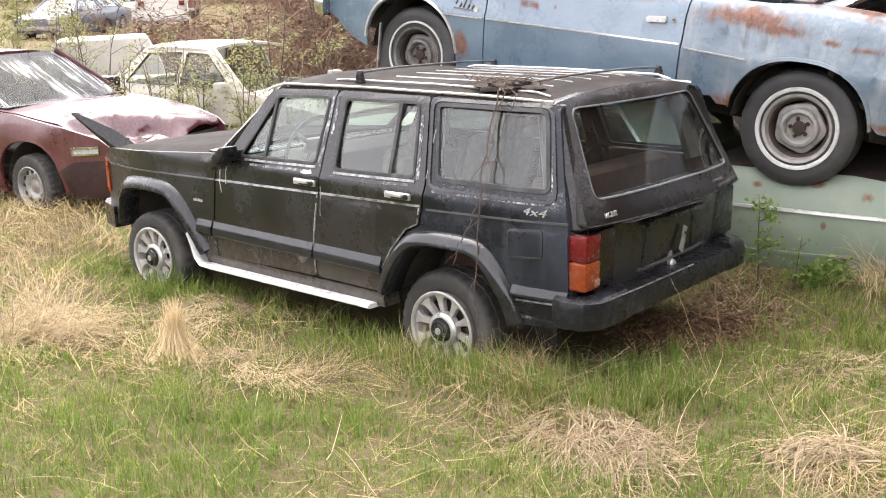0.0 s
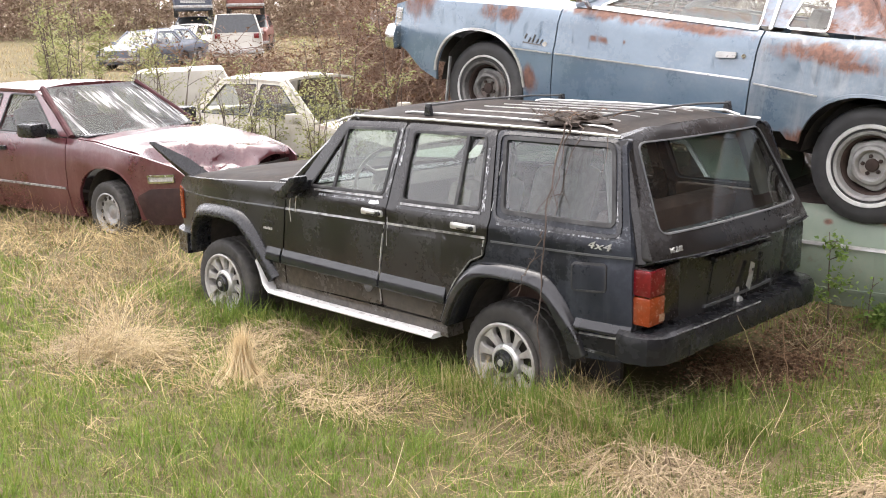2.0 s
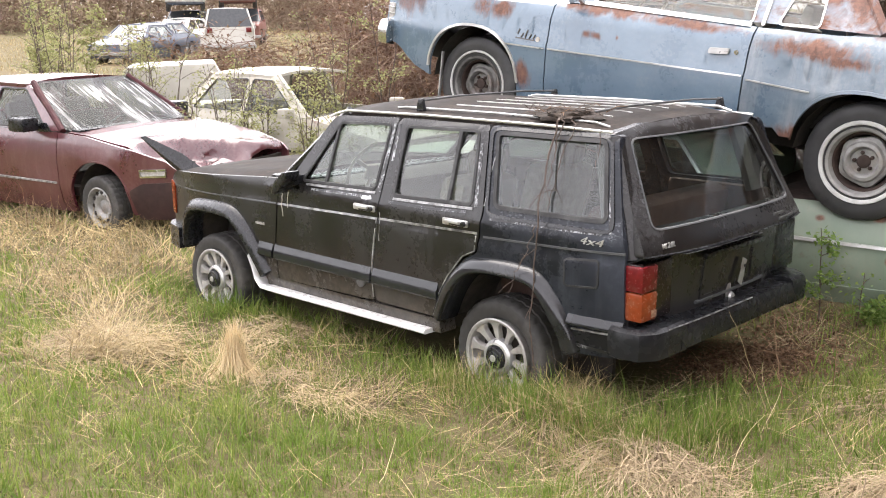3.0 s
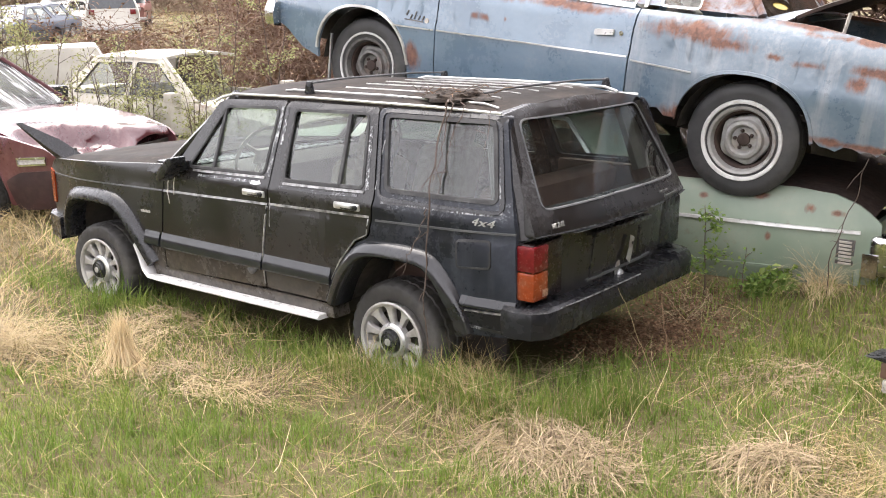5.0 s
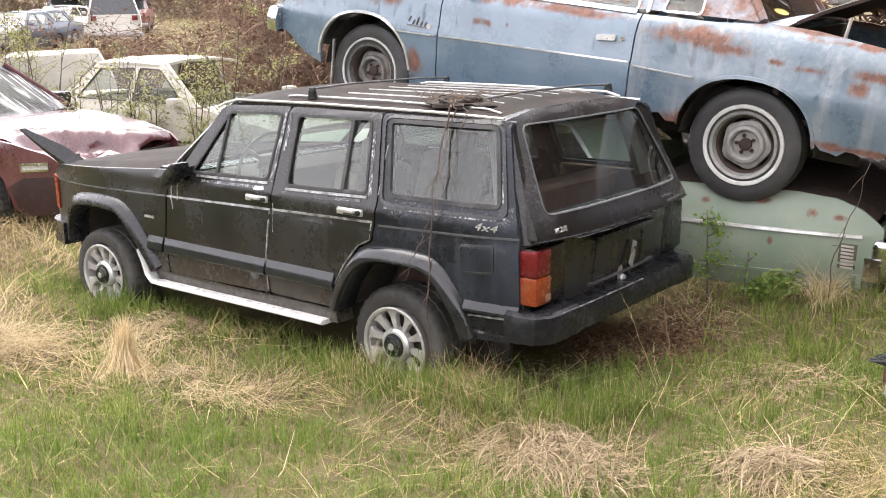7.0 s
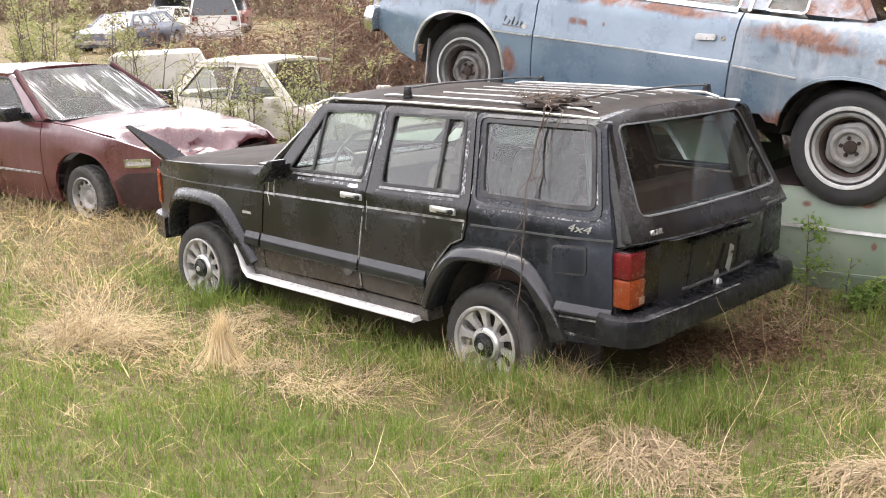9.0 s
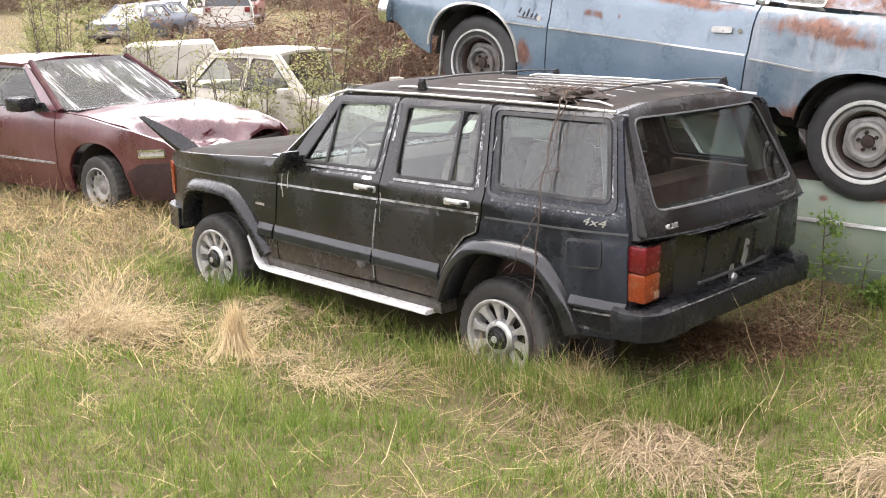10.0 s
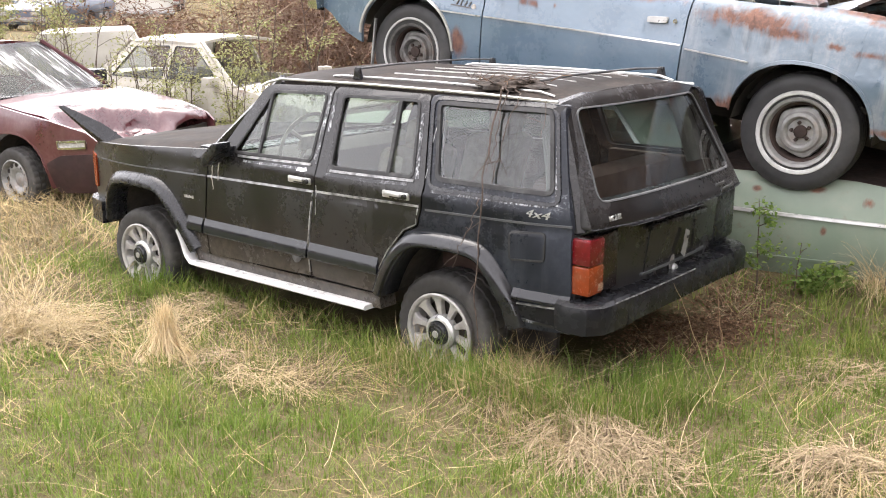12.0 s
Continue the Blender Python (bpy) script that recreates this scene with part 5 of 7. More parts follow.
# ---- blue coupe ----
BLUE = dict(x0=-1.28, x1=3.74, prof=[(0.18, 0.84), (0.30, 0.905), (0.48, 0.945), (0.66, 0.962), (0.74, 0.966), (0.77, 0.955), (0.92, 0.945), (1.0, 0.915), (1.05, 0.862), (1.10, 0.82), (1.36, 0.63)],
            top=[(-1.30, 0.86), (-1.1, 0.93), (-0.82, 1.02), (-0.3, 1.08), (-0.05, 1.085), (0.3, 1.055), (0.75, 1.045), (2.0, 1.04), (2.3, 1.005), (3.0, 0.975), (3.55, 0.945), (3.75, 0.88)],
            bot=[(-1.3, 0.44), (-0.45, 0.42), (0.4, 0.43), (0.75, 0.42), (1.4, 0.38), (2.0, 0.25), (2.4, 0.22), (3.24, 0.36), (3.42, 0.42), (3.58, 0.54), (3.75, 0.60)],
            arches=[(0.0, 0.36, 0.415, 0.40), (2.845, 0.36, 0.415, 0.425)], crown=0.045, nose=0.07, tail=0.10)


def build_blue():
    c = Car("blue_coupe", pose(0.815, 2.242, 0.833, 0, -7.66, 185.17), "faded blue two-door coupe with heavy rust, stacked on another car", BLUE)
    B, R = M["blue"], M["blue_rusty"]
    for s in (1, -1):
        f = c.side(s)
        c.panel("fender", s, 2.20, 3.74, B, "blue front fender with rust patches")
        c.panel("door", s, 0.762, 2.19, B, "long blue door, dented low down")
        c.panel("quarter_panel", s, -1.28, 0.752, R, "blue rear quarter, streaked and rusted through", 0.05)
        part("side_trim", strip(f, dense([(2.56, 0.704), (2.21, 0.712)]), 0.0055, 0.010), M["bright"], c.ob, "thin bright body trim")
        part("side_trim", strip(f, dense([(2.18, 0.715), (0.77, 0.752)]), 0.0055, 0.010), M["bright"], c.ob, "thin bright body trim")
        part("side_trim", strip(f, dense([(0.735, 0.735), (0.34, 0.722)]), 0.0055, 0.010), M["bright"], c.ob, "thin bright body trim")
        lip = arch(2.845, 0.36, 0.425, 0.435, 172, 8, 18, 2.3)
        part("arch_trim", strip(f, lip, 0.011, 0.012), M["bright"], c.ob, "bright wheel arch trim")
        part("arch_lip", strip(f, arch(0.0, 0.36, 0.425, 0.41, 172, 8, 18, 2.3), 0.012, 0.008), R, c.ob)
        hd = part("door_handle", sheet(lambda x, z, d: f(x, z, d - 0.022), rnd([(0.875, 0.868), (0.875, 0.905), (1.005, 0.892), (1.005, 0.855)], 0.012), (), 0.02), M["bright"], c.ob, "chrome flap door handle")
        part("lock", lathe([(0, -0.008), (0.014, -0.008), (0.016, 0.01)], 14, None, (0, 0, 0)), M["chrome"], c.ob).matrix_local = Matrix.Translation(f(0.83, 0.885)) @ Matrix.Rotation(radians(180 if s > 0 else 0), 4, "Z")
        part("sill_trim", strip(f, dense([(0.80, 1.052), (1.98, 1.052)]), 0.010, 0.012), M["bright"], c.ob, "bright window sill trim")
        bars = bmesh.new()
        for k in range(5):
            strip(f, [(2.45 - k * 0.034, 0.765 + 0.02 * (k == 0)), (2.435 - k * 0.034, 0.795 + 0.025 * (k in (0, 2)))], 0.005, 0.006, bars)
        strip(f, dense([(2.46, 0.758), (2.30, 0.755)], 0.05), 0.004, 0.006, bars)
        part("script_badge", bars, M["dash"], c.ob, "dark script badge strokes, unreadable")
        part("round_badge", lathe([(0, -0.006), (0.017, -0.006), (0.019, 0.004)], 14), M["ivory"], c.ob, "small round gilt badge").matrix_local = Matrix.Translation(f(2.275, 0.766)) @ Matrix.Rotation(radians(180 if s > 0 else 0), 4, "Z")
        if s > 0:
            part("mirror", block(1.98, 2.08, 0.93, 1.05, 1.08, 1.16, 0.025), M["chrome"], c.ob, "chrome door mirror")
            part("mirror_stem", tube([(2.0, 0.87, 1.045), (2.01, 0.93, 1.10)], 0.016, 8), M["chrome"], c.ob)
        part("inner_wing", block(-0.62, 0.80, s * 0.50 - 0.02, s * 0.50 + 0.02, 0.30, 0.92, 0.01), M["under"], c.ob)
        steel_wheel(c.ob, (0.0, s * 0.745, 0.355), s > 0, True, 0.352, 0.0)
        steel_wheel(c.ob, (2.845, s * 0.745, 0.355), s > 0, True, 0.352, 20.0, 0.0, "grey_steel", True)
    part("mud_flap", block(3.185, 3.20, 0.835, 0.86, 0.10, 0.55, 0.004), M["steel"], c.ob, "thin bent metal strip at the arch")
    c.cap("hood", 2.12, 3.70, B, "blue hood, rust along its rear edge")
    c.cap("rear_shelf", -0.12, 0.20, R)
    hinge = Matrix.Translation((-0.13, 0, 1.10)) @ Matrix.Rotation(radians(31), 4, "Y") @ Matrix.Translation((0.13, 0, -1.10))
    c.cap("boot_lid", -1.20, -0.14, M["rust_and_shade"], "open rusty boot lid", lambda x, y, d=0.0: hinge @ c.deck(x, y * 0.86, d - 0.01))
    part("lid_strut", tube([(-0.42, 0.72, 0.98), (-0.44, 0.72, 1.17)], 0.011, 6), M["ivory"], c.ob, "pale prop under the lid")
    part("boot_floor", block(-1.2, -0.1, -0.75, 0.75, 0.52, 0.56, 0.01), M["under"], c.ob)
    part("boot_wall", block(-0.14, -0.10, -0.80, 0.80, 0.50, 1.06, 0.01), M["under"], c.ob)
    wins = [[(0.80, 1.062), (0.845, 1.325), (1.42, 1.335), (1.93, 1.066)]]
    c.cabin((0.02, 1.09), (0.30, 1.36), (1.48, 1.365), (2.12, 1.04), wins + [[(0.395, 1.085), (0.43, 1.30), (0.60, 1.315), (0.645, 1.078)]], M["blue_roof"], M["blue_roof"], M["clear_glass"], screen_mat=M["dim_glass"], crown=0.05, roof_label="rusted blue roof")
    for s in (1, -1):
        part("pillar_trim", strip(c.side(s), dense([(0.73, 1.06), (0.76, 1.33)], 0.1), 0.013, 0.012), M["bright"], c.ob, "bright pillar trim")
    part("window_sticker", lathe([(0, -0.002), (0.045, -0.002), (0.045, 0.002)], 20), plain("yellow_sticker", (0.28, 0.22, 0.035), 0.5), c.ob, "round yellow sticker").matrix_local = Matrix.Translation((-0.035, 0.69, 1.155)) @ Matrix.Rotation(radians(75), 4, "X") @ Matrix.Rotation(radians(15), 4, "Z")
    c.ends(B, (0.60, 0.86), (0.42, 0.84))
    c.bumper(3.80, 1, 0.54, 0.73, M["chrome"], "chrome front bumper with a bent end", 0.14, 0.11)
    for s in (1, -1):
        part("corner_lamp", block(3.66, 3.72, s * 0.885 - 0.02, s * 0.885 + 0.02, 0.70, 0.86, 0.008), M["lens_white"], c.ob, "barred corner lamp")
        for k in range(3):
            part("lamp_bar", block(3.655, 3.725, s * 0.885 - 0.026, s * 0.885 + 0.026, 0.735 + k * 0.045, 0.742 + k * 0.045, 0.002), M["chrome"], c.ob)
    c.seats([(1.05, (-0.42, 0.42))], M["ivory"], 0.42)
    ring = lathe([(0.185, -0.012), (0.197, 0.0), (0.185, 0.012), (0.173, 0.0)], 28, closed=True)
    part("steering_wheel", ring, M["dash"], c.ob).matrix_local = pose(1.72, 0.40, 1.05, 0, -25, 0) @ pose(0, 0, 0, 0, 0, -90)
    for x in (0.0, 2.845):
        part("axle", tube([(x, -0.66, 0.355), (x, 0.66, 0.355)], 0.05, 8), M["rusty"], c.ob)


build_green()
build_blue()

# ---- maroon saloon with a stove-in nose ----
RED = dict(x0=-3.55, x1=0.95, prof=[(0.12, 0.76), (0.25, 0.81), (0.42, 0.842), (0.46, 0.838), (0.62, 0.845), (0.78, 0.83), (0.88, 0.80), (0.92, 0.785), (1.30, 0.575)],
           top=[(-3.6, 0.86), (-2.5, 0.90), (-0.45, 0.885), (-0.1, 0.865), (0.5, 0.78), (0.85, 0.70), (0.97, 0.62)], bot=[(-3.6, 0.24), (-2.9, 0.17), (-0.5, 0.15), (0.45, 0.20), (0.97, 0.26)],
           arches=[(0.05, 0.25, 0.375, 0.395), (-2.55, 0.27, 0.36, 0.36)], crown=0.03, nose=0.12, tail=0.08)


def build_red():
    c = Car("maroon_saloon", pose(-5.365, 0.496, 0.197, 0, 0.5, 12.55), "oxidised maroon four-door saloon with a crushed hood", RED)
    r = M["red"]
    for s in (-1, 1):
        f = c.side(s)
        c.panel("fender", s, -0.47, 0.95, r, "maroon front fender, creased")
        c.panel("front_door", s, -1.50, -0.48, r)
        c.panel("rear_door", s, -2.35, -1.51, r)
        c.panel("quarter_panel", s, -3.55, -2.36, r)
        part("side_strip", strip(f, dense([(-2.3, 0.435), (-0.50, 0.425)]), 0.010, 0.012), M["bare"], c.ob, "worn pale side strip")
        part("arch_edge", strip(f, arch(0.05, 0.25, 0.385, 0.405, 170, 10, 16, 2.3), 0.008, 0.006), r, c.ob)
        part("turn_lamp", sheet(lambda x, z, d: f(x, z, d - 0.01), rnd([(0.60, 0.560), (0.59, 0.612), (0.86, 0.632), (0.86, 0.580)], 0.01), (), 0.03, (), ()), M["lens_white"], c.ob, "clear corner lamp")
        part("lamp_frame", strip(lambda x, z, d: f(x, z, d - 0.012), dense([(0.60, 0.558), (0.59, 0.614), (0.86, 0.634), (0.86, 0.578), (0.60, 0.558)], 0.1), 0.010, 0.008), M["chrome"], c.ob, "chrome lamp frame")
        part("black_lower_nose", sheet(lambda x, z, d: f(x, z, d - 0.006), rnd([(0.44, 0.42), (0.60, 0.50), (0.95, 0.53), (0.95, 0.20), (0.50, 0.16)], 0.04), (), 0.03, steps(0.4, 0.95, 4), [0.25, 0.42]), M["torn_cover"], c.ob, "torn black lower bumper cover")
        mir = part("door_mirror", block(-0.88, -0.66, s * 0.94 - 0.09, s * 0.94 + 0.09, 0.895, 1.025, 0.03), M["black_plastic"], c.ob, "black door mirror")
        part("mirror_foot", prism([(-0.75, 0.88), (-0.55, 0.89), (-0.60, 0.97), (-0.72, 0.96)], s * 0.79 - 0.03, s * 0.84 + 0.03, 0.008), M["black_plastic"], c.ob)
        part("door_handle", block(-1.46, -1.34, s * 0.842 - 0.012, s * 0.842 + 0.012, 0.735, 0.775, 0.006), M["black_plastic"], c.ob)
        plain_wheel(c.ob, (0.03, s * 0.735, 0.235), s > 0, 0.285, -6.0)
        plain_wheel(c.ob, (-2.55, s * 0.735, 0.27), s > 0, 0.285)

    def buckled(x, y, d=0.0):
        """The hood, pushed up into folds across its front half."""
        v = c.deck(x, y, d)
        left = max(0.0, min(1.0, (y + 0.80) / 0.16, (0.84 - y) / 0.30))
        line = max(0.40, min(0.86, 0.64 + 0.55 * y)) + 0.04 * noise.noise(Vector((y * 4.0, 0.3, 2.0)))
        rise = max(0.0, 1 - abs(x - line) / 0.25)
        fold = max(0.0, min(1.0, (x - line) / 0.12)) * (1 - 0.15 * max(0.0, min(1.0, (x - 0.52) / 0.4)))
        crease = 0.11 * abs(noise.noise(Vector((x * 5, y * 3.6, 3.0)))) + 0.06 * abs(noise.noise(Vector((x * 11, y * 9, 6.0))))
        v.z += left * (0.030 * rise + fold * (crease * 1.1 - 0.19))
        v.z += 0.006 * noise.noise(Vector((x * 2, y * 2, 1)))
        v.x += left * fold * (0.14 * noise.noise(Vector((x * 4, y * 3.3, 8.0))) + 0.06 * noise.noise(Vector((x * 7, y * 8.5, 4.0))))
        return v

    xs = [-0.40 + 1.30 * i / 12 for i in range(13)]
    o = [(x, -(c.half(x, c.top(x)) - 0.05)) for x in xs] + [(x, c.half(x, c.top(x)) - 0.05) for x in xs[::-1]]
    part("hood", sheet(buckled, o, (), 0.02, steps(-0.4, 0.95, 40), steps(-0.8, 0.8, 34)), r, c.ob, "maroon hood folded down and crumpled at the front", 40)
    part("lamp_well", block(0.50, 0.86, -0.76, -0.42, 0.60, 0.668, 0.01), M["under"], c.ob, "dark gap round the headlamp cover")
    part("lamp_cover", prism([(0.535, 0.672), (0.54, 0.70), (0.83, 0.665), (0.84, 0.640), (0.80, 0.630)], -0.73, -0.45, 0.008), r, c.ob, "sunken maroon headlamp cover")
    c.cap("boot_lid", -3.5, -2.72, r)
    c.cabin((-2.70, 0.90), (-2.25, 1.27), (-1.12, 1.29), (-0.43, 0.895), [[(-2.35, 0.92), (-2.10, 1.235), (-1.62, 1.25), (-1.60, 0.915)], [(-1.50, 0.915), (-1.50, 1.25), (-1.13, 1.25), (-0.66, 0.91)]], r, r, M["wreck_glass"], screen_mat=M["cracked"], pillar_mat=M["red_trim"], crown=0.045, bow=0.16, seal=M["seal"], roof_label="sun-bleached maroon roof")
    part("wiper_cowl", block(-0.50, -0.30, -0.70, 0.70, 0.875, 0.905, 0.01), M["black_plastic"], c.ob)
    for y in (-0.30, 0.25):
        part("wiper", tube([(-0.36, y, 0.925), (-0.52, y + 0.25, 0.965), (-0.55, y + 0.50, 0.985)], 0.008, 5), M["black_plastic"], c.ob)
    c.ends(M["under"], (0.24, 0.60), (0.3, 0.84))
    c.seats([(-1.45, (-0.36, 0.36)), (-2.25, (-0.3, 0.3))], M["dash"], 0.35)


def sky_streaked_glass():
    """Laminated screen, streaked and starred; its sky reflection is mostly painted as pale film."""
    m = Mat("cracked_sky_streaked_screen")
    t = m.t
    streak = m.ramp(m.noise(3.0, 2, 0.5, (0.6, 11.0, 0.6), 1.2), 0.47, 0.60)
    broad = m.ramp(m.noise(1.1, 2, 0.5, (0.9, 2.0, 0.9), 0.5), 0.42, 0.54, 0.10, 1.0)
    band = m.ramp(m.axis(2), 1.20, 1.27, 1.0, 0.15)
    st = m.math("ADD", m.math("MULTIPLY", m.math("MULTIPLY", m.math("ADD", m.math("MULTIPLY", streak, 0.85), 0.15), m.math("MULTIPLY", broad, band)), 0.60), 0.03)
    # pale film colour takes the place of mirrored sky between the cracks
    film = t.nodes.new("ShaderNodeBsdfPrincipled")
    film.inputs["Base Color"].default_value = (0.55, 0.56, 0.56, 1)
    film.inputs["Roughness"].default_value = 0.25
    clear = t.nodes.new("ShaderNodeBsdfTransparent")
    clear.inputs[0].default_value = (0.30, 0.33, 0.33, 1)
    gl = t.nodes.new("ShaderNodeBsdfGlossy")
    gl.inputs["Roughness"].default_value = 0.12
    a, b = t.nodes.new("ShaderNodeMixShader"), t.nodes.new("ShaderNodeMixShader")
    t.links.new(m.math("MULTIPLY", sheen(m, 0.05), 0.2), a.inputs[0])
    t.links.new(clear.outputs[0], a.inputs[1])
    t.links.new(gl.outputs[0], a.inputs[2])
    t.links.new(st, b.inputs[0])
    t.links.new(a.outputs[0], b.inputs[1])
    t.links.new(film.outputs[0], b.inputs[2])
    out = [n for n in t.nodes if n.type == "OUTPUT_MATERIAL"][0]
    t.links.new(b.outputs[0], out.inputs["Surface"])
    t.nodes.remove(m.b)
    return m.m


M["cracked"] = sky_streaked_glass()
build_red()

# ---- other parked wrecks ----
SALOON = dict(x0=-2.25, x1=2.25, prof=[(0.15, 0.76), (0.30, 0.82), (0.60, 0.85), (0.80, 0.83), (0.90, 0.79), (0.95, 0.77), (1.36, 0.57)],
              top=[(-2.3, 0.80), (-2.15, 0.90), (-1.2, 0.95), (0.9, 0.93), (1.2, 0.92), (2.1, 0.78), (2.28, 0.68)], bot=[(-2.3, 0.30), (-1.9, 0.22), (1.9, 0.20), (2.3, 0.28)],
              arches=[(-1.3, 0.29, 0.36, 0.36), (1.35, 0.29, 0.36, 0.36)], crown=0.04, nose=0.10, tail=0.08)
TALL = dict(x0=-2.3, x1=2.35, prof=[(0.30, 0.80), (0.45, 0.86), (0.75, 0.90), (1.0, 0.89), (1.12, 0.86), (1.16, 0.84), (1.72, 0.66)],
            top=[(-2.35, 1.08), (-2.2, 1.12), (1.0, 1.12), (1.2, 1.10), (2.2, 1.02), (2.4, 0.9)], bot=[(-2.4, 0.40), (2.4, 0.40)],
            arches=[(-1.35, 0.36, 0.42, 0.42), (1.4, 0.36, 0.42, 0.42)], crown=0.04, nose=0.10, tail=0.05)


def wreck(name, m, label, p, paint, kind="saloon", chrome=True, glazed=True):
    c = Car(name, m, label, p, "parked wrecks in the yard")
    for s in (-1, 1):
        c.panel("fender", s, 0.96, p["x1"], paint)
        c.panel("front_door", s, -0.10, 0.95, paint)
        c.panel("rear_door", s, -1.0, -0.11, paint)
        c.panel("quarter_panel", s, p["x0"], -1.01, paint)
        f = c.side(s)
        zt = c.top(0) - 0.25
        part("side_strip", strip(f, dense([(-2.0, zt - 0.12), (2.0, zt - 0.12)], 0.3), 0.012, 0.012), M["seal"], c.ob)
        part("door_mirror", block(0.72, 0.86, s * (c.half(0.8, c.top(0.8)) + 0.10) - 0.07, s * (c.half(0.8, c.top(0.8)) + 0.10) + 0.07, c.top(0.8) + 0.0, c.top(0.8) + 0.11, 0.02), paint, c.ob, "square door mirror")
        for x in (p["arches"][0][0], p["arches"][1][0]):
            plain_wheel(c.ob, (x, s * (p["prof"][2][1] - 0.11), p["arches"][0][1]), s > 0, p["arches"][0][1] + 0.01, 0, False)
        part("head_lamp", block(p["x1"] - 0.10, p["x1"] - 0.02, s * 0.56 - 0.12, s * 0.56 + 0.12, c.top(p["x1"] - 0.1) - 0.17, c.top(p["x1"] - 0.1) - 0.05, 0.01), M["lens_white"], c.ob)
        part("tail_lamp", block(p["x0"] + 0.01, p["x0"] + 0.10, s * 0.66 - 0.09, s * 0.66 + 0.09, c.top(p["x0"] + 0.1) - 0.20, c.top(p["x0"] + 0.1) - 0.04, 0.01), M["lens_red"], c.ob)
    c.cap("hood", 1.05, p["x1"] - 0.03, paint)
    b = c.top(0.5)
    if kind == "saloon":
        c.cap("boot_lid", p["x0"] + 0.03, -1.25, paint)
        c.cabin((-1.45, b + 0.01), (-0.95, b + 0.43), (0.25, b + 0.43), (1.05, b), [[(-1.15, b + 0.03), (-0.85, b + 0.37), (-0.22, b + 0.39), (-0.20, b + 0.03)], [(-0.10, b + 0.03), (-0.12, b + 0.39), (0.24, b + 0.38), (0.80, b + 0.03)]], paint, paint, M["wreck_glass"], seal=M["seal"], glazed=glazed)
    else:
        rt = 0.58 if p is TALL else 0.43
        c.cabin((p["x0"] + 0.08, b + 0.0), (p["x0"] + 0.32, b + rt), (0.25, b + rt), (1.05, b), [[(-2.0, b + 0.03), (-1.82, b + rt - 0.06), (-1.12, b + rt - 0.05), (-1.08, b + 0.03)], [(-0.98, b + 0.03), (-1.0, b + rt - 0.05), (-0.22, b + rt - 0.04), (-0.20, b + 0.03)], [(-0.10, b + 0.03), (-0.12, b + rt - 0.04), (0.22, b + rt - 0.05), (0.80, b + 0.03)]], paint, paint, M["far_dark_glass"] if p is TALL else M["clear_glass"], seal=M["seal"], bow=0.05)
    c.ends(paint, (0.3, c.top(p["x1"]) + 0.02), (0.3, c.top(p["x0"]) + 0.02))
    c.bumper(p["x1"], 1, 0.38, 0.52, M["steel"] if chrome else M["black_plastic"])
    c.bumper(p["x0"], -1, 0.38, 0.52, M["steel"] if chrome else M["black_plastic"])
    c.seats([(-0.25, (-0.36, 0.36))], M["dash"], 0.38)
    return c


M["far_dark_glass"] = plain("dark_window", (0.05, 0.055, 0.06), 0.15)


def stand(x, y, yaw, drop=0.03):
    return pose(x, y, ground_z(x, y) - drop, 0, 0, yaw)


wreck("white_saloon", stand(-6.55, 3.12, 2, 0.2), "dirty white saloon without windscreen, overgrown by saplings", SALOON, M["white_rusty"], "saloon", False, False)
wreck("dark_saloon", stand(-30.1, 14.3, 303), "blue saloon with a sun-bleached hood", SALOON, M["navy"])
wreck("dark_saloon", stand(-32.9, 16.7, 303), "dark blue saloon beside the bleached one", SALOON, M["navy"])
wreck("white_saloon", stand(-36.0, 19.7, 300), "small white saloon in the far row", SALOON, M["white"])
wreck("silver_off_roader", stand(-28.3, 16.9, 147), "silver-white tall estate seen from behind", TALL, M["white"], "tall")
wreck("rusty_wreck", stand(-38.0, 24.5, 320), "brown wreck at the bottom of a stack", TALL, M["maroon_far"], "tall")
wreck("red_pickup", Matrix.Translation((0, 0, 1.72)) @ stand(-38.2, 24.3, 325), "dull red truck stacked on another wreck", TALL, M["maroon_far"], "tall")
wreck("rusty_wreck", stand(-35.5, 31.0, 310), "brown wreck in the far row", TALL, M["maroon_far"], "tall")
wreck("rusty_wreck", stand(-39.0, 21.9, 318), "dark wreck under a truck", TALL, M["navy"], "tall")
tr = wreck("grey_truck", Matrix.Translation((0, 0, 1.72)) @ stand(-39.2, 22.0, 328), "dark truck with a pale grille stacked on a wreck", TALL, M["navy"], "tall")
for k in range(6):
    part("grille_bar", block(2.34, 2.38, -0.55, 0.55, 0.62 + 0.055 * k, 0.65 + 0.055 * k, 0.004), M["bright"], tr.ob)


M["canopy"] = plain("grimy_fibreglass", (0.40, 0.385, 0.34), 0.5, var=0.2, scale=4, dirt=(0.24, 0.22, 0.17), dirty=0.6)


def canopy():
    """A pale box canopy off a truck, set down on the ground."""
    x, y = -9.75, 3.25
    o = root("truck_canopy", pose(x, y, ground_z(x, y) - 0.03, 0, 0, 57), "pale fibreglass truck canopy standing in the bushes", "truck canopy", "parked wrecks in the yard")
    part("shell", prism([(-0.62, 0.0), (-0.70, 0.85), (-0.55, 1.24), (0.65, 1.27), (0.85, 0.85), (0.80, 0.0)], -0.7, 0.7, 0.05), M["canopy"], o)
    part("rub_rail", tube([(-0.69, -0.71, 0.75), (0.83, -0.71, 0.75)], 0.015, 6), M["seal"], o)


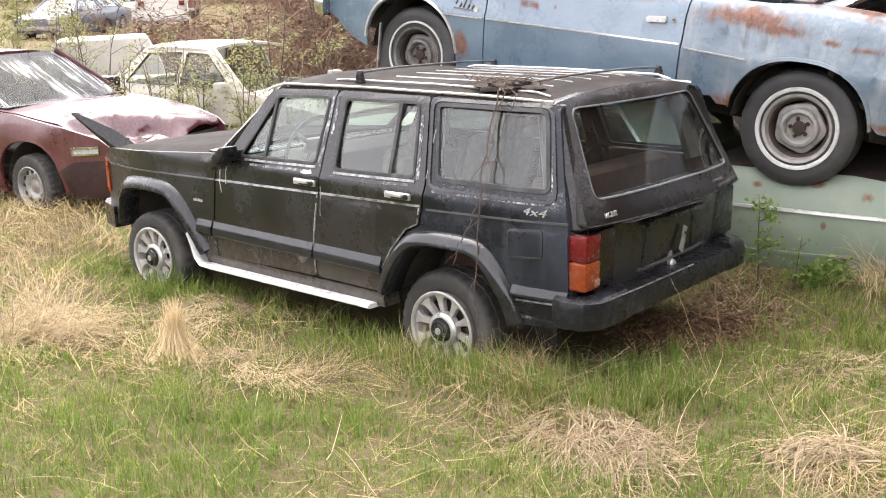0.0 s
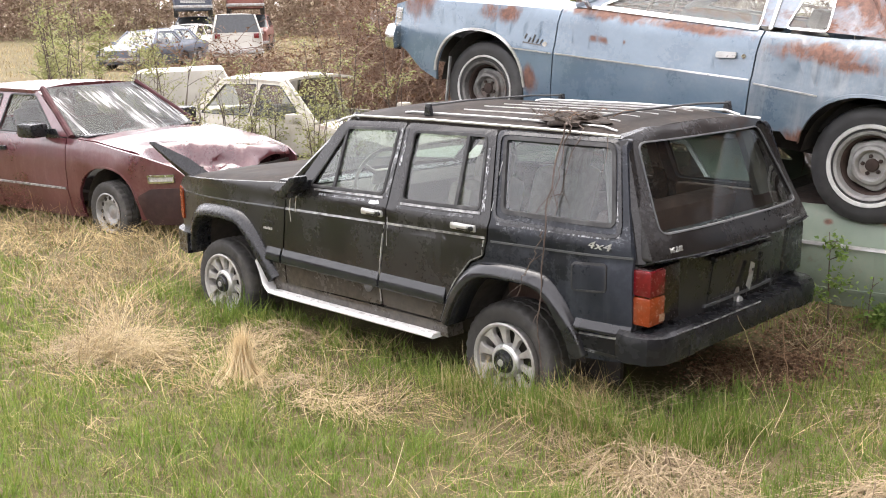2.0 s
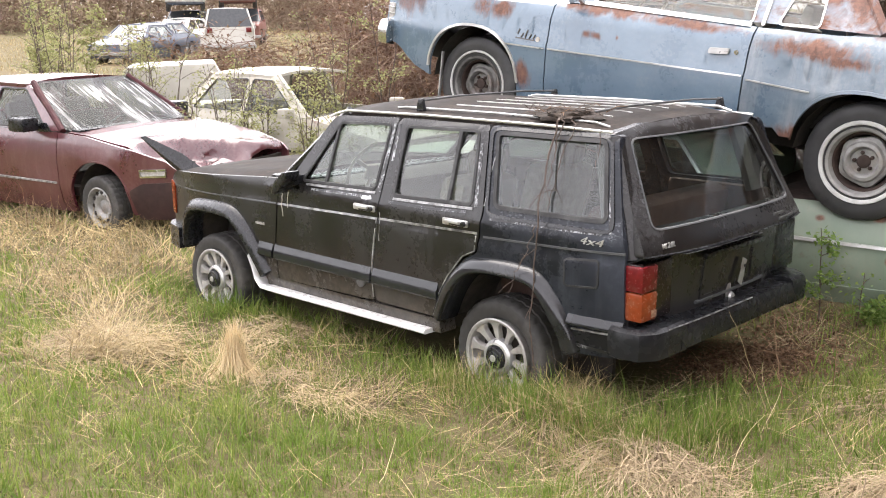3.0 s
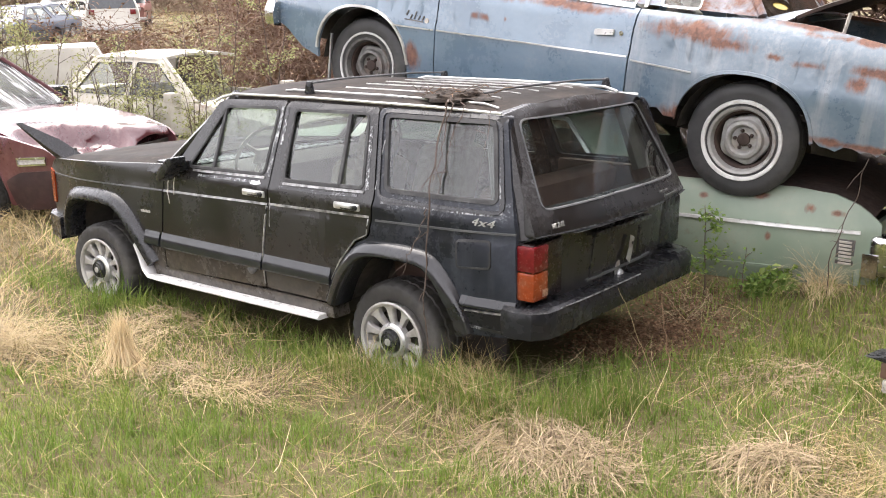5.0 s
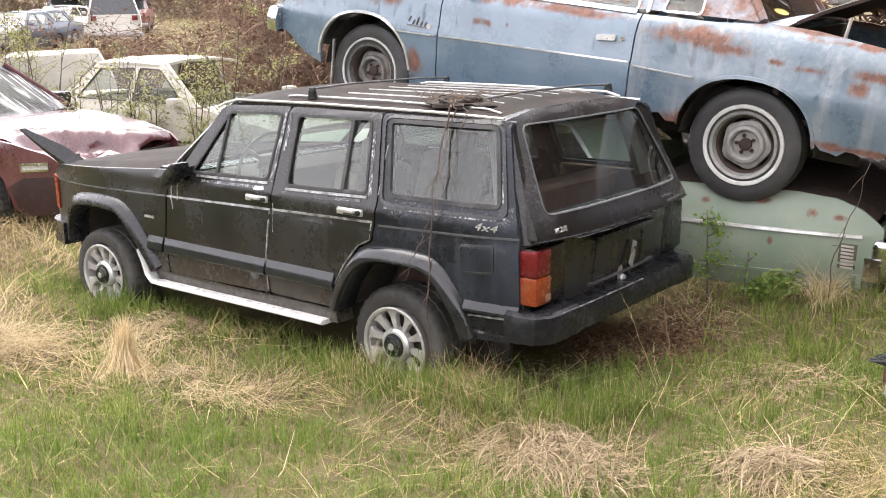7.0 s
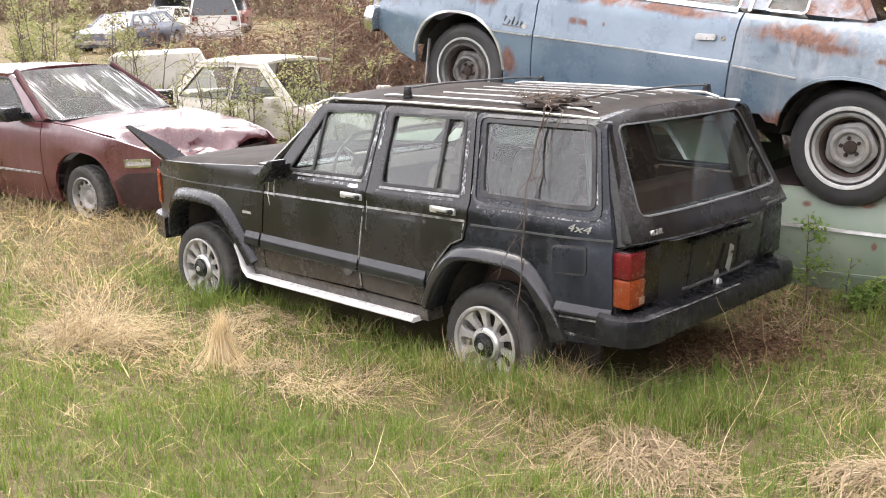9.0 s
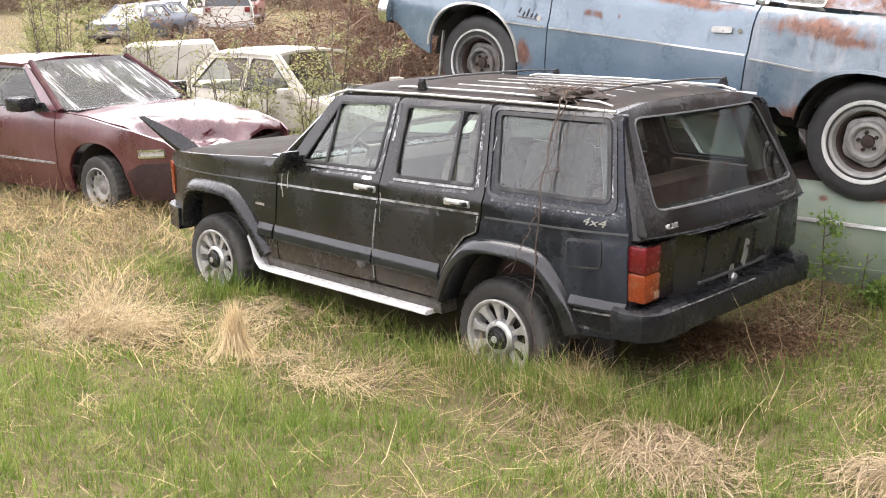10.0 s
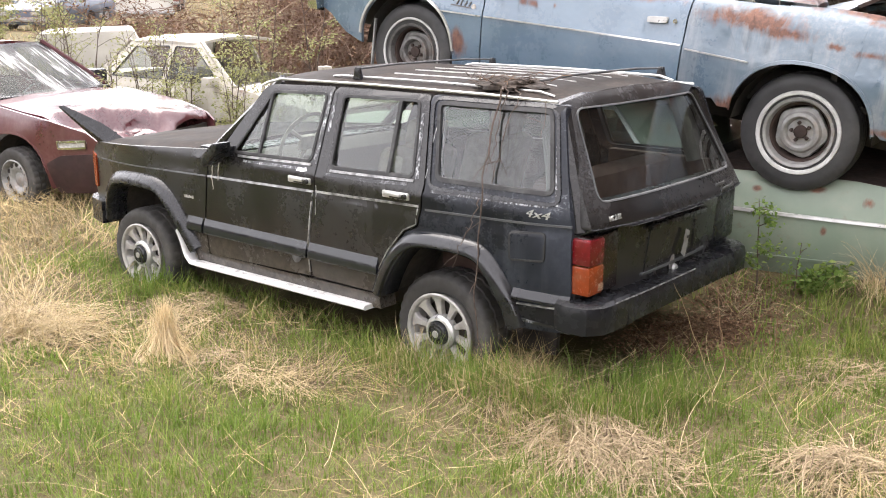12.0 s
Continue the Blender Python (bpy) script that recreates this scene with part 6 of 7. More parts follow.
canopy()
wreck("rusty_wreck", stand(-52.0, 12.5, 60), "dark wreck across the field", SALOON, M["navy"])
# dark cars added to fill the darkness under and behind the open boot lid
M["brown_car"] = car_paint("dark_rusted_paint", (0.035, 0.026, 0.022), (0.07, 0.05, 0.04), 0.7, 0.6, 0.4, (0.12, 0.09, 0.07), rust=0.9, wave=0.1, coat=0.0, edge=(0.45, 0.6))
wreck("rusty_wreck", stand(2.9, 4.9, 186), "dark saloon added to fill the darkness behind the stacked cars", SALOON, M["brown_car"])
wreck("added_dark_van", Matrix.Translation((0, 0, 1.27)) @ stand(2.9, 4.95, 184), "dark van added on a saloon to block the bright thicket", TALL, M["brown_car"], "tall")

# ---- plants ----
GX, GY = np.arange(-16, 8.01, 0.1), np.arange(-5, 9.01, 0.1)
GH = np.array([[ground_z(x, y) for y in GY] for x in GX])


def heights(x, y):
    """Ground heights for arrays of places near the cars."""
    u, v = np.clip((x + 16) / 0.1, 0, len(GX) - 1.001), np.clip((y + 5) / 0.1, 0, len(GY) - 1.001)
    i, j = u.astype(int), v.astype(int)
    a, b = u - i, v - j
    return GH[i, j] * (1 - a) * (1 - b) + GH[i + 1, j] * a * (1 - b) + GH[i, j + 1] * (1 - a) * b + GH[i + 1, j + 1] * a * b


def patchy(x, y, size, seed):
    """Smooth random patches between 0 and 1."""
    t = np.random.RandomState(seed).rand(97, 97)
    u, v = (x / size) % 96, (y / size) % 96
    i, j = u.astype(int), v.astype(int)
    a, b = u - i, v - j
    a, b = a * a * (3 - 2 * a), b * b * (3 - 2 * b)
    return t[i, j] * (1 - a) * (1 - b) + t[i + 1, j] * a * (1 - b) + t[i, j + 1] * (1 - a) * b + t[i + 1, j + 1] * a * b


def ribbons(name, spine, width, side, material, parent=None):
    """Flat tapering blades: spine is (blades, points, 3), width and side give each its breadth."""
    n, k, _ = spine.shape
    taper = np.linspace(1, 0.35, k)
    taper[-1] = 0.08
    off = side[:, None, :] * (width[:, None] * taper[None, :] * 0.5)[:, :, None]
    v = np.stack([spine - off, spine + off], 2).reshape(-1, 3)
    base = (np.arange(n) * k * 2)[:, None]
    row = (np.arange(k - 1) * 2)[None, :]
    q = base + row
    f = np.stack([q, q + 1, q + 3, q + 2], -1).reshape(-1, 4)
    me = bpy.data.meshes.new(name)
    me.vertices.add(len(v))
    me.vertices.foreach_set("co", v.astype(np.float32).ravel())
    me.loops.add(f.size)
    me.loops.foreach_set("vertex_index", f.astype(np.int32).ravel())
    me.polygons.add(len(f))
    me.polygons.foreach_set("loop_start", np.arange(len(f), dtype=np.int32) * 4)
    me.update(calc_edges=True)
    me.materials.append(material)
    ob = new(name, me)
    if parent:
        ob.parent = parent
    return ob


def blade_paths(r, x, y, z, length, lean, curl, k=3, head=None, bend=None):
    """Spines that rise from the ground and bend over by curl."""
    n = len(x)
    a = r.rand(n) * 2 * math.pi if head is None else head.copy()
    pts = np.zeros((n, k, 3))
    pts[:, 0] = np.stack([x, y, z], 1)
    ang = lean.copy()
    for i in range(1, k):
        st = length / (k - 1)
        dirs = np.stack([np.cos(a), np.sin(a)], 1)
        if bend is not None:
            a = a + bend / (k - 1)
        pts[:, i, :2] = pts[:, i - 1, :2] + dirs * (np.sin(ang) * st)[:, None]
        pts[:, i, 2] = pts[:, i - 1, 2] + np.cos(ang) * st
        ang = ang + curl / (k - 1)
    b = a + math.pi / 2 + r.uniform(-0.6, 0.6, n)
    side = np.stack([np.cos(b), np.sin(b), r.uniform(-0.3, 0.3, n)], 1)
    return pts, side


def clumped(x, y, cell, pull, seed):
    """Places drawn towards jittered clump centres, with a random number for each clump."""
    i, j = np.floor(x / cell).astype(int), np.floor(y / cell).astype(int)
    t = np.random.RandomState(seed).rand(3, 256, 256)
    a, b = i % 256, j % 256
    cx, cy = (i + 0.1 + 0.8 * t[0, a, b]) * cell, (j + 0.1 + 0.8 * t[1, a, b]) * cell
    return cx + (x - cx) * pull, cy + (y - cy) * pull, t[2, a, b]


def leaf_mat(name, a, b, c, rough=0.6, glow=0.25, patch=None, deep=None):
    """Blade colour that varies from blade to blade, with light passing through."""
    m = Mat(name)
    i = m.island()
    col = m.mix(m.ramp(i, 0.0, 0.6), a, b)
    col = m.mix(m.ramp(i, 0.6, 1.0), col, c)
    if patch:
        col = m.mix(m.ramp(m.noise(1.7, 3), 0.42, 0.62, 0.0, 0.6), col, patch)
    if deep:
        col = m.mix(m.ramp(m.noise(7.5, 4, 0.6), 0.46, 0.62, 0.0, 0.5), col, deep)
    m.put("Base Color", col).put("Roughness", rough).put("Specular IOR Level", 0.25)
    t = m.t
    tr = t.nodes.new("ShaderNodeBsdfTranslucent")
    t.links.new(col, tr.inputs[0])
    mx = t.nodes.new("ShaderNodeMixShader")
    mx.inputs[0].default_value = glow
    out = [n for n in t.nodes if n.type == "OUTPUT_MATERIAL"][0]
    t.links.new(m.b.outputs[0], mx.inputs[1])
    t.links.new(tr.outputs[0], mx.inputs[2])
    t.links.new(mx.outputs[0], out.inputs["Surface"])
    return m.m


M["grass"] = leaf_mat("spring_grass", (0.104, 0.154, 0.025), (0.205, 0.272, 0.052), (0.34, 0.315, 0.12), 0.5, 0.40, (0.128, 0.218, 0.034), (0.076, 0.114, 0.022))
M["straw"] = leaf_mat("dry_straw", (0.27, 0.197, 0.090), (0.49, 0.39, 0.205), (0.11, 0.077, 0.036), 0.7, 0.15, None, (0.19, 0.137, 0.062))
M["pale_hay"] = leaf_mat("pale_standing_hay", (0.38, 0.30, 0.165), (0.54, 0.44, 0.265), (0.28, 0.205, 0.11), 0.65, 0.25)
M["sheaf_hay"] = leaf_mat("bright_sheaf_hay", (0.57, 0.45, 0.265), (0.72, 0.59, 0.38), (0.42, 0.31, 0.17), 0.6, 0.3)
M["hay"] = leaf_mat("bleached_hay", (0.20, 0.145, 0.083), (0.42, 0.335, 0.215), (0.085, 0.056, 0.033), 0.65, 0.12)
M["sapling_leaf"] = leaf_mat("young_leaf", (0.225, 0.24, 0.088), (0.31, 0.305, 0.145), (0.15, 0.17, 0.06), 0.5, 0.45)
M["weed_leaf"] = leaf_mat("weed_leaf", (0.085, 0.15, 0.03), (0.15, 0.23, 0.05), (0.22, 0.28, 0.08), 0.5, 0.4)
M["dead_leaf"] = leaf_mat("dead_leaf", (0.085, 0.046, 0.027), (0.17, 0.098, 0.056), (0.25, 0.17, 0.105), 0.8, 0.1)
# leaves of the far hedges; the paleness of distant haze is mixed in
M["haze_leaf"] = leaf_mat("haze_pale_leaf", (0.17, 0.125, 0.088), (0.26, 0.20, 0.145), (0.36, 0.29, 0.205), 0.8, 0.2)
M["bark"] = plain("twig_bark", (0.105, 0.076, 0.060), 0.85, var=0.5, scale=30, bump=0.3)
M["cane"] = leaf_mat("bramble_cane", (0.16, 0.10, 0.075), (0.23, 0.155, 0.12), (0.32, 0.245, 0.185), 0.8, 0.0)

EYE = np.array([3.16, -4.45])
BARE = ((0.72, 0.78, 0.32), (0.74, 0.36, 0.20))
DRY = ((-2.05, -1.95, 0.45), (-2.9, -1.15, 0.45), (-1.1, -1.65, 0.30), (1.2, -1.1, 0.30), (0.64, -0.95, 0.24), (-0.8, -1.4, 0.35), (-0.1, -1.25, 0.25), (1.95, -0.65, 0.22),
       (-1.45, -1.95, 0.45), (-5.6, -0.5, 1.2), (-7, -1.5, 1.6), (1.25, 2.15, 0.2), (1.75, 0.15, 0.2), (-4.1, -1.0, 0.5), (-1.6, -0.95, 0.3))
LUSH = ((0.3, -2.4, 0.3), (0.65, -1.50, 0.20), (1.30, 0.45, 0.25), (1.7, 0.75, 0.3), (1.65, -1.1, 0.25), (-0.2, -1.55, 0.3), (-2.2, -0.98, 0.3), (-1.2, -1.15, 0.25), (-0.9, -2.0, 0.5), (1.5, -0.5, 0.25), (2.2, 0.2, 0.5), (-4.0, -2.2, 0.6), (0.55, -0.40, 0.18), (0.9, -0.55, 0.22), (1.2, -0.1, 0.25), (0.3, -1.2, 0.2), (-0.1, -1.75, 0.25), (0.2, -1.75, 0.3), (-0.6, -0.95, 0.25), (-0.6, -2.3, 0.5), (1.6, 1.2, 0.5), (-3.3, -2.0, 0.4), (1.0, -1.9, 0.25))


def spread(r, n, x0, x1, y0, y1, near, far):
    """Places thinning out with distance, inside the field that can be seen."""
    x, y = r.uniform(x0, x1, n), r.uniform(y0, y1, n)
    d = np.hypot(x - EYE[0], y - EYE[1])
    keep = r.rand(n) < np.clip((near / d) ** 2, 0.02, 1)
    keep &= d < far
    under = (x > -3.1) & (x < 0.75) & (y > -0.55) & (y < 0.85)
    for wx in (0.0, -2.58):
        under |= (np.abs(x - wx) < 0.22) & (y > -0.84) & (y < -0.6)
    under |= (x > -4.2) & (x < 1.6) & (y > 1.45 + 0.1 * (x - 1.4)) & (y < 3.1)
    keep &= ~under
    keep &= (y > y0 + 0.75 * r.rand(n) ** 2) & (x < x1 - 0.75 * r.rand(n) ** 2)
    return x[keep], y[keep]


def dryness(x, y):
    d = 0.55 * patchy(x + 40, y + 40, 0.55, 3) + 0.25 * patchy(x + 40, y + 40, 0.17, 4) + 0.2 * patchy(x + 40, y + 40, 1.6, 8)
    for cx, cy, s in DRY:
        d = d + 0.26 * np.exp(-((x - cx) ** 2 + (y - cy) ** 2) / (2 * s * s))
    for cx, cy, s in LUSH:
        d = d - 0.22 * np.exp(-((x - cx) ** 2 + (y - cy) ** 2) / (2 * s * s))
    return d


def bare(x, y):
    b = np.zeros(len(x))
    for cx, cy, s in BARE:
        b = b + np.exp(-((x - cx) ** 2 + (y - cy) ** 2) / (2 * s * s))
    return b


def build_grass():
    r = np.random.RandomState(11)
    x, y = spread(r, 700000, -12, 5, -3.7, 7.5, 5.6, 15)
    x, y, u = clumped(x, y, 0.10, 0.80, 71)
    dr = dryness(x, y)
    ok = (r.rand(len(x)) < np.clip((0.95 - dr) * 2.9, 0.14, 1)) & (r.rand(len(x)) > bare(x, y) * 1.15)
    x, y, dr, u = x[ok], y[ok], dr[ok], u[ok]
    n = len(x)
    d = np.hypot(x - EYE[0], y - EYE[1])
    tall = 0.040 + 0.075 * r.rand(n) ** 1.5 + 0.08 * np.clip(0.55 - dr, 0, 0.4) * r.rand(n) * 2
    tall *= (0.7 + 0.5 * patchy(x + 40, y + 40, 0.3, 21)) * (0.55 + 0.95 * u ** 1.6)
    tall = tall * np.where((x > -3.3) & (x < 1.3) & (y > -1.08) & (y < 0.3), 1.15, 1.0) * np.where((np.abs(x + 2.58) < 0.45) | (x > -0.4) & (x < 1.2), 1.5, 1.0) ** ((y > -1.2) & (y < -0.8))
    pts, side = blade_paths(r, x, y, heights(x, y) - 0.01, tall, np.abs(r.normal(0.20, 0.42, n)), r.uniform(0.1, 1.7, n), 3, None, r.normal(0, 0.6, n))
    ob = ribbons("grass", pts, (0.0030 + 0.0036 * r.rand(n)) * np.clip(d / 4.5, 0.9, 3), side, M["grass"])
    tagged(ob, "short green spring grass, patchy and uneven", "grass", kind="stuff")
    # taller fringe along the rear of the wagon, green with dry stalks in it
    for name, n, lo, hi, mat, label, cat in (("grass_fringe", 2300, 0.07, 0.23, "grass", "taller green grass along the rear bumper", "grass"),
                                             ("dry_fringe", 620, 0.06, 0.20, "pale_hay", "pale dry stalks among the grass at the bumper", "dry grass")):
        f = r.rand(n)
        x = np.interp(f, [0, 0.2, 0.62, 1], [-0.25, 0.35, 1.00, 1.20]) + r.normal(0, 0.08, n)
        y = np.interp(f, [0, 0.2, 0.62, 1], [-1.03, -1.05, -1.02, -0.45]) + r.normal(0, 0.07, n)
        pts, side = blade_paths(r, x, y, heights(x, y) - 0.01, r.uniform(lo, hi, n), np.abs(r.normal(0.15, 0.3, n)), r.uniform(0.1, 1.0, n), 4, None, r.normal(0, 0.5, n))
        tagged(ribbons(name, pts, 0.003 + 0.003 * r.rand(n), side, M[mat]), label, cat, kind="stuff")
    # thatch: last year's blades, lying combed in patches
    x, y = spread(r, 560000, -12, 5, -3.7, 7.5, 4.4, 15)
    x, y, u = clumped(x, y, 0.16, 0.7, 72)
    dr = dryness(x, y)
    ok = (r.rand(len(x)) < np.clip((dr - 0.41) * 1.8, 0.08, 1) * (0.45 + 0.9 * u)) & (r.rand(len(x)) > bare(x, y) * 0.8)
    x, y, dr = x[ok], y[ok], dr[ok]
    n = len(x)
    d = np.hypot(x - EYE[0], y - EYE[1])
    flat = r.rand(n) < 0.72
    ln = np.where(flat, r.uniform(0.07, 0.32, n), r.uniform(0.05, 0.20, n)) * (0.8 + 0.5 * np.clip(dr, 0, 1))
    lean = np.where(flat, r.uniform(1.0, 1.6, n), r.uniform(0.1, 1.0, n))
    head = 12.6 * patchy(x + 40, y + 40, 0.45, 73) + r.normal(0, 0.75, n)
    pts, side = blade_paths(r, x, y, heights(x, y) + np.where(flat, r.uniform(0.0, 0.055, n) * (0.5 + dr), -0.005), ln, lean, np.where(flat, r.uniform(-0.2, 0.4, n), r.uniform(0.2, 1.5, n)), 3, head, r.normal(0, 0.9, n))
    pts[:, :, 2] = np.maximum(pts[:, :, 2], heights(pts[:, :, 0], pts[:, :, 1]) + 0.002)
    ob = ribbons("dry_thatch", pts, (0.0022 + 0.0034 * r.rand(n) ** 1.4) * np.clip(d / 4.5, 0.9, 3), side, M["straw"])
    tagged(ob, "matted dry straw left from last year", "dry grass", kind="stuff")
    # long loose stalks thrown over the grass
    x, y = spread(r, 9000, -9, 4, -3.4, 3.0, 4.4, 12)
    dr = dryness(x, y)
    ok = r.rand(len(x)) < np.clip((dr - 0.42) * 2.2, 0.035, 1)
    x, y = x[ok], y[ok]
    n = len(x)
    head = 12.6 * patchy(x + 40, y + 40, 0.6, 74) + r.normal(0, 0.6, n)
    pts, side = blade_paths(r, x, y, heights(x, y) + 0.01, r.uniform(0.18, 0.62, n), r.uniform(0.7, 1.45, n), r.uniform(0.2, 1.3, n), 8, head, r.normal(0, 1.0, n))
    pts[:, :, 2] = np.maximum(pts[:, :, 2], heights(pts[:, :, 0], pts[:, :, 1]) + r.uniform(0.01, 0.06, n)[:, None])
    ob = ribbons("loose_straw", pts, r.uniform(0.0022, 0.0040, n), side, M["pale_hay"])
    tagged(ob, "long pale stalks fallen over the grass", "dry grass", kind="stuff")
    # rough turf all round, outside the near patch
    n = 110000
    near = r.rand(n) < 0.65
    x, y = np.where(near, r.uniform(-12, 11, n), r.uniform(-24, 18, n)), np.where(near, r.uniform(-12, -2.9, n), r.uniform(-16, 16, n))
    e = r.rand(n) > 0.5
    x, y = np.where(near & (x > 3.5) & e, r.uniform(4.2, 9, n), x), np.where(near & (x > 3.5) & e, r.uniform(-4, 8, n), y)
    far = ~((x > -11.8) & (x < 4.4) & (y > -3.1) & (y < 7.3)) & (np.hypot(x - EYE[0], y - EYE[1]) > 0.3)
    x, y = x[far], y[far]
    n = len(x)
    z = np.array([ground_z(a, b) for a, b in zip(x, y)])
    pts, side = blade_paths(r, x, y, z - 0.01, r.uniform(0.05, 0.16, n), np.abs(r.normal(0.4, 0.4, n)), r.uniform(0, 1.2, n), 2)
    ob = ribbons("rough_turf", pts, r.uniform(0.010, 0.022, n), side, M["grass"])
    tagged(ob, "rough green turf round the wrecks", "grass", kind="stuff")
    # thin cover of the far field
    n = 36000
    x, y = r.uniform(-60, -9, n), r.uniform(-12, 45, n)
    z = np.array([ground_z(a, b) for a, b in zip(x, y)])
    pts, side = blade_paths(r, x, y, z, r.uniform(0.06, 0.22, n), np.abs(r.normal(0.3, 0.4, n)), r.uniform(0, 1, n), 3)
    ob = ribbons("far_field_grass", pts, r.uniform(0.012, 0.03, n), side, M["straw"])
    tagged(ob, "thin dry grass over the far field", "dry grass", kind="stuff")


def tuft(name, x, y, n, length, seed, spreadr=0.08, up=0.3, droop=2.2, mat="hay", label="", wide=0.0032, group="dry grass tufts", head=None):
    """A clump of long dry stalks that rise and fall outward."""
    r = np.random.RandomState(seed)
    a, q = r.rand(n) * 2 * math.pi, spreadr * np.sqrt(r.rand(n))
    px, py = x + q * np.cos(a), y + q * np.sin(a)
    pts, side = blade_paths(r, px, py, heights(px, py) - 0.01, length * r.uniform(0.55, 1.15, n), np.abs(r.normal(up, 0.28, n)), r.uniform(0.25, 1.0, n) * droop, 9, None if head is None else r.normal(head, 0.65, n), r.normal(0, 0.7, n))
    pts[:, :, 2] = np.maximum(pts[:, :, 2], heights(pts[:, :, 0], pts[:, :, 1]) + r.uniform(0.003, 0.05, n)[:, None])
    ob = ribbons(name, pts, wide * r.uniform(0.6, 1.3, n), side, M[mat])
    return tagged(ob, label, "dry grass", group)


def heap(x, y, rx, ry, h, n, seed, label):
    """A matted dome of tangled stalks with loose ends."""
    r = np.random.RandomState(seed)
    a, q = r.rand(n) * 2 * math.pi, np.sqrt(r.rand(n))
    q = q * r.uniform(0.6, 1.25, n)
    px, py = x + rx * q * np.cos(a), y + ry * q * np.sin(a)
    k = 8
    ln = r.uniform(0.15, 0.5, n)
    hd = a + r.normal(0.9, 1.1, n)
    turn = r.normal(0.3, 1.2, n)
    pts = np.zeros((n, k, 3))
    lift = r.uniform(-0.05, 0.05, n)
    for i in range(k):
        if i:
            px, py = px + np.cos(hd) * ln / (k - 1), py + np.sin(hd) * ln / (k - 1)
            hd = hd + turn / (k - 1)
        e = np.clip(1 - ((px - x) / rx) ** 2 - ((py - y) / ry) ** 2, 0, 1) * (0.35 + 1.1 * patchy(px + 40, py + 40, 0.11, seed))
        bow = np.sin(np.linspace(0, math.pi, k)[i]) * 0.03
        pts[:, i] = np.stack([px, py, heights(px, py) + 0.008 + h * e ** 0.6 + lift * e + bow * (turn > 0.4)], 1)
    pts[:, :, 2] = np.maximum(pts[:, :, 2], heights(pts[:, :, 0], pts[:, :, 1]) + 0.004)
    b = hd + math.pi / 2
    side = np.stack([np.cos(b), np.sin(b), r.uniform(-0.4, 0.4, n)], 1)
    ob = ribbons("dry_grass_mat", pts, r.uniform(0.0022, 0.0058, n), side, M["hay"])
    return tagged(ob, label, "dry grass", "dry grass tufts")


def mop(x, y, rad, h, n, head, seed, label, mat="hay"):
    """A collapsed clump: stalks combed over a low crown, falling outward, mostly one way."""
    r = np.random.RandomState(seed)
    k = 8
    a, q = r.rand(n) * 2 * math.pi, 0.75 * rad * np.sqrt(r.rand(n))
    px, py = x + q * np.cos(a), y + q * np.sin(a) * 0.7
    z = h * (1 - (q / rad) ** 2) * r.uniform(0.15, 1.0, n)
    pick = r.rand(n)
    hd = np.where(pick < 0.35, head + r.normal(0, 0.6, n), np.where(pick < 0.6, head + 1.9 + r.normal(0, 0.4, n), r.rand(n) * 6.28))
    turn, el = r.normal(0, 1.1, n), r.uniform(-0.2, 0.55, n)
    drop = r.uniform(0.8, 2.0, n)
    st = r.uniform(0.14, 0.40, n) * (rad / 0.33) / (k - 1)
    pts = np.zeros((n, k, 3))
    lay = r.uniform(0.004, 0.07, n)
    for i in range(k):
        low = np.clip(1 - ((px - x) ** 2 + (py - y) ** 2) / rad ** 2, 0, 1)
        pts[:, i] = np.stack([px, py, heights(px, py) + np.maximum(z, lay * (0.2 + low))], 1)
        px, py, z = px + np.cos(hd) * np.cos(el) * st, py + np.sin(hd) * np.cos(el) * st, z + np.sin(el) * st
        hd, el = hd + turn / (k - 1), np.maximum(el - drop / (k - 1), -1.2)
    b = hd + math.pi / 2
    side = np.stack([np.cos(b), np.sin(b), r.uniform(-0.3, 0.3, n)], 1)
    ob = ribbons("dry_grass_clump", pts, r.uniform(0.0028, 0.0068, n), side, M[mat])
    return tagged(ob, label, "dry grass", "dry grass tufts")


build_grass()
heap(1.20, -1.16, 0.38, 0.27, 0.06, 800, 61, "flattened bed of bleached dry grass")
heap(1.98, -0.76, 0.26, 0.20, 0.045, 420, 62, "flattened bed of bleached dry grass")
mop(1.14, -1.12, 0.28, 0.13, 380, 3.6, 31, "big flattened heap of bleached dry grass")
mop(1.34, -1.20, 0.25, 0.09, 250, 5.4, 66, "tangled side of the dry grass heap")
mop(1.96, -0.74, 0.20, 0.13, 300, 4.2, 32, "heap of bleached dry grass in the green")
heap(0.64, -0.98, 0.20, 0.13, 0.008, 260, 33, "small flat cake of dry grass")
heap(0.62, -0.42, 0.16, 0.12, 0.015, 160, 34, "small flat cake of dry grass")
mop(-2.10, -1.80, 0.40, 0.15, 420, 3.4, 63, "arched heap of long pale straw", "pale_hay")
mop(-1.55, -1.25, 0.32, 0.07, 260, 5.6, 64, "low spread of pale straw", "pale_hay")
mop(-0.55, -1.50, 0.34, 0.06, 240, 5.9, 65, "low spread of pale straw", "pale_hay")
heap(-2.15, -1.85, 0.44, 0.34, 0.05, 700, 35, "long low heap of dry grass")
heap(-1.62, -1.02, 0.34, 0.20, 0.03, 450, 36, "low mat of dry grass beside the step bar")
heap(-0.75, -1.42, 0.42, 0.24, 0.025, 420, 37, "low mat of dry grass")
heap(1.66, 0.35, 0.24, 0.18, 0.02, 300, 38, "low mat of dry grass")
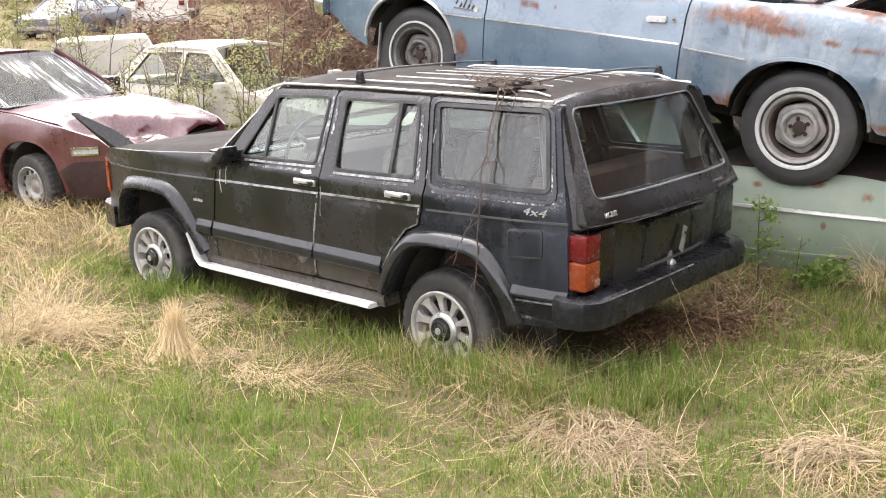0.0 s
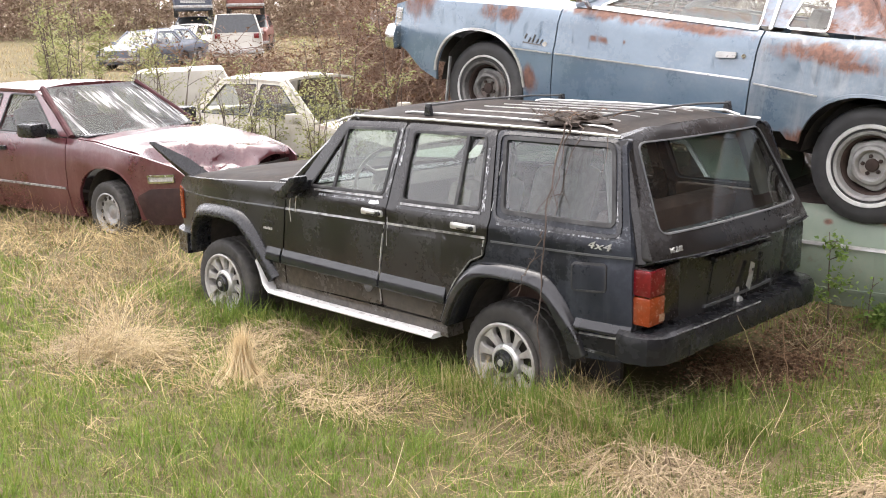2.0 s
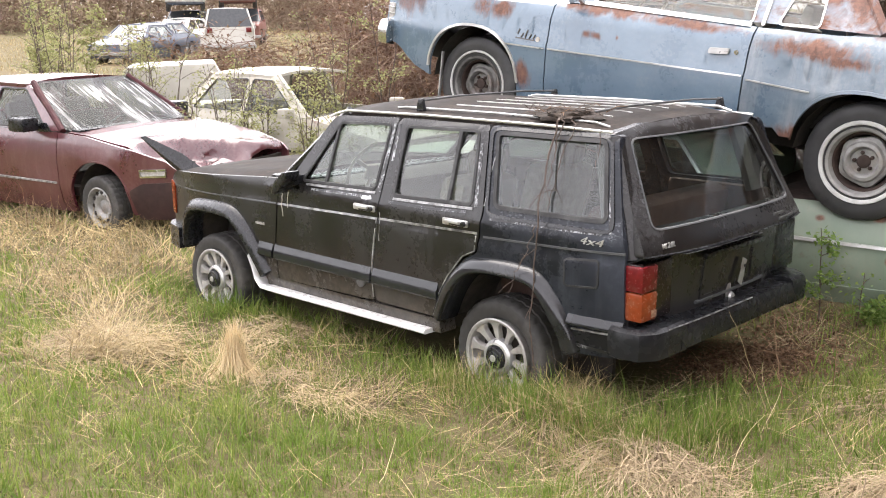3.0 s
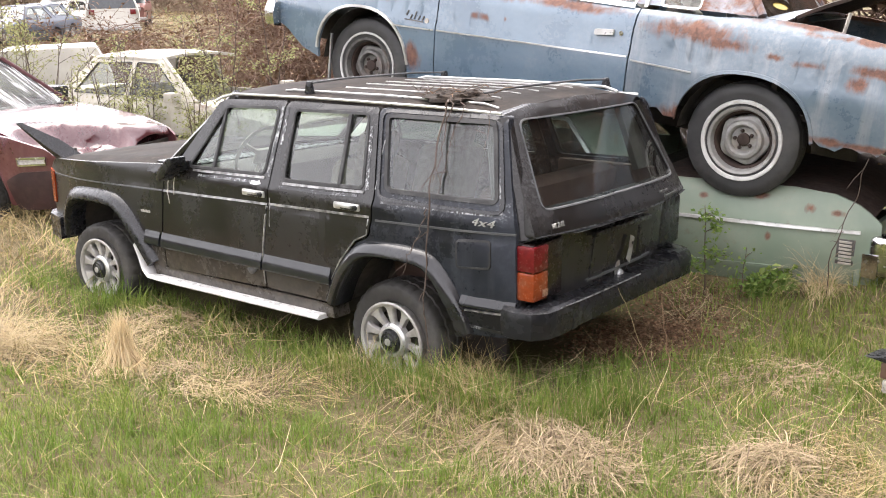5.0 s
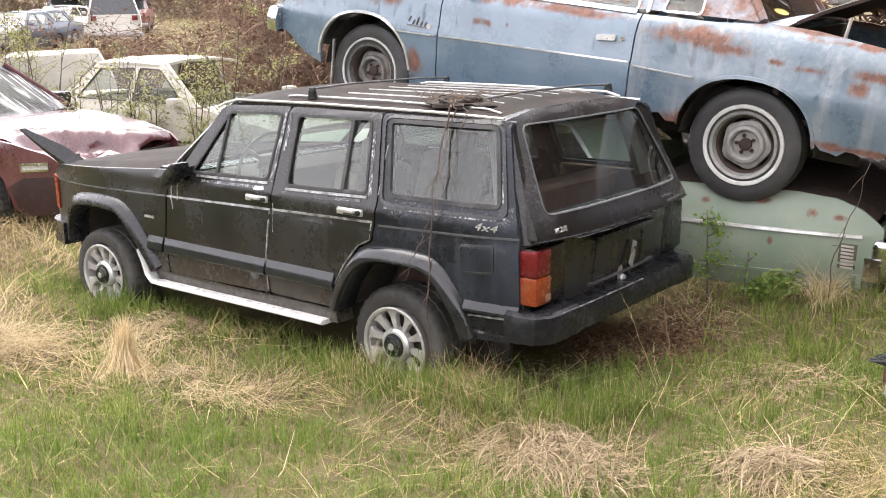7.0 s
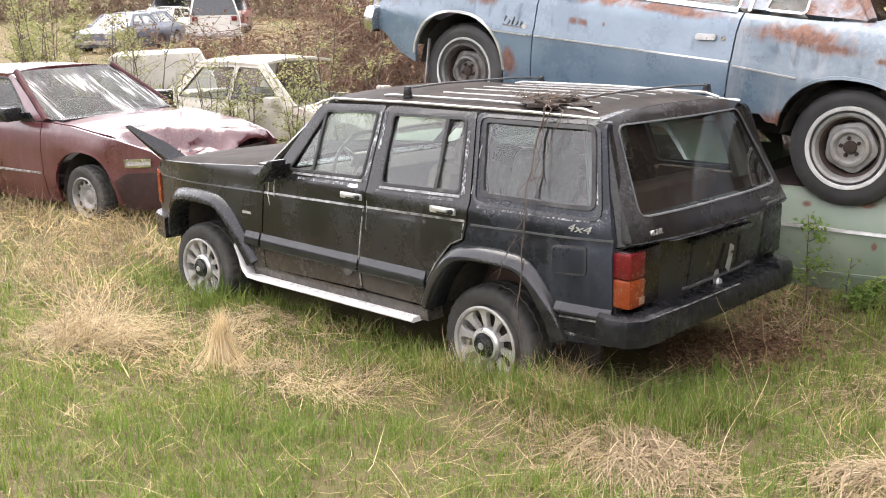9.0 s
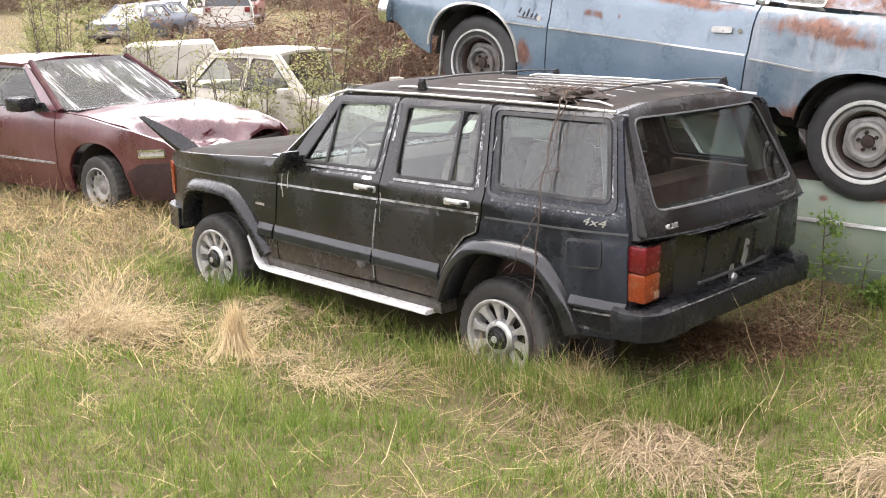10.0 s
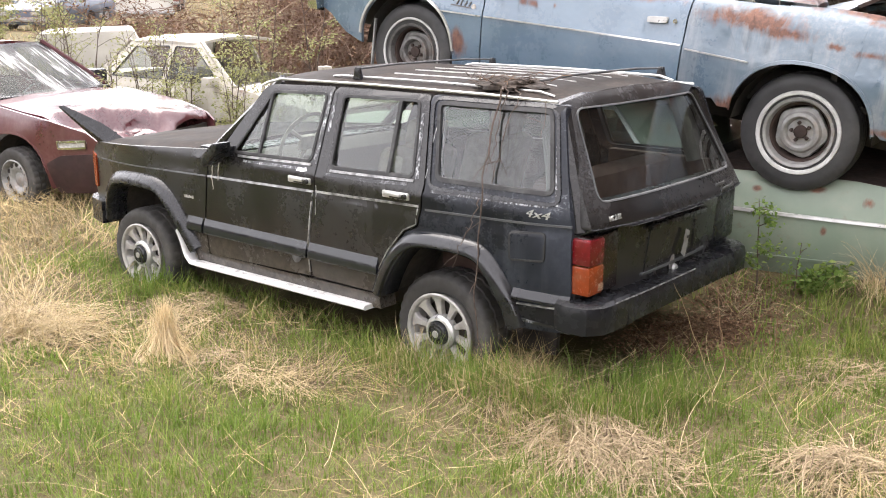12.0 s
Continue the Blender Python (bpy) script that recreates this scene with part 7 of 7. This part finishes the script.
def sheaf(x, y, rad, h, n, seed, label):
    """Stalks that stand on a wide foot and lean together at the top, some tips bent over."""
    r = np.random.RandomState(seed)
    a, q = r.rand(n) * 2 * math.pi, rad * np.sqrt(r.rand(n))
    top = np.stack([x + r.normal(0, 0.021, n), y + r.normal(0, 0.021, n), h * r.uniform(0.55, 1.1, n)], 1)
    foot = np.stack([x + q * np.cos(a), y + q * np.sin(a), 0 * a], 1)
    k = 6
    pts = np.zeros((n, k, 3))
    for i in range(k):
        t = i / (k - 1)
        pts[:, i] = foot * (1 - t) + top * t
        pts[:, i, :2] += (top - foot)[:, :2] * 0.14 * math.sin(math.pi * t) + r.normal(0, 0.006, (n, 2)) + np.stack([np.cos(a), np.sin(a)], 1) * 0.05 * max(0.0, t - 0.75) * 4
    pts[:, :, 2] += heights(pts[:, :, 0], pts[:, :, 1]) - 0.01
    side = np.stack([np.cos(a + 1.57), np.sin(a + 1.57), r.uniform(-0.3, 0.3, n)], 1)
    return tagged(ribbons("dry_grass_sheaf", pts, r.uniform(0.003, 0.007, n), side, M["sheaf_hay"]), label, "dry grass", "dry grass tufts")


sheaf(-1.18, -1.60, 0.19, 0.33, 360, 41, "upright sheaf of pale dry grass")
tuft("dry_grass_tuft", -1.18, -1.60, 40, 0.26, 55, 0.08, 0.75, 1.0, mat="pale_hay", wide=0.0045, label="skirt of bent dry stalks round the sheaf")
tuft("dry_grass_tuft", -1.98, -1.92, 150, 0.62, 56, 0.26, 0.75, 2.0, mat="pale_hay", wide=0.0042, head=0.7, label="combed arch of long pale straw")
tuft("dry_grass_tuft", -2.45, -1.70, 60, 0.62, 42, 0.14, 0.95, 1.3, mat="pale_hay", wide=0.005, label="long arching dry grass stalks")
tuft("dry_grass_tuft", -2.20, -1.90, 260, 0.55, 43, 0.16, 0.75, 1.7, label="long arching dry grass stalks")
tuft("dry_grass_tuft", 1.26, -1.06, 22, 0.55, 44, 0.20, 1.20, 0.4, mat="pale_hay", label="loose stalks over the heap")
tuft("dry_grass_tuft", 1.96, -0.64, 22, 0.50, 45, 0.18, 1.15, 0.4, mat="pale_hay", label="loose stalks over the heap")
tuft("dry_grass_tuft", 0.02, -1.02, 36, 0.26, 46, 0.05, 0.35, 0.9, label="few bent dry stalks by the wheel")
tuft("dry_grass_tuft", -0.42, -1.30, 50, 0.24, 47, 0.12, 0.4, 1.0, label="few bent dry stalks")
tuft("dry_grass_tuft", 1.50, 1.34, 240, 0.40, 48, 0.09, 0.30, 3.6, mat="pale_hay", label="drooping mop of dry grass by the green car")
tuft("dry_grass_tuft", 0.86, 1.02, 120, 0.30, 57, 0.16, 0.95, 2.4, label="brown dry grass behind the wagon")
tuft("dry_grass_tuft", 2.45, 0.60, 70, 0.55, 49, 0.10, 0.50, 2.2, label="tall arching dry grass stalks")
tuft("dry_grass_tuft", -5.4, -0.55, 160, 0.32, 50, 0.6, 0.3, 1.2, label="dry grass before the maroon car", wide=0.005)
tuft("dry_grass_tuft", -4.0, -0.95, 160, 0.30, 51, 0.5, 0.3, 1.2, label="dry grass before the maroon car", wide=0.005)
tuft("dry_grass_tuft", -3.5, -1.5, 120, 0.36, 52, 0.4, 0.4, 1.4, label="dry grass stalks standing in the field", wide=0.004)
tuft("dry_grass_tuft", 2.5, -0.9, 24, 0.36, 53, 0.3, 0.9, 1.0, label="dry grass stalks standing in the field")


def leafy(name, stems, leaves, bark, leaf, label, category, group="", seed=1, size=0.03):
    """A plant with round stems and many small leaves; stems are lists of points, leaves are places."""
    r = np.random.RandomState(seed)
    ob = root(name, Matrix.Translation(stems[0][0][0]), label, category, group)
    o = Vector(stems[0][0][0])
    bm = bmesh.new()
    for pts, ra, rb in stems:
        tube([Vector(p) - o for p in pts], ra, 5, bm, rb)
    st = part("stem", bm, bark, ob)
    if name == "weed_clump":
        tagged(st, kind="stuff")
    n = len(leaves)
    lv = np.array(leaves) - np.array(o)[None]
    a, e = r.rand(n) * 2 * math.pi, r.normal(0.1, 0.5, n)
    d = np.stack([np.cos(a) * np.cos(e), np.sin(a) * np.cos(e), np.sin(e)], 1)
    ln = size * r.uniform(0.6, 1.35, n)
    mid = lv + d * (ln * 0.5)[:, None]
    tip = lv + d * ln[:, None] - np.array([0, 0, 1]) * (ln * 0.18)[:, None]
    s = np.cross(d, r.normal(0, 1, (n, 3)) + np.array([0, 0, 1.2]))
    s /= np.linalg.norm(s, axis=1)[:, None] + 1e-9
    w = (ln * 0.30)[:, None]
    v = np.stack([lv, mid - s * w, tip, mid + s * w], 1).reshape(-1, 3)
    me = bpy.data.meshes.new("leaves")
    f = np.arange(n * 4).reshape(-1, 4)
    me.from_pydata(v.tolist(), [], f.tolist())
    me.materials.append(leaf)
    lo = new("leaves", me)
    lo.parent = ob
    return ob


def sapling(x, y, h, seed, n=5, density=70, size=0.045, lean=0.12, leaf="sapling_leaf", label="thin sapling with fresh yellow-green leaves", z=None, thick=0.010):
    r = random.Random(seed)
    z = ground_z(x, y) if z is None else z
    stems, leaves = [], []
    for k in range(n):
        a, l = r.uniform(0, 6.28), r.uniform(0.3, 1.0) * lean
        hh = h * r.uniform(0.55, 1.0) if k else h
        pts = []
        bx, by = x + r.uniform(-0.08, 0.08) * (k > 0), y + r.uniform(-0.08, 0.08) * (k > 0)
        for i in range(7):
            t = i / 6
            pts.append((bx + math.cos(a) * l * hh * t ** 1.4 + r.uniform(-0.02, 0.02) * hh * 0.5, by + math.sin(a) * l * hh * t ** 1.4 + r.uniform(-0.02, 0.02) * hh * 0.5, z - 0.03 + hh * t))
        stems.append((pts, thick * hh / h, 0.002))
        for b in range(int(4 + hh * 5)):
            t = r.uniform(0.22, 0.98)
            i = min(5, int(t * 6))
            p = Vector(pts[i]).lerp(Vector(pts[i + 1]), t * 6 - i)
            ba, bl = r.uniform(0, 6.28), r.uniform(0.08, 0.28) * hh * (1.1 - t * 0.7)
            q = p + Vector((math.cos(ba) * bl, math.sin(ba) * bl, bl * r.uniform(0.2, 0.9)))
            m = p.lerp(q, 0.5) + Vector((0, 0, bl * 0.08))
            stems.append(([tuple(p), tuple(m), tuple(q)], 0.004, 0.0015))
            for _ in range(int(density * bl / (0.2 * hh) / n) + 2):
                c = p.lerp(q, r.uniform(0.25, 1.08))
                leaves.append((c.x + r.gauss(0, 0.03), c.y + r.gauss(0, 0.03), c.z + r.gauss(0, 0.03)))
    return leafy("sapling", stems, leaves, M["bark"], M[leaf], label, "sapling", "saplings among the wrecks", seed, size)


r0 = random.Random(77)
for k, (x, y, h) in enumerate(((-4.55, 2.75, 2.25), (-5.5, 1.55, 1.45), (-5.95, 1.25, 1.2), (-5.2, 2.1, 1.35), (-5.05, 2.45, 1.9), (-6.4, 1.9, 1.5), (-5.7, 2.5, 1.7), (-4.9, 1.9, 1.05), (-6.9, 1.5, 1.9), (-7.6, 1.4, 2.0), (-8.3, 0.9, 2.3), (-9.3, 1.2, 2.5), (-4.6, 2.3, 0.95), (-5.9, 3.1, 2.0), (-8.9, 2.4, 2.2), (-10.5, 2.2, 2.6), (-6.1, 2.2, 1.2))):
    sapling(x, y, h, 300 + k, 3 + k % 3, 120, 0.031, 0.18)
for k, (x, y, h) in enumerate(((-19.0, 5.6, 2.4), (-19.6, 6.4, 2.1), (-18.2, 5.2, 1.7), (-20.4, 7.4, 2.3), (-17.0, 6.9, 1.6))):
    sapling(x, y, h, 350 + k, 4, 90, 0.085, 0.22, label="bushy young sapling with yellowish leaves", thick=0.02)
sapling(0.84, 1.20, 0.60, 401, 1, 44, 0.034, 0.06, "weed_leaf", "slim green sapling before the green car", thick=0.006)
sapling(1.06, 1.22, 0.36, 404, 1, 20, 0.030, 0.12, "weed_leaf", "small green shoot before the green car", thick=0.004)
sapling(2.02, 1.34, 0.86, 403, 2, 60, 0.042, 0.08, "sapling_leaf", "young sapling with broad yellow-green leaves", thick=0.007)


def weed_patch(x, y, rx, n, h, seed, label):
    """Broad low leaves on short stalks."""
    r = random.Random(seed)
    stems, leaves = [], []
    for k in range(n):
        a, q = r.uniform(0, 6.28), rx * math.sqrt(r.random())
        px, py = x + q * math.cos(a), y + q * math.sin(a) * 0.6
        hh = h * r.uniform(0.5, 1.1)
        z = ground_z(px, py)
        t = (px + r.uniform(-0.05, 0.05), py + r.uniform(-0.05, 0.05), z + hh)
        stems.append(([(px, py, z - 0.02), t], 0.003, 0.002))
        for _ in range(16):
            f = r.uniform(0.35, 1.05)
            leaves.append((px + (t[0] - px) * f, py + (t[1] - py) * f, z + hh * f))
    leafy("weed_clump", stems, leaves, M["weed_leaf"], M["weed_leaf"], label, "weed", "weeds", seed, 0.045)


weed_patch(1.20, 1.34, 0.22, 22, 0.15, 501, "dark green leafy weeds by the green car")


def bramble(name, x0, x1, y0, y1, h, n, leaves, seed, label, thick=0.009, long=(1.2, 3.0), leafsize=0.05, leaf="dead_leaf"):
    """A thicket of arching bare canes hung with dead leaves."""
    r = np.random.RandomState(seed)
    k = 5 if thick > 0.02 else 9
    px, py = r.uniform(x0, x1, n), r.uniform(y0, y1, n)
    gz = np.array([ground_z(a, b) for a, b in zip(px, py)])
    start = gz + h * r.rand(n) ** 1.5 * 0.75 - 0.05
    a = r.rand(n) * 2 * math.pi
    e = r.uniform(0.2, 1.4, n)
    ln = r.uniform(long[0], long[1], n)
    pts = np.zeros((n, k, 3))
    p = np.stack([px, py, start], 1)
    for i in range(k):
        pts[:, i] = p
        d = np.stack([np.cos(a) * np.cos(e), np.sin(a) * np.cos(e), np.sin(e)], 1)
        p = p + d * (ln / k)[:, None]
        e = e - r.uniform(0.05, 0.42, n) * 9 / k
        a = a + r.normal(0, 0.25, n)
    pts[:, :, 2] = np.maximum(pts[:, :, 2], 0.05)
    w = thick * r.uniform(0.5, 1.4, n)
    s1 = np.stack([np.cos(a + 1.57), np.sin(a + 1.57), 0 * a], 1)
    thing = root(name, pose(float((x0 + x1) / 2), float((y0 + y1) / 2), 0), label, "bush")
    off = np.array([(x0 + x1) / 2, (y0 + y1) / 2, 0])
    tagged(ribbons("cane_tangle", pts - off, w * 2, s1, M["cane"], thing), kind="stuff")
    s2 = np.cross(s1, np.stack([np.cos(a), np.sin(a), 0.3 + 0 * a], 1))
    tagged(ribbons("cane_tangle", pts - off, w * 2, s2, M["cane"], thing), kind="stuff")
    m = leaves
    i, j = r.randint(0, n, m), r.randint(1, k, m)
    c = pts[i, j] - off + r.normal(0, 0.07, (m, 3))
    v = c[:, None, :] + r.normal(0, leafsize * 0.5, (m, 4, 3))
    me = bpy.data.meshes.new("dead_leaves")
    me.from_pydata(v.reshape(-1, 3).tolist(), [], np.arange(m * 4).reshape(-1, 4).tolist())
    me.materials.append(M[leaf])
    lo = new("dead_leaves", me)
    lo.parent = thing
    tagged(lo, kind="stuff")


bramble("bramble_thicket", -9.6, -4.8, 6.0, 9.5, 2.6, 6500, 26000, 61, "tall brown thicket of bare brambles", 0.0055, (1.0, 2.6), 0.042)
bramble("bramble_thicket", -14.0, -9.5, 9.8, 13.0, 2.2, 1600, 8000, 62, "brown thicket of bare brambles behind the estate car")
bramble("bramble_thicket", -4.8, 3.5, 4.2, 6.5, 2.4, 1600, 8000, 63, "brown thicket of bare brambles behind the stacked cars")
bramble("bramble_thicket", -17.0, -11.5, 6.6, 9.2, 0.9, 800, 5000, 71, "low brown brambles before the far row")
bramble("bramble_thicket", 1.75, 3.4, 2.3, 3.2, 0.7, 150, 1500, 64, "dark low brambles beside the stacked cars", 0.006, (0.4, 1.0), 0.022)
bramble("far_hedge", -60, -20, 38, 46, 7.0, 3000, 40000, 65, "bare brown hedge and trees along the yard", 0.022, (2, 5), 0.16, "haze_leaf")
bramble("far_hedge", -150, -125, -20, 70, 8.0, 2600, 40000, 66, "bare brown hedge and trees along the yard", 0.04, (3, 7), 0.32, "haze_leaf")
bramble("tree_row", -35, 60, -62, -50, 9.0, 3400, 40000, 68, "bare trees along the lane behind the viewer", 0.05, (4, 8), 0.7)
bramble("tree_row", -62, -36, -46, -14, 9.5, 3000, 50000, 70, "bare trees along the lane behind the viewer", 0.04, (2, 4), 0.28)
# out of view, added to block sky light from the hatch and right side
bramble("tree_row", 8, 15, -5, 13, 8.0, 2600, 80000, 72, "unseen bare trees added to dim the right side", 0.022, (2, 4), 0.17)
bramble("far_hedge", -82, -66, 14, 60, 6.0, 2600, 50000, 69, "bare brown hedge and trees along the yard", 0.028, (2, 5), 0.2, "haze_leaf")
# unseen tall hedge, placed so the hatch glass mirrors it instead of sky
bramble("far_hedge", 2, 24, 13, 19, 13.0, 3000, 40000, 67, "bare brown hedge and trees along the yard", 0.03, (3, 7), 0.4)

# ---- small things ----
def debris_pile():
    """Rotten leaves and twigs lodged on the roof, with stems hanging down the flank."""
    o = root("leaf_debris", pose(0.22, -0.52, 1.566), "clod of rotten leaves and twigs on the roof", "debris")
    bm = bmesh.new()
    bmesh.ops.create_icosphere(bm, subdivisions=4, radius=1)
    for v in bm.verts:
        k = 1 + 0.45 * noise.noise(v.co * 2.4) + 0.20 * noise.noise(v.co * 5.1) + 0.10 * noise.noise(v.co * 13)
        v.co = Vector((v.co.x * 0.17 * k, v.co.y * 0.11 * k, max(-0.005, v.co.z * 0.048 * k)))
    part("clod", bm, plain("rotten_leaves", (0.048, 0.036, 0.028), 0.95, var=0.7, scale=40, bump=1.0, dirt=(0.10, 0.072, 0.052), dirty=0.6), o, "", 60)
    r = random.Random(9)
    for k in range(44):
        a, q = r.uniform(0, 6.28), r.random() ** 0.5
        p = Vector((0.24 * q * math.cos(a), 0.16 * q * math.sin(a), 0.02 + 0.04 * r.random()))
        b = r.uniform(0, 6.28)
        l = r.uniform(0.04, 0.14)
        d = Vector((math.cos(b), math.sin(b), r.uniform(-0.1, 0.35))) * l
        e = p + d
        e.z = max(e.z, 0.012)
        part("twig", tube([p, p + d * 0.5 + Vector((0, 0, 0.012)), e], 0.0026, 4, None, 0.0014), M["bark"] if k % 5 else M["dead_leaf"], o)
    return o


debris_pile()


def vine(name, pts, r0, label, jitter=0.012, seed=0, twigs=5, mat="bark"):
    """A dry stem along a few places, with short side shoots."""
    r = random.Random(seed)
    o = Vector(pts[0])
    ob = root(name, Matrix.Translation(o), label, "dry vine", "dry stems")
    line = []
    for a, b in zip(pts, pts[1:]):
        a, b = Vector(a), Vector(b)
        for i in range(5):
            line.append(a.lerp(b, i / 5) - o + Vector((r.uniform(-1, 1), r.uniform(-0.4, 0.2), r.uniform(-1, 1))) * jitter)
    line.append(Vector(pts[-1]) - o)
    part("stem", tube(line, r0, 5, None, r0 * 0.5), M[mat], ob)
    for k in range(twigs):
        i = r.randrange(2, len(line) - 1)
        d = Vector((r.uniform(-1, 1), r.uniform(-0.5, 0.0), r.uniform(-0.8, 0.5))).normalized() * r.uniform(0.04, 0.13)
        part("shoot", tube([line[i], line[i] + d * 0.6, line[i] + d + Vector((0, 0, -0.01))], r0 * 0.5, 4, None, r0 * 0.25), M[mat], ob)
    return ob


vine("hanging_vine", [(0.25, -0.56, 1.60), (0.30, -0.69, 1.57), (0.315, -0.78, 1.38), (0.33, -0.875, 1.15), (0.335, -0.90, 0.90), (0.335, -0.935, 0.60), (0.36, -0.93, 0.40), (0.40, -0.93, 0.20)], 0.0055, "long dry vine hanging from the roof", 0.010, 1, 7)
vine("hanging_vine", [(0.22, -0.56, 1.60), (0.33, -0.69, 1.57), (0.35, -0.79, 1.38), (0.34, -0.855, 1.22)], 0.0035, "short dry vine over the quarter glass", 0.012, 2, 3)
vine("hanging_vine", [(0.28, -0.56, 1.60), (0.42, -0.70, 1.55), (0.385, -0.79, 1.38), (0.375, -0.86, 1.17)], 0.003, "short dry vine over the quarter glass", 0.012, 3, 3)
vine("hanging_vine", [(0.335, -0.89, 1.10), (0.29, -0.905, 0.98), (0.235, -0.93, 0.86), (0.205, -0.94, 0.76)], 0.003, "forked dry vine on the rear flank", 0.012, 4, 3)
vine("hanging_vine", [(0.38, -0.92, 0.42), (0.45, -0.93, 0.36), (0.50, -0.94, 0.28), (0.50, -0.95, 0.18)], 0.003, "dry shoot over the rear tyre", 0.010, 5, 3)
vine("hanging_vine", [(0.56, -0.70, 1.55), (0.575, -0.735, 1.46), (0.572, -0.76, 1.38)], 0.0025, "short dry stem at the roof edge", 0.006, 6, 1)
# pale strips by the mirror
vine("torn_strip", [(-1.60, -0.86, 1.17), (-1.615, -0.885, 1.08), (-1.625, -0.90, 0.98), (-1.62, -0.90, 0.90)], 0.0045, "pale strip of torn seal hanging at the mirror", 0.004, 7, 0, "ivory")
vine("torn_strip", [(-1.575, -0.86, 1.16), (-1.565, -0.885, 1.08), (-1.57, -0.90, 0.96)], 0.0045, "pale strip of torn seal hanging at the mirror", 0.004, 8, 0, "ivory")
# stalks behind the rear bumper
vine("dry_stalk", [(1.30, -0.30, 0.12), (1.18, -0.28, 0.36), (1.08, -0.27, 0.56), (1.0, -0.24, 0.665)], 0.0018, "dry stalk leaning on the rear bumper", 0.004, 11, 1, "straw")
vine("dry_stalk", [(1.22, -0.02, 0.10), (1.16, -0.02, 0.38), (1.12, 0.0, 0.62)], 0.004, "brown seed stalk behind the bumper", 0.008, 12, 6, "dead_leaf")
vine("dry_stalk", [(1.30, 0.33, 0.12), (1.31, 0.32, 0.30), (1.30, 0.33, 0.46)], 0.003, "brown dock stalk in the grass", 0.003, 13, 2, "dead_leaf")
vine("dry_stalk", [(1.52, 1.32, 0.22), (1.56, 1.30, 0.60), (1.66, 1.28, 0.92), (1.72, 1.27, 1.16)], 0.004, "tall dry stalk by the green car", 0.012, 14, 4, "bark")
vine("dry_stalk", [(-5.7, -0.75, 0.2), (-5.68, -0.74, 0.42), (-5.7, -0.75, 0.62)], 0.005, "dry weed stalk before the maroon car", 0.01, 15, 8, "dead_leaf")
vine("dry_stalk", [(-5.3, -0.68, 0.2), (-5.28, -0.67, 0.40), (-5.3, -0.68, 0.58)], 0.005, "dry weed stalk before the maroon car", 0.01, 16, 8, "dead_leaf")
vine("dry_stalk", [(-6.0, -0.95, 0.2), (-6.0, -0.94, 0.42), (-6.02, -0.95, 0.66)], 0.005, "dry weed stalk before the maroon car", 0.01, 17, 8, "dead_leaf")


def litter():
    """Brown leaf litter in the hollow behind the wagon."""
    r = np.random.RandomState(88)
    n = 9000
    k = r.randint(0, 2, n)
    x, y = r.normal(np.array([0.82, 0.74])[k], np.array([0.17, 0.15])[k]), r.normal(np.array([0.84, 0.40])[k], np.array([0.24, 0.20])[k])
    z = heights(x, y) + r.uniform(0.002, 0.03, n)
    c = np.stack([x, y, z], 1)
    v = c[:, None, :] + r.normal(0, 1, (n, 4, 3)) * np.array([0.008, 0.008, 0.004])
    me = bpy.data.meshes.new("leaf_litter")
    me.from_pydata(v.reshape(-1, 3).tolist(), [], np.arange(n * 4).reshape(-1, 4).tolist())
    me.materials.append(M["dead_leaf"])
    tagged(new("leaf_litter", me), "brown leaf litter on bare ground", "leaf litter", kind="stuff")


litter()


def scrap_bumper():
    """A rusty brown beam with a rubber strip and a broken lamp under it."""
    m = pose(2.18, 0.19, 0.0, 0, 0, -14)
    o = root("scrap_bumper", m, "brown scrap bumper with a black strip and a lamp", "car part")
    M["brown_paint"] = plain("brown_paint", (0.11, 0.062, 0.042), 0.6, var=0.4, scale=9, dirt=(0.2, 0.15, 0.11), dirty=0.5)
    part("beam", block(0.0, 1.1, -0.10, 0.14, 0.355, 0.432, 0.010), M["brown_paint"], o, "dull brown beam")
    part("rubber_strip", prism([(-0.085, 0.438), (0.0, 0.452), (1.1, 0.456), (1.1, 0.437), (0.0, 0.435)], -0.10, 0.06, 0.004), M["black_plastic"], o, "torn black rubber strip")
    lamp = part("lamp_housing", block(0.025, 0.19, -0.085, 0.04, 0.285, 0.358, 0.008), M["black_plastic"], o)
    part("white_lens", block(0.012, 0.078, -0.10, -0.02, 0.288, 0.350, 0.012), M["lens_white"], lamp, "broken white lens")
    part("amber_lens", block(0.081, 0.15, -0.10, -0.02, 0.288, 0.350, 0.012), M["lens_yellow"], lamp, "amber lens")
    part("bracket", block(0.40, 0.52, -0.05, 0.08, 0.05, 0.34, 0.01), M["rusty"], o)
    part("bracket", block(0.92, 1.04, -0.05, 0.08, 0.05, 0.34, 0.01), M["rusty"], o)


scrap_bumper()
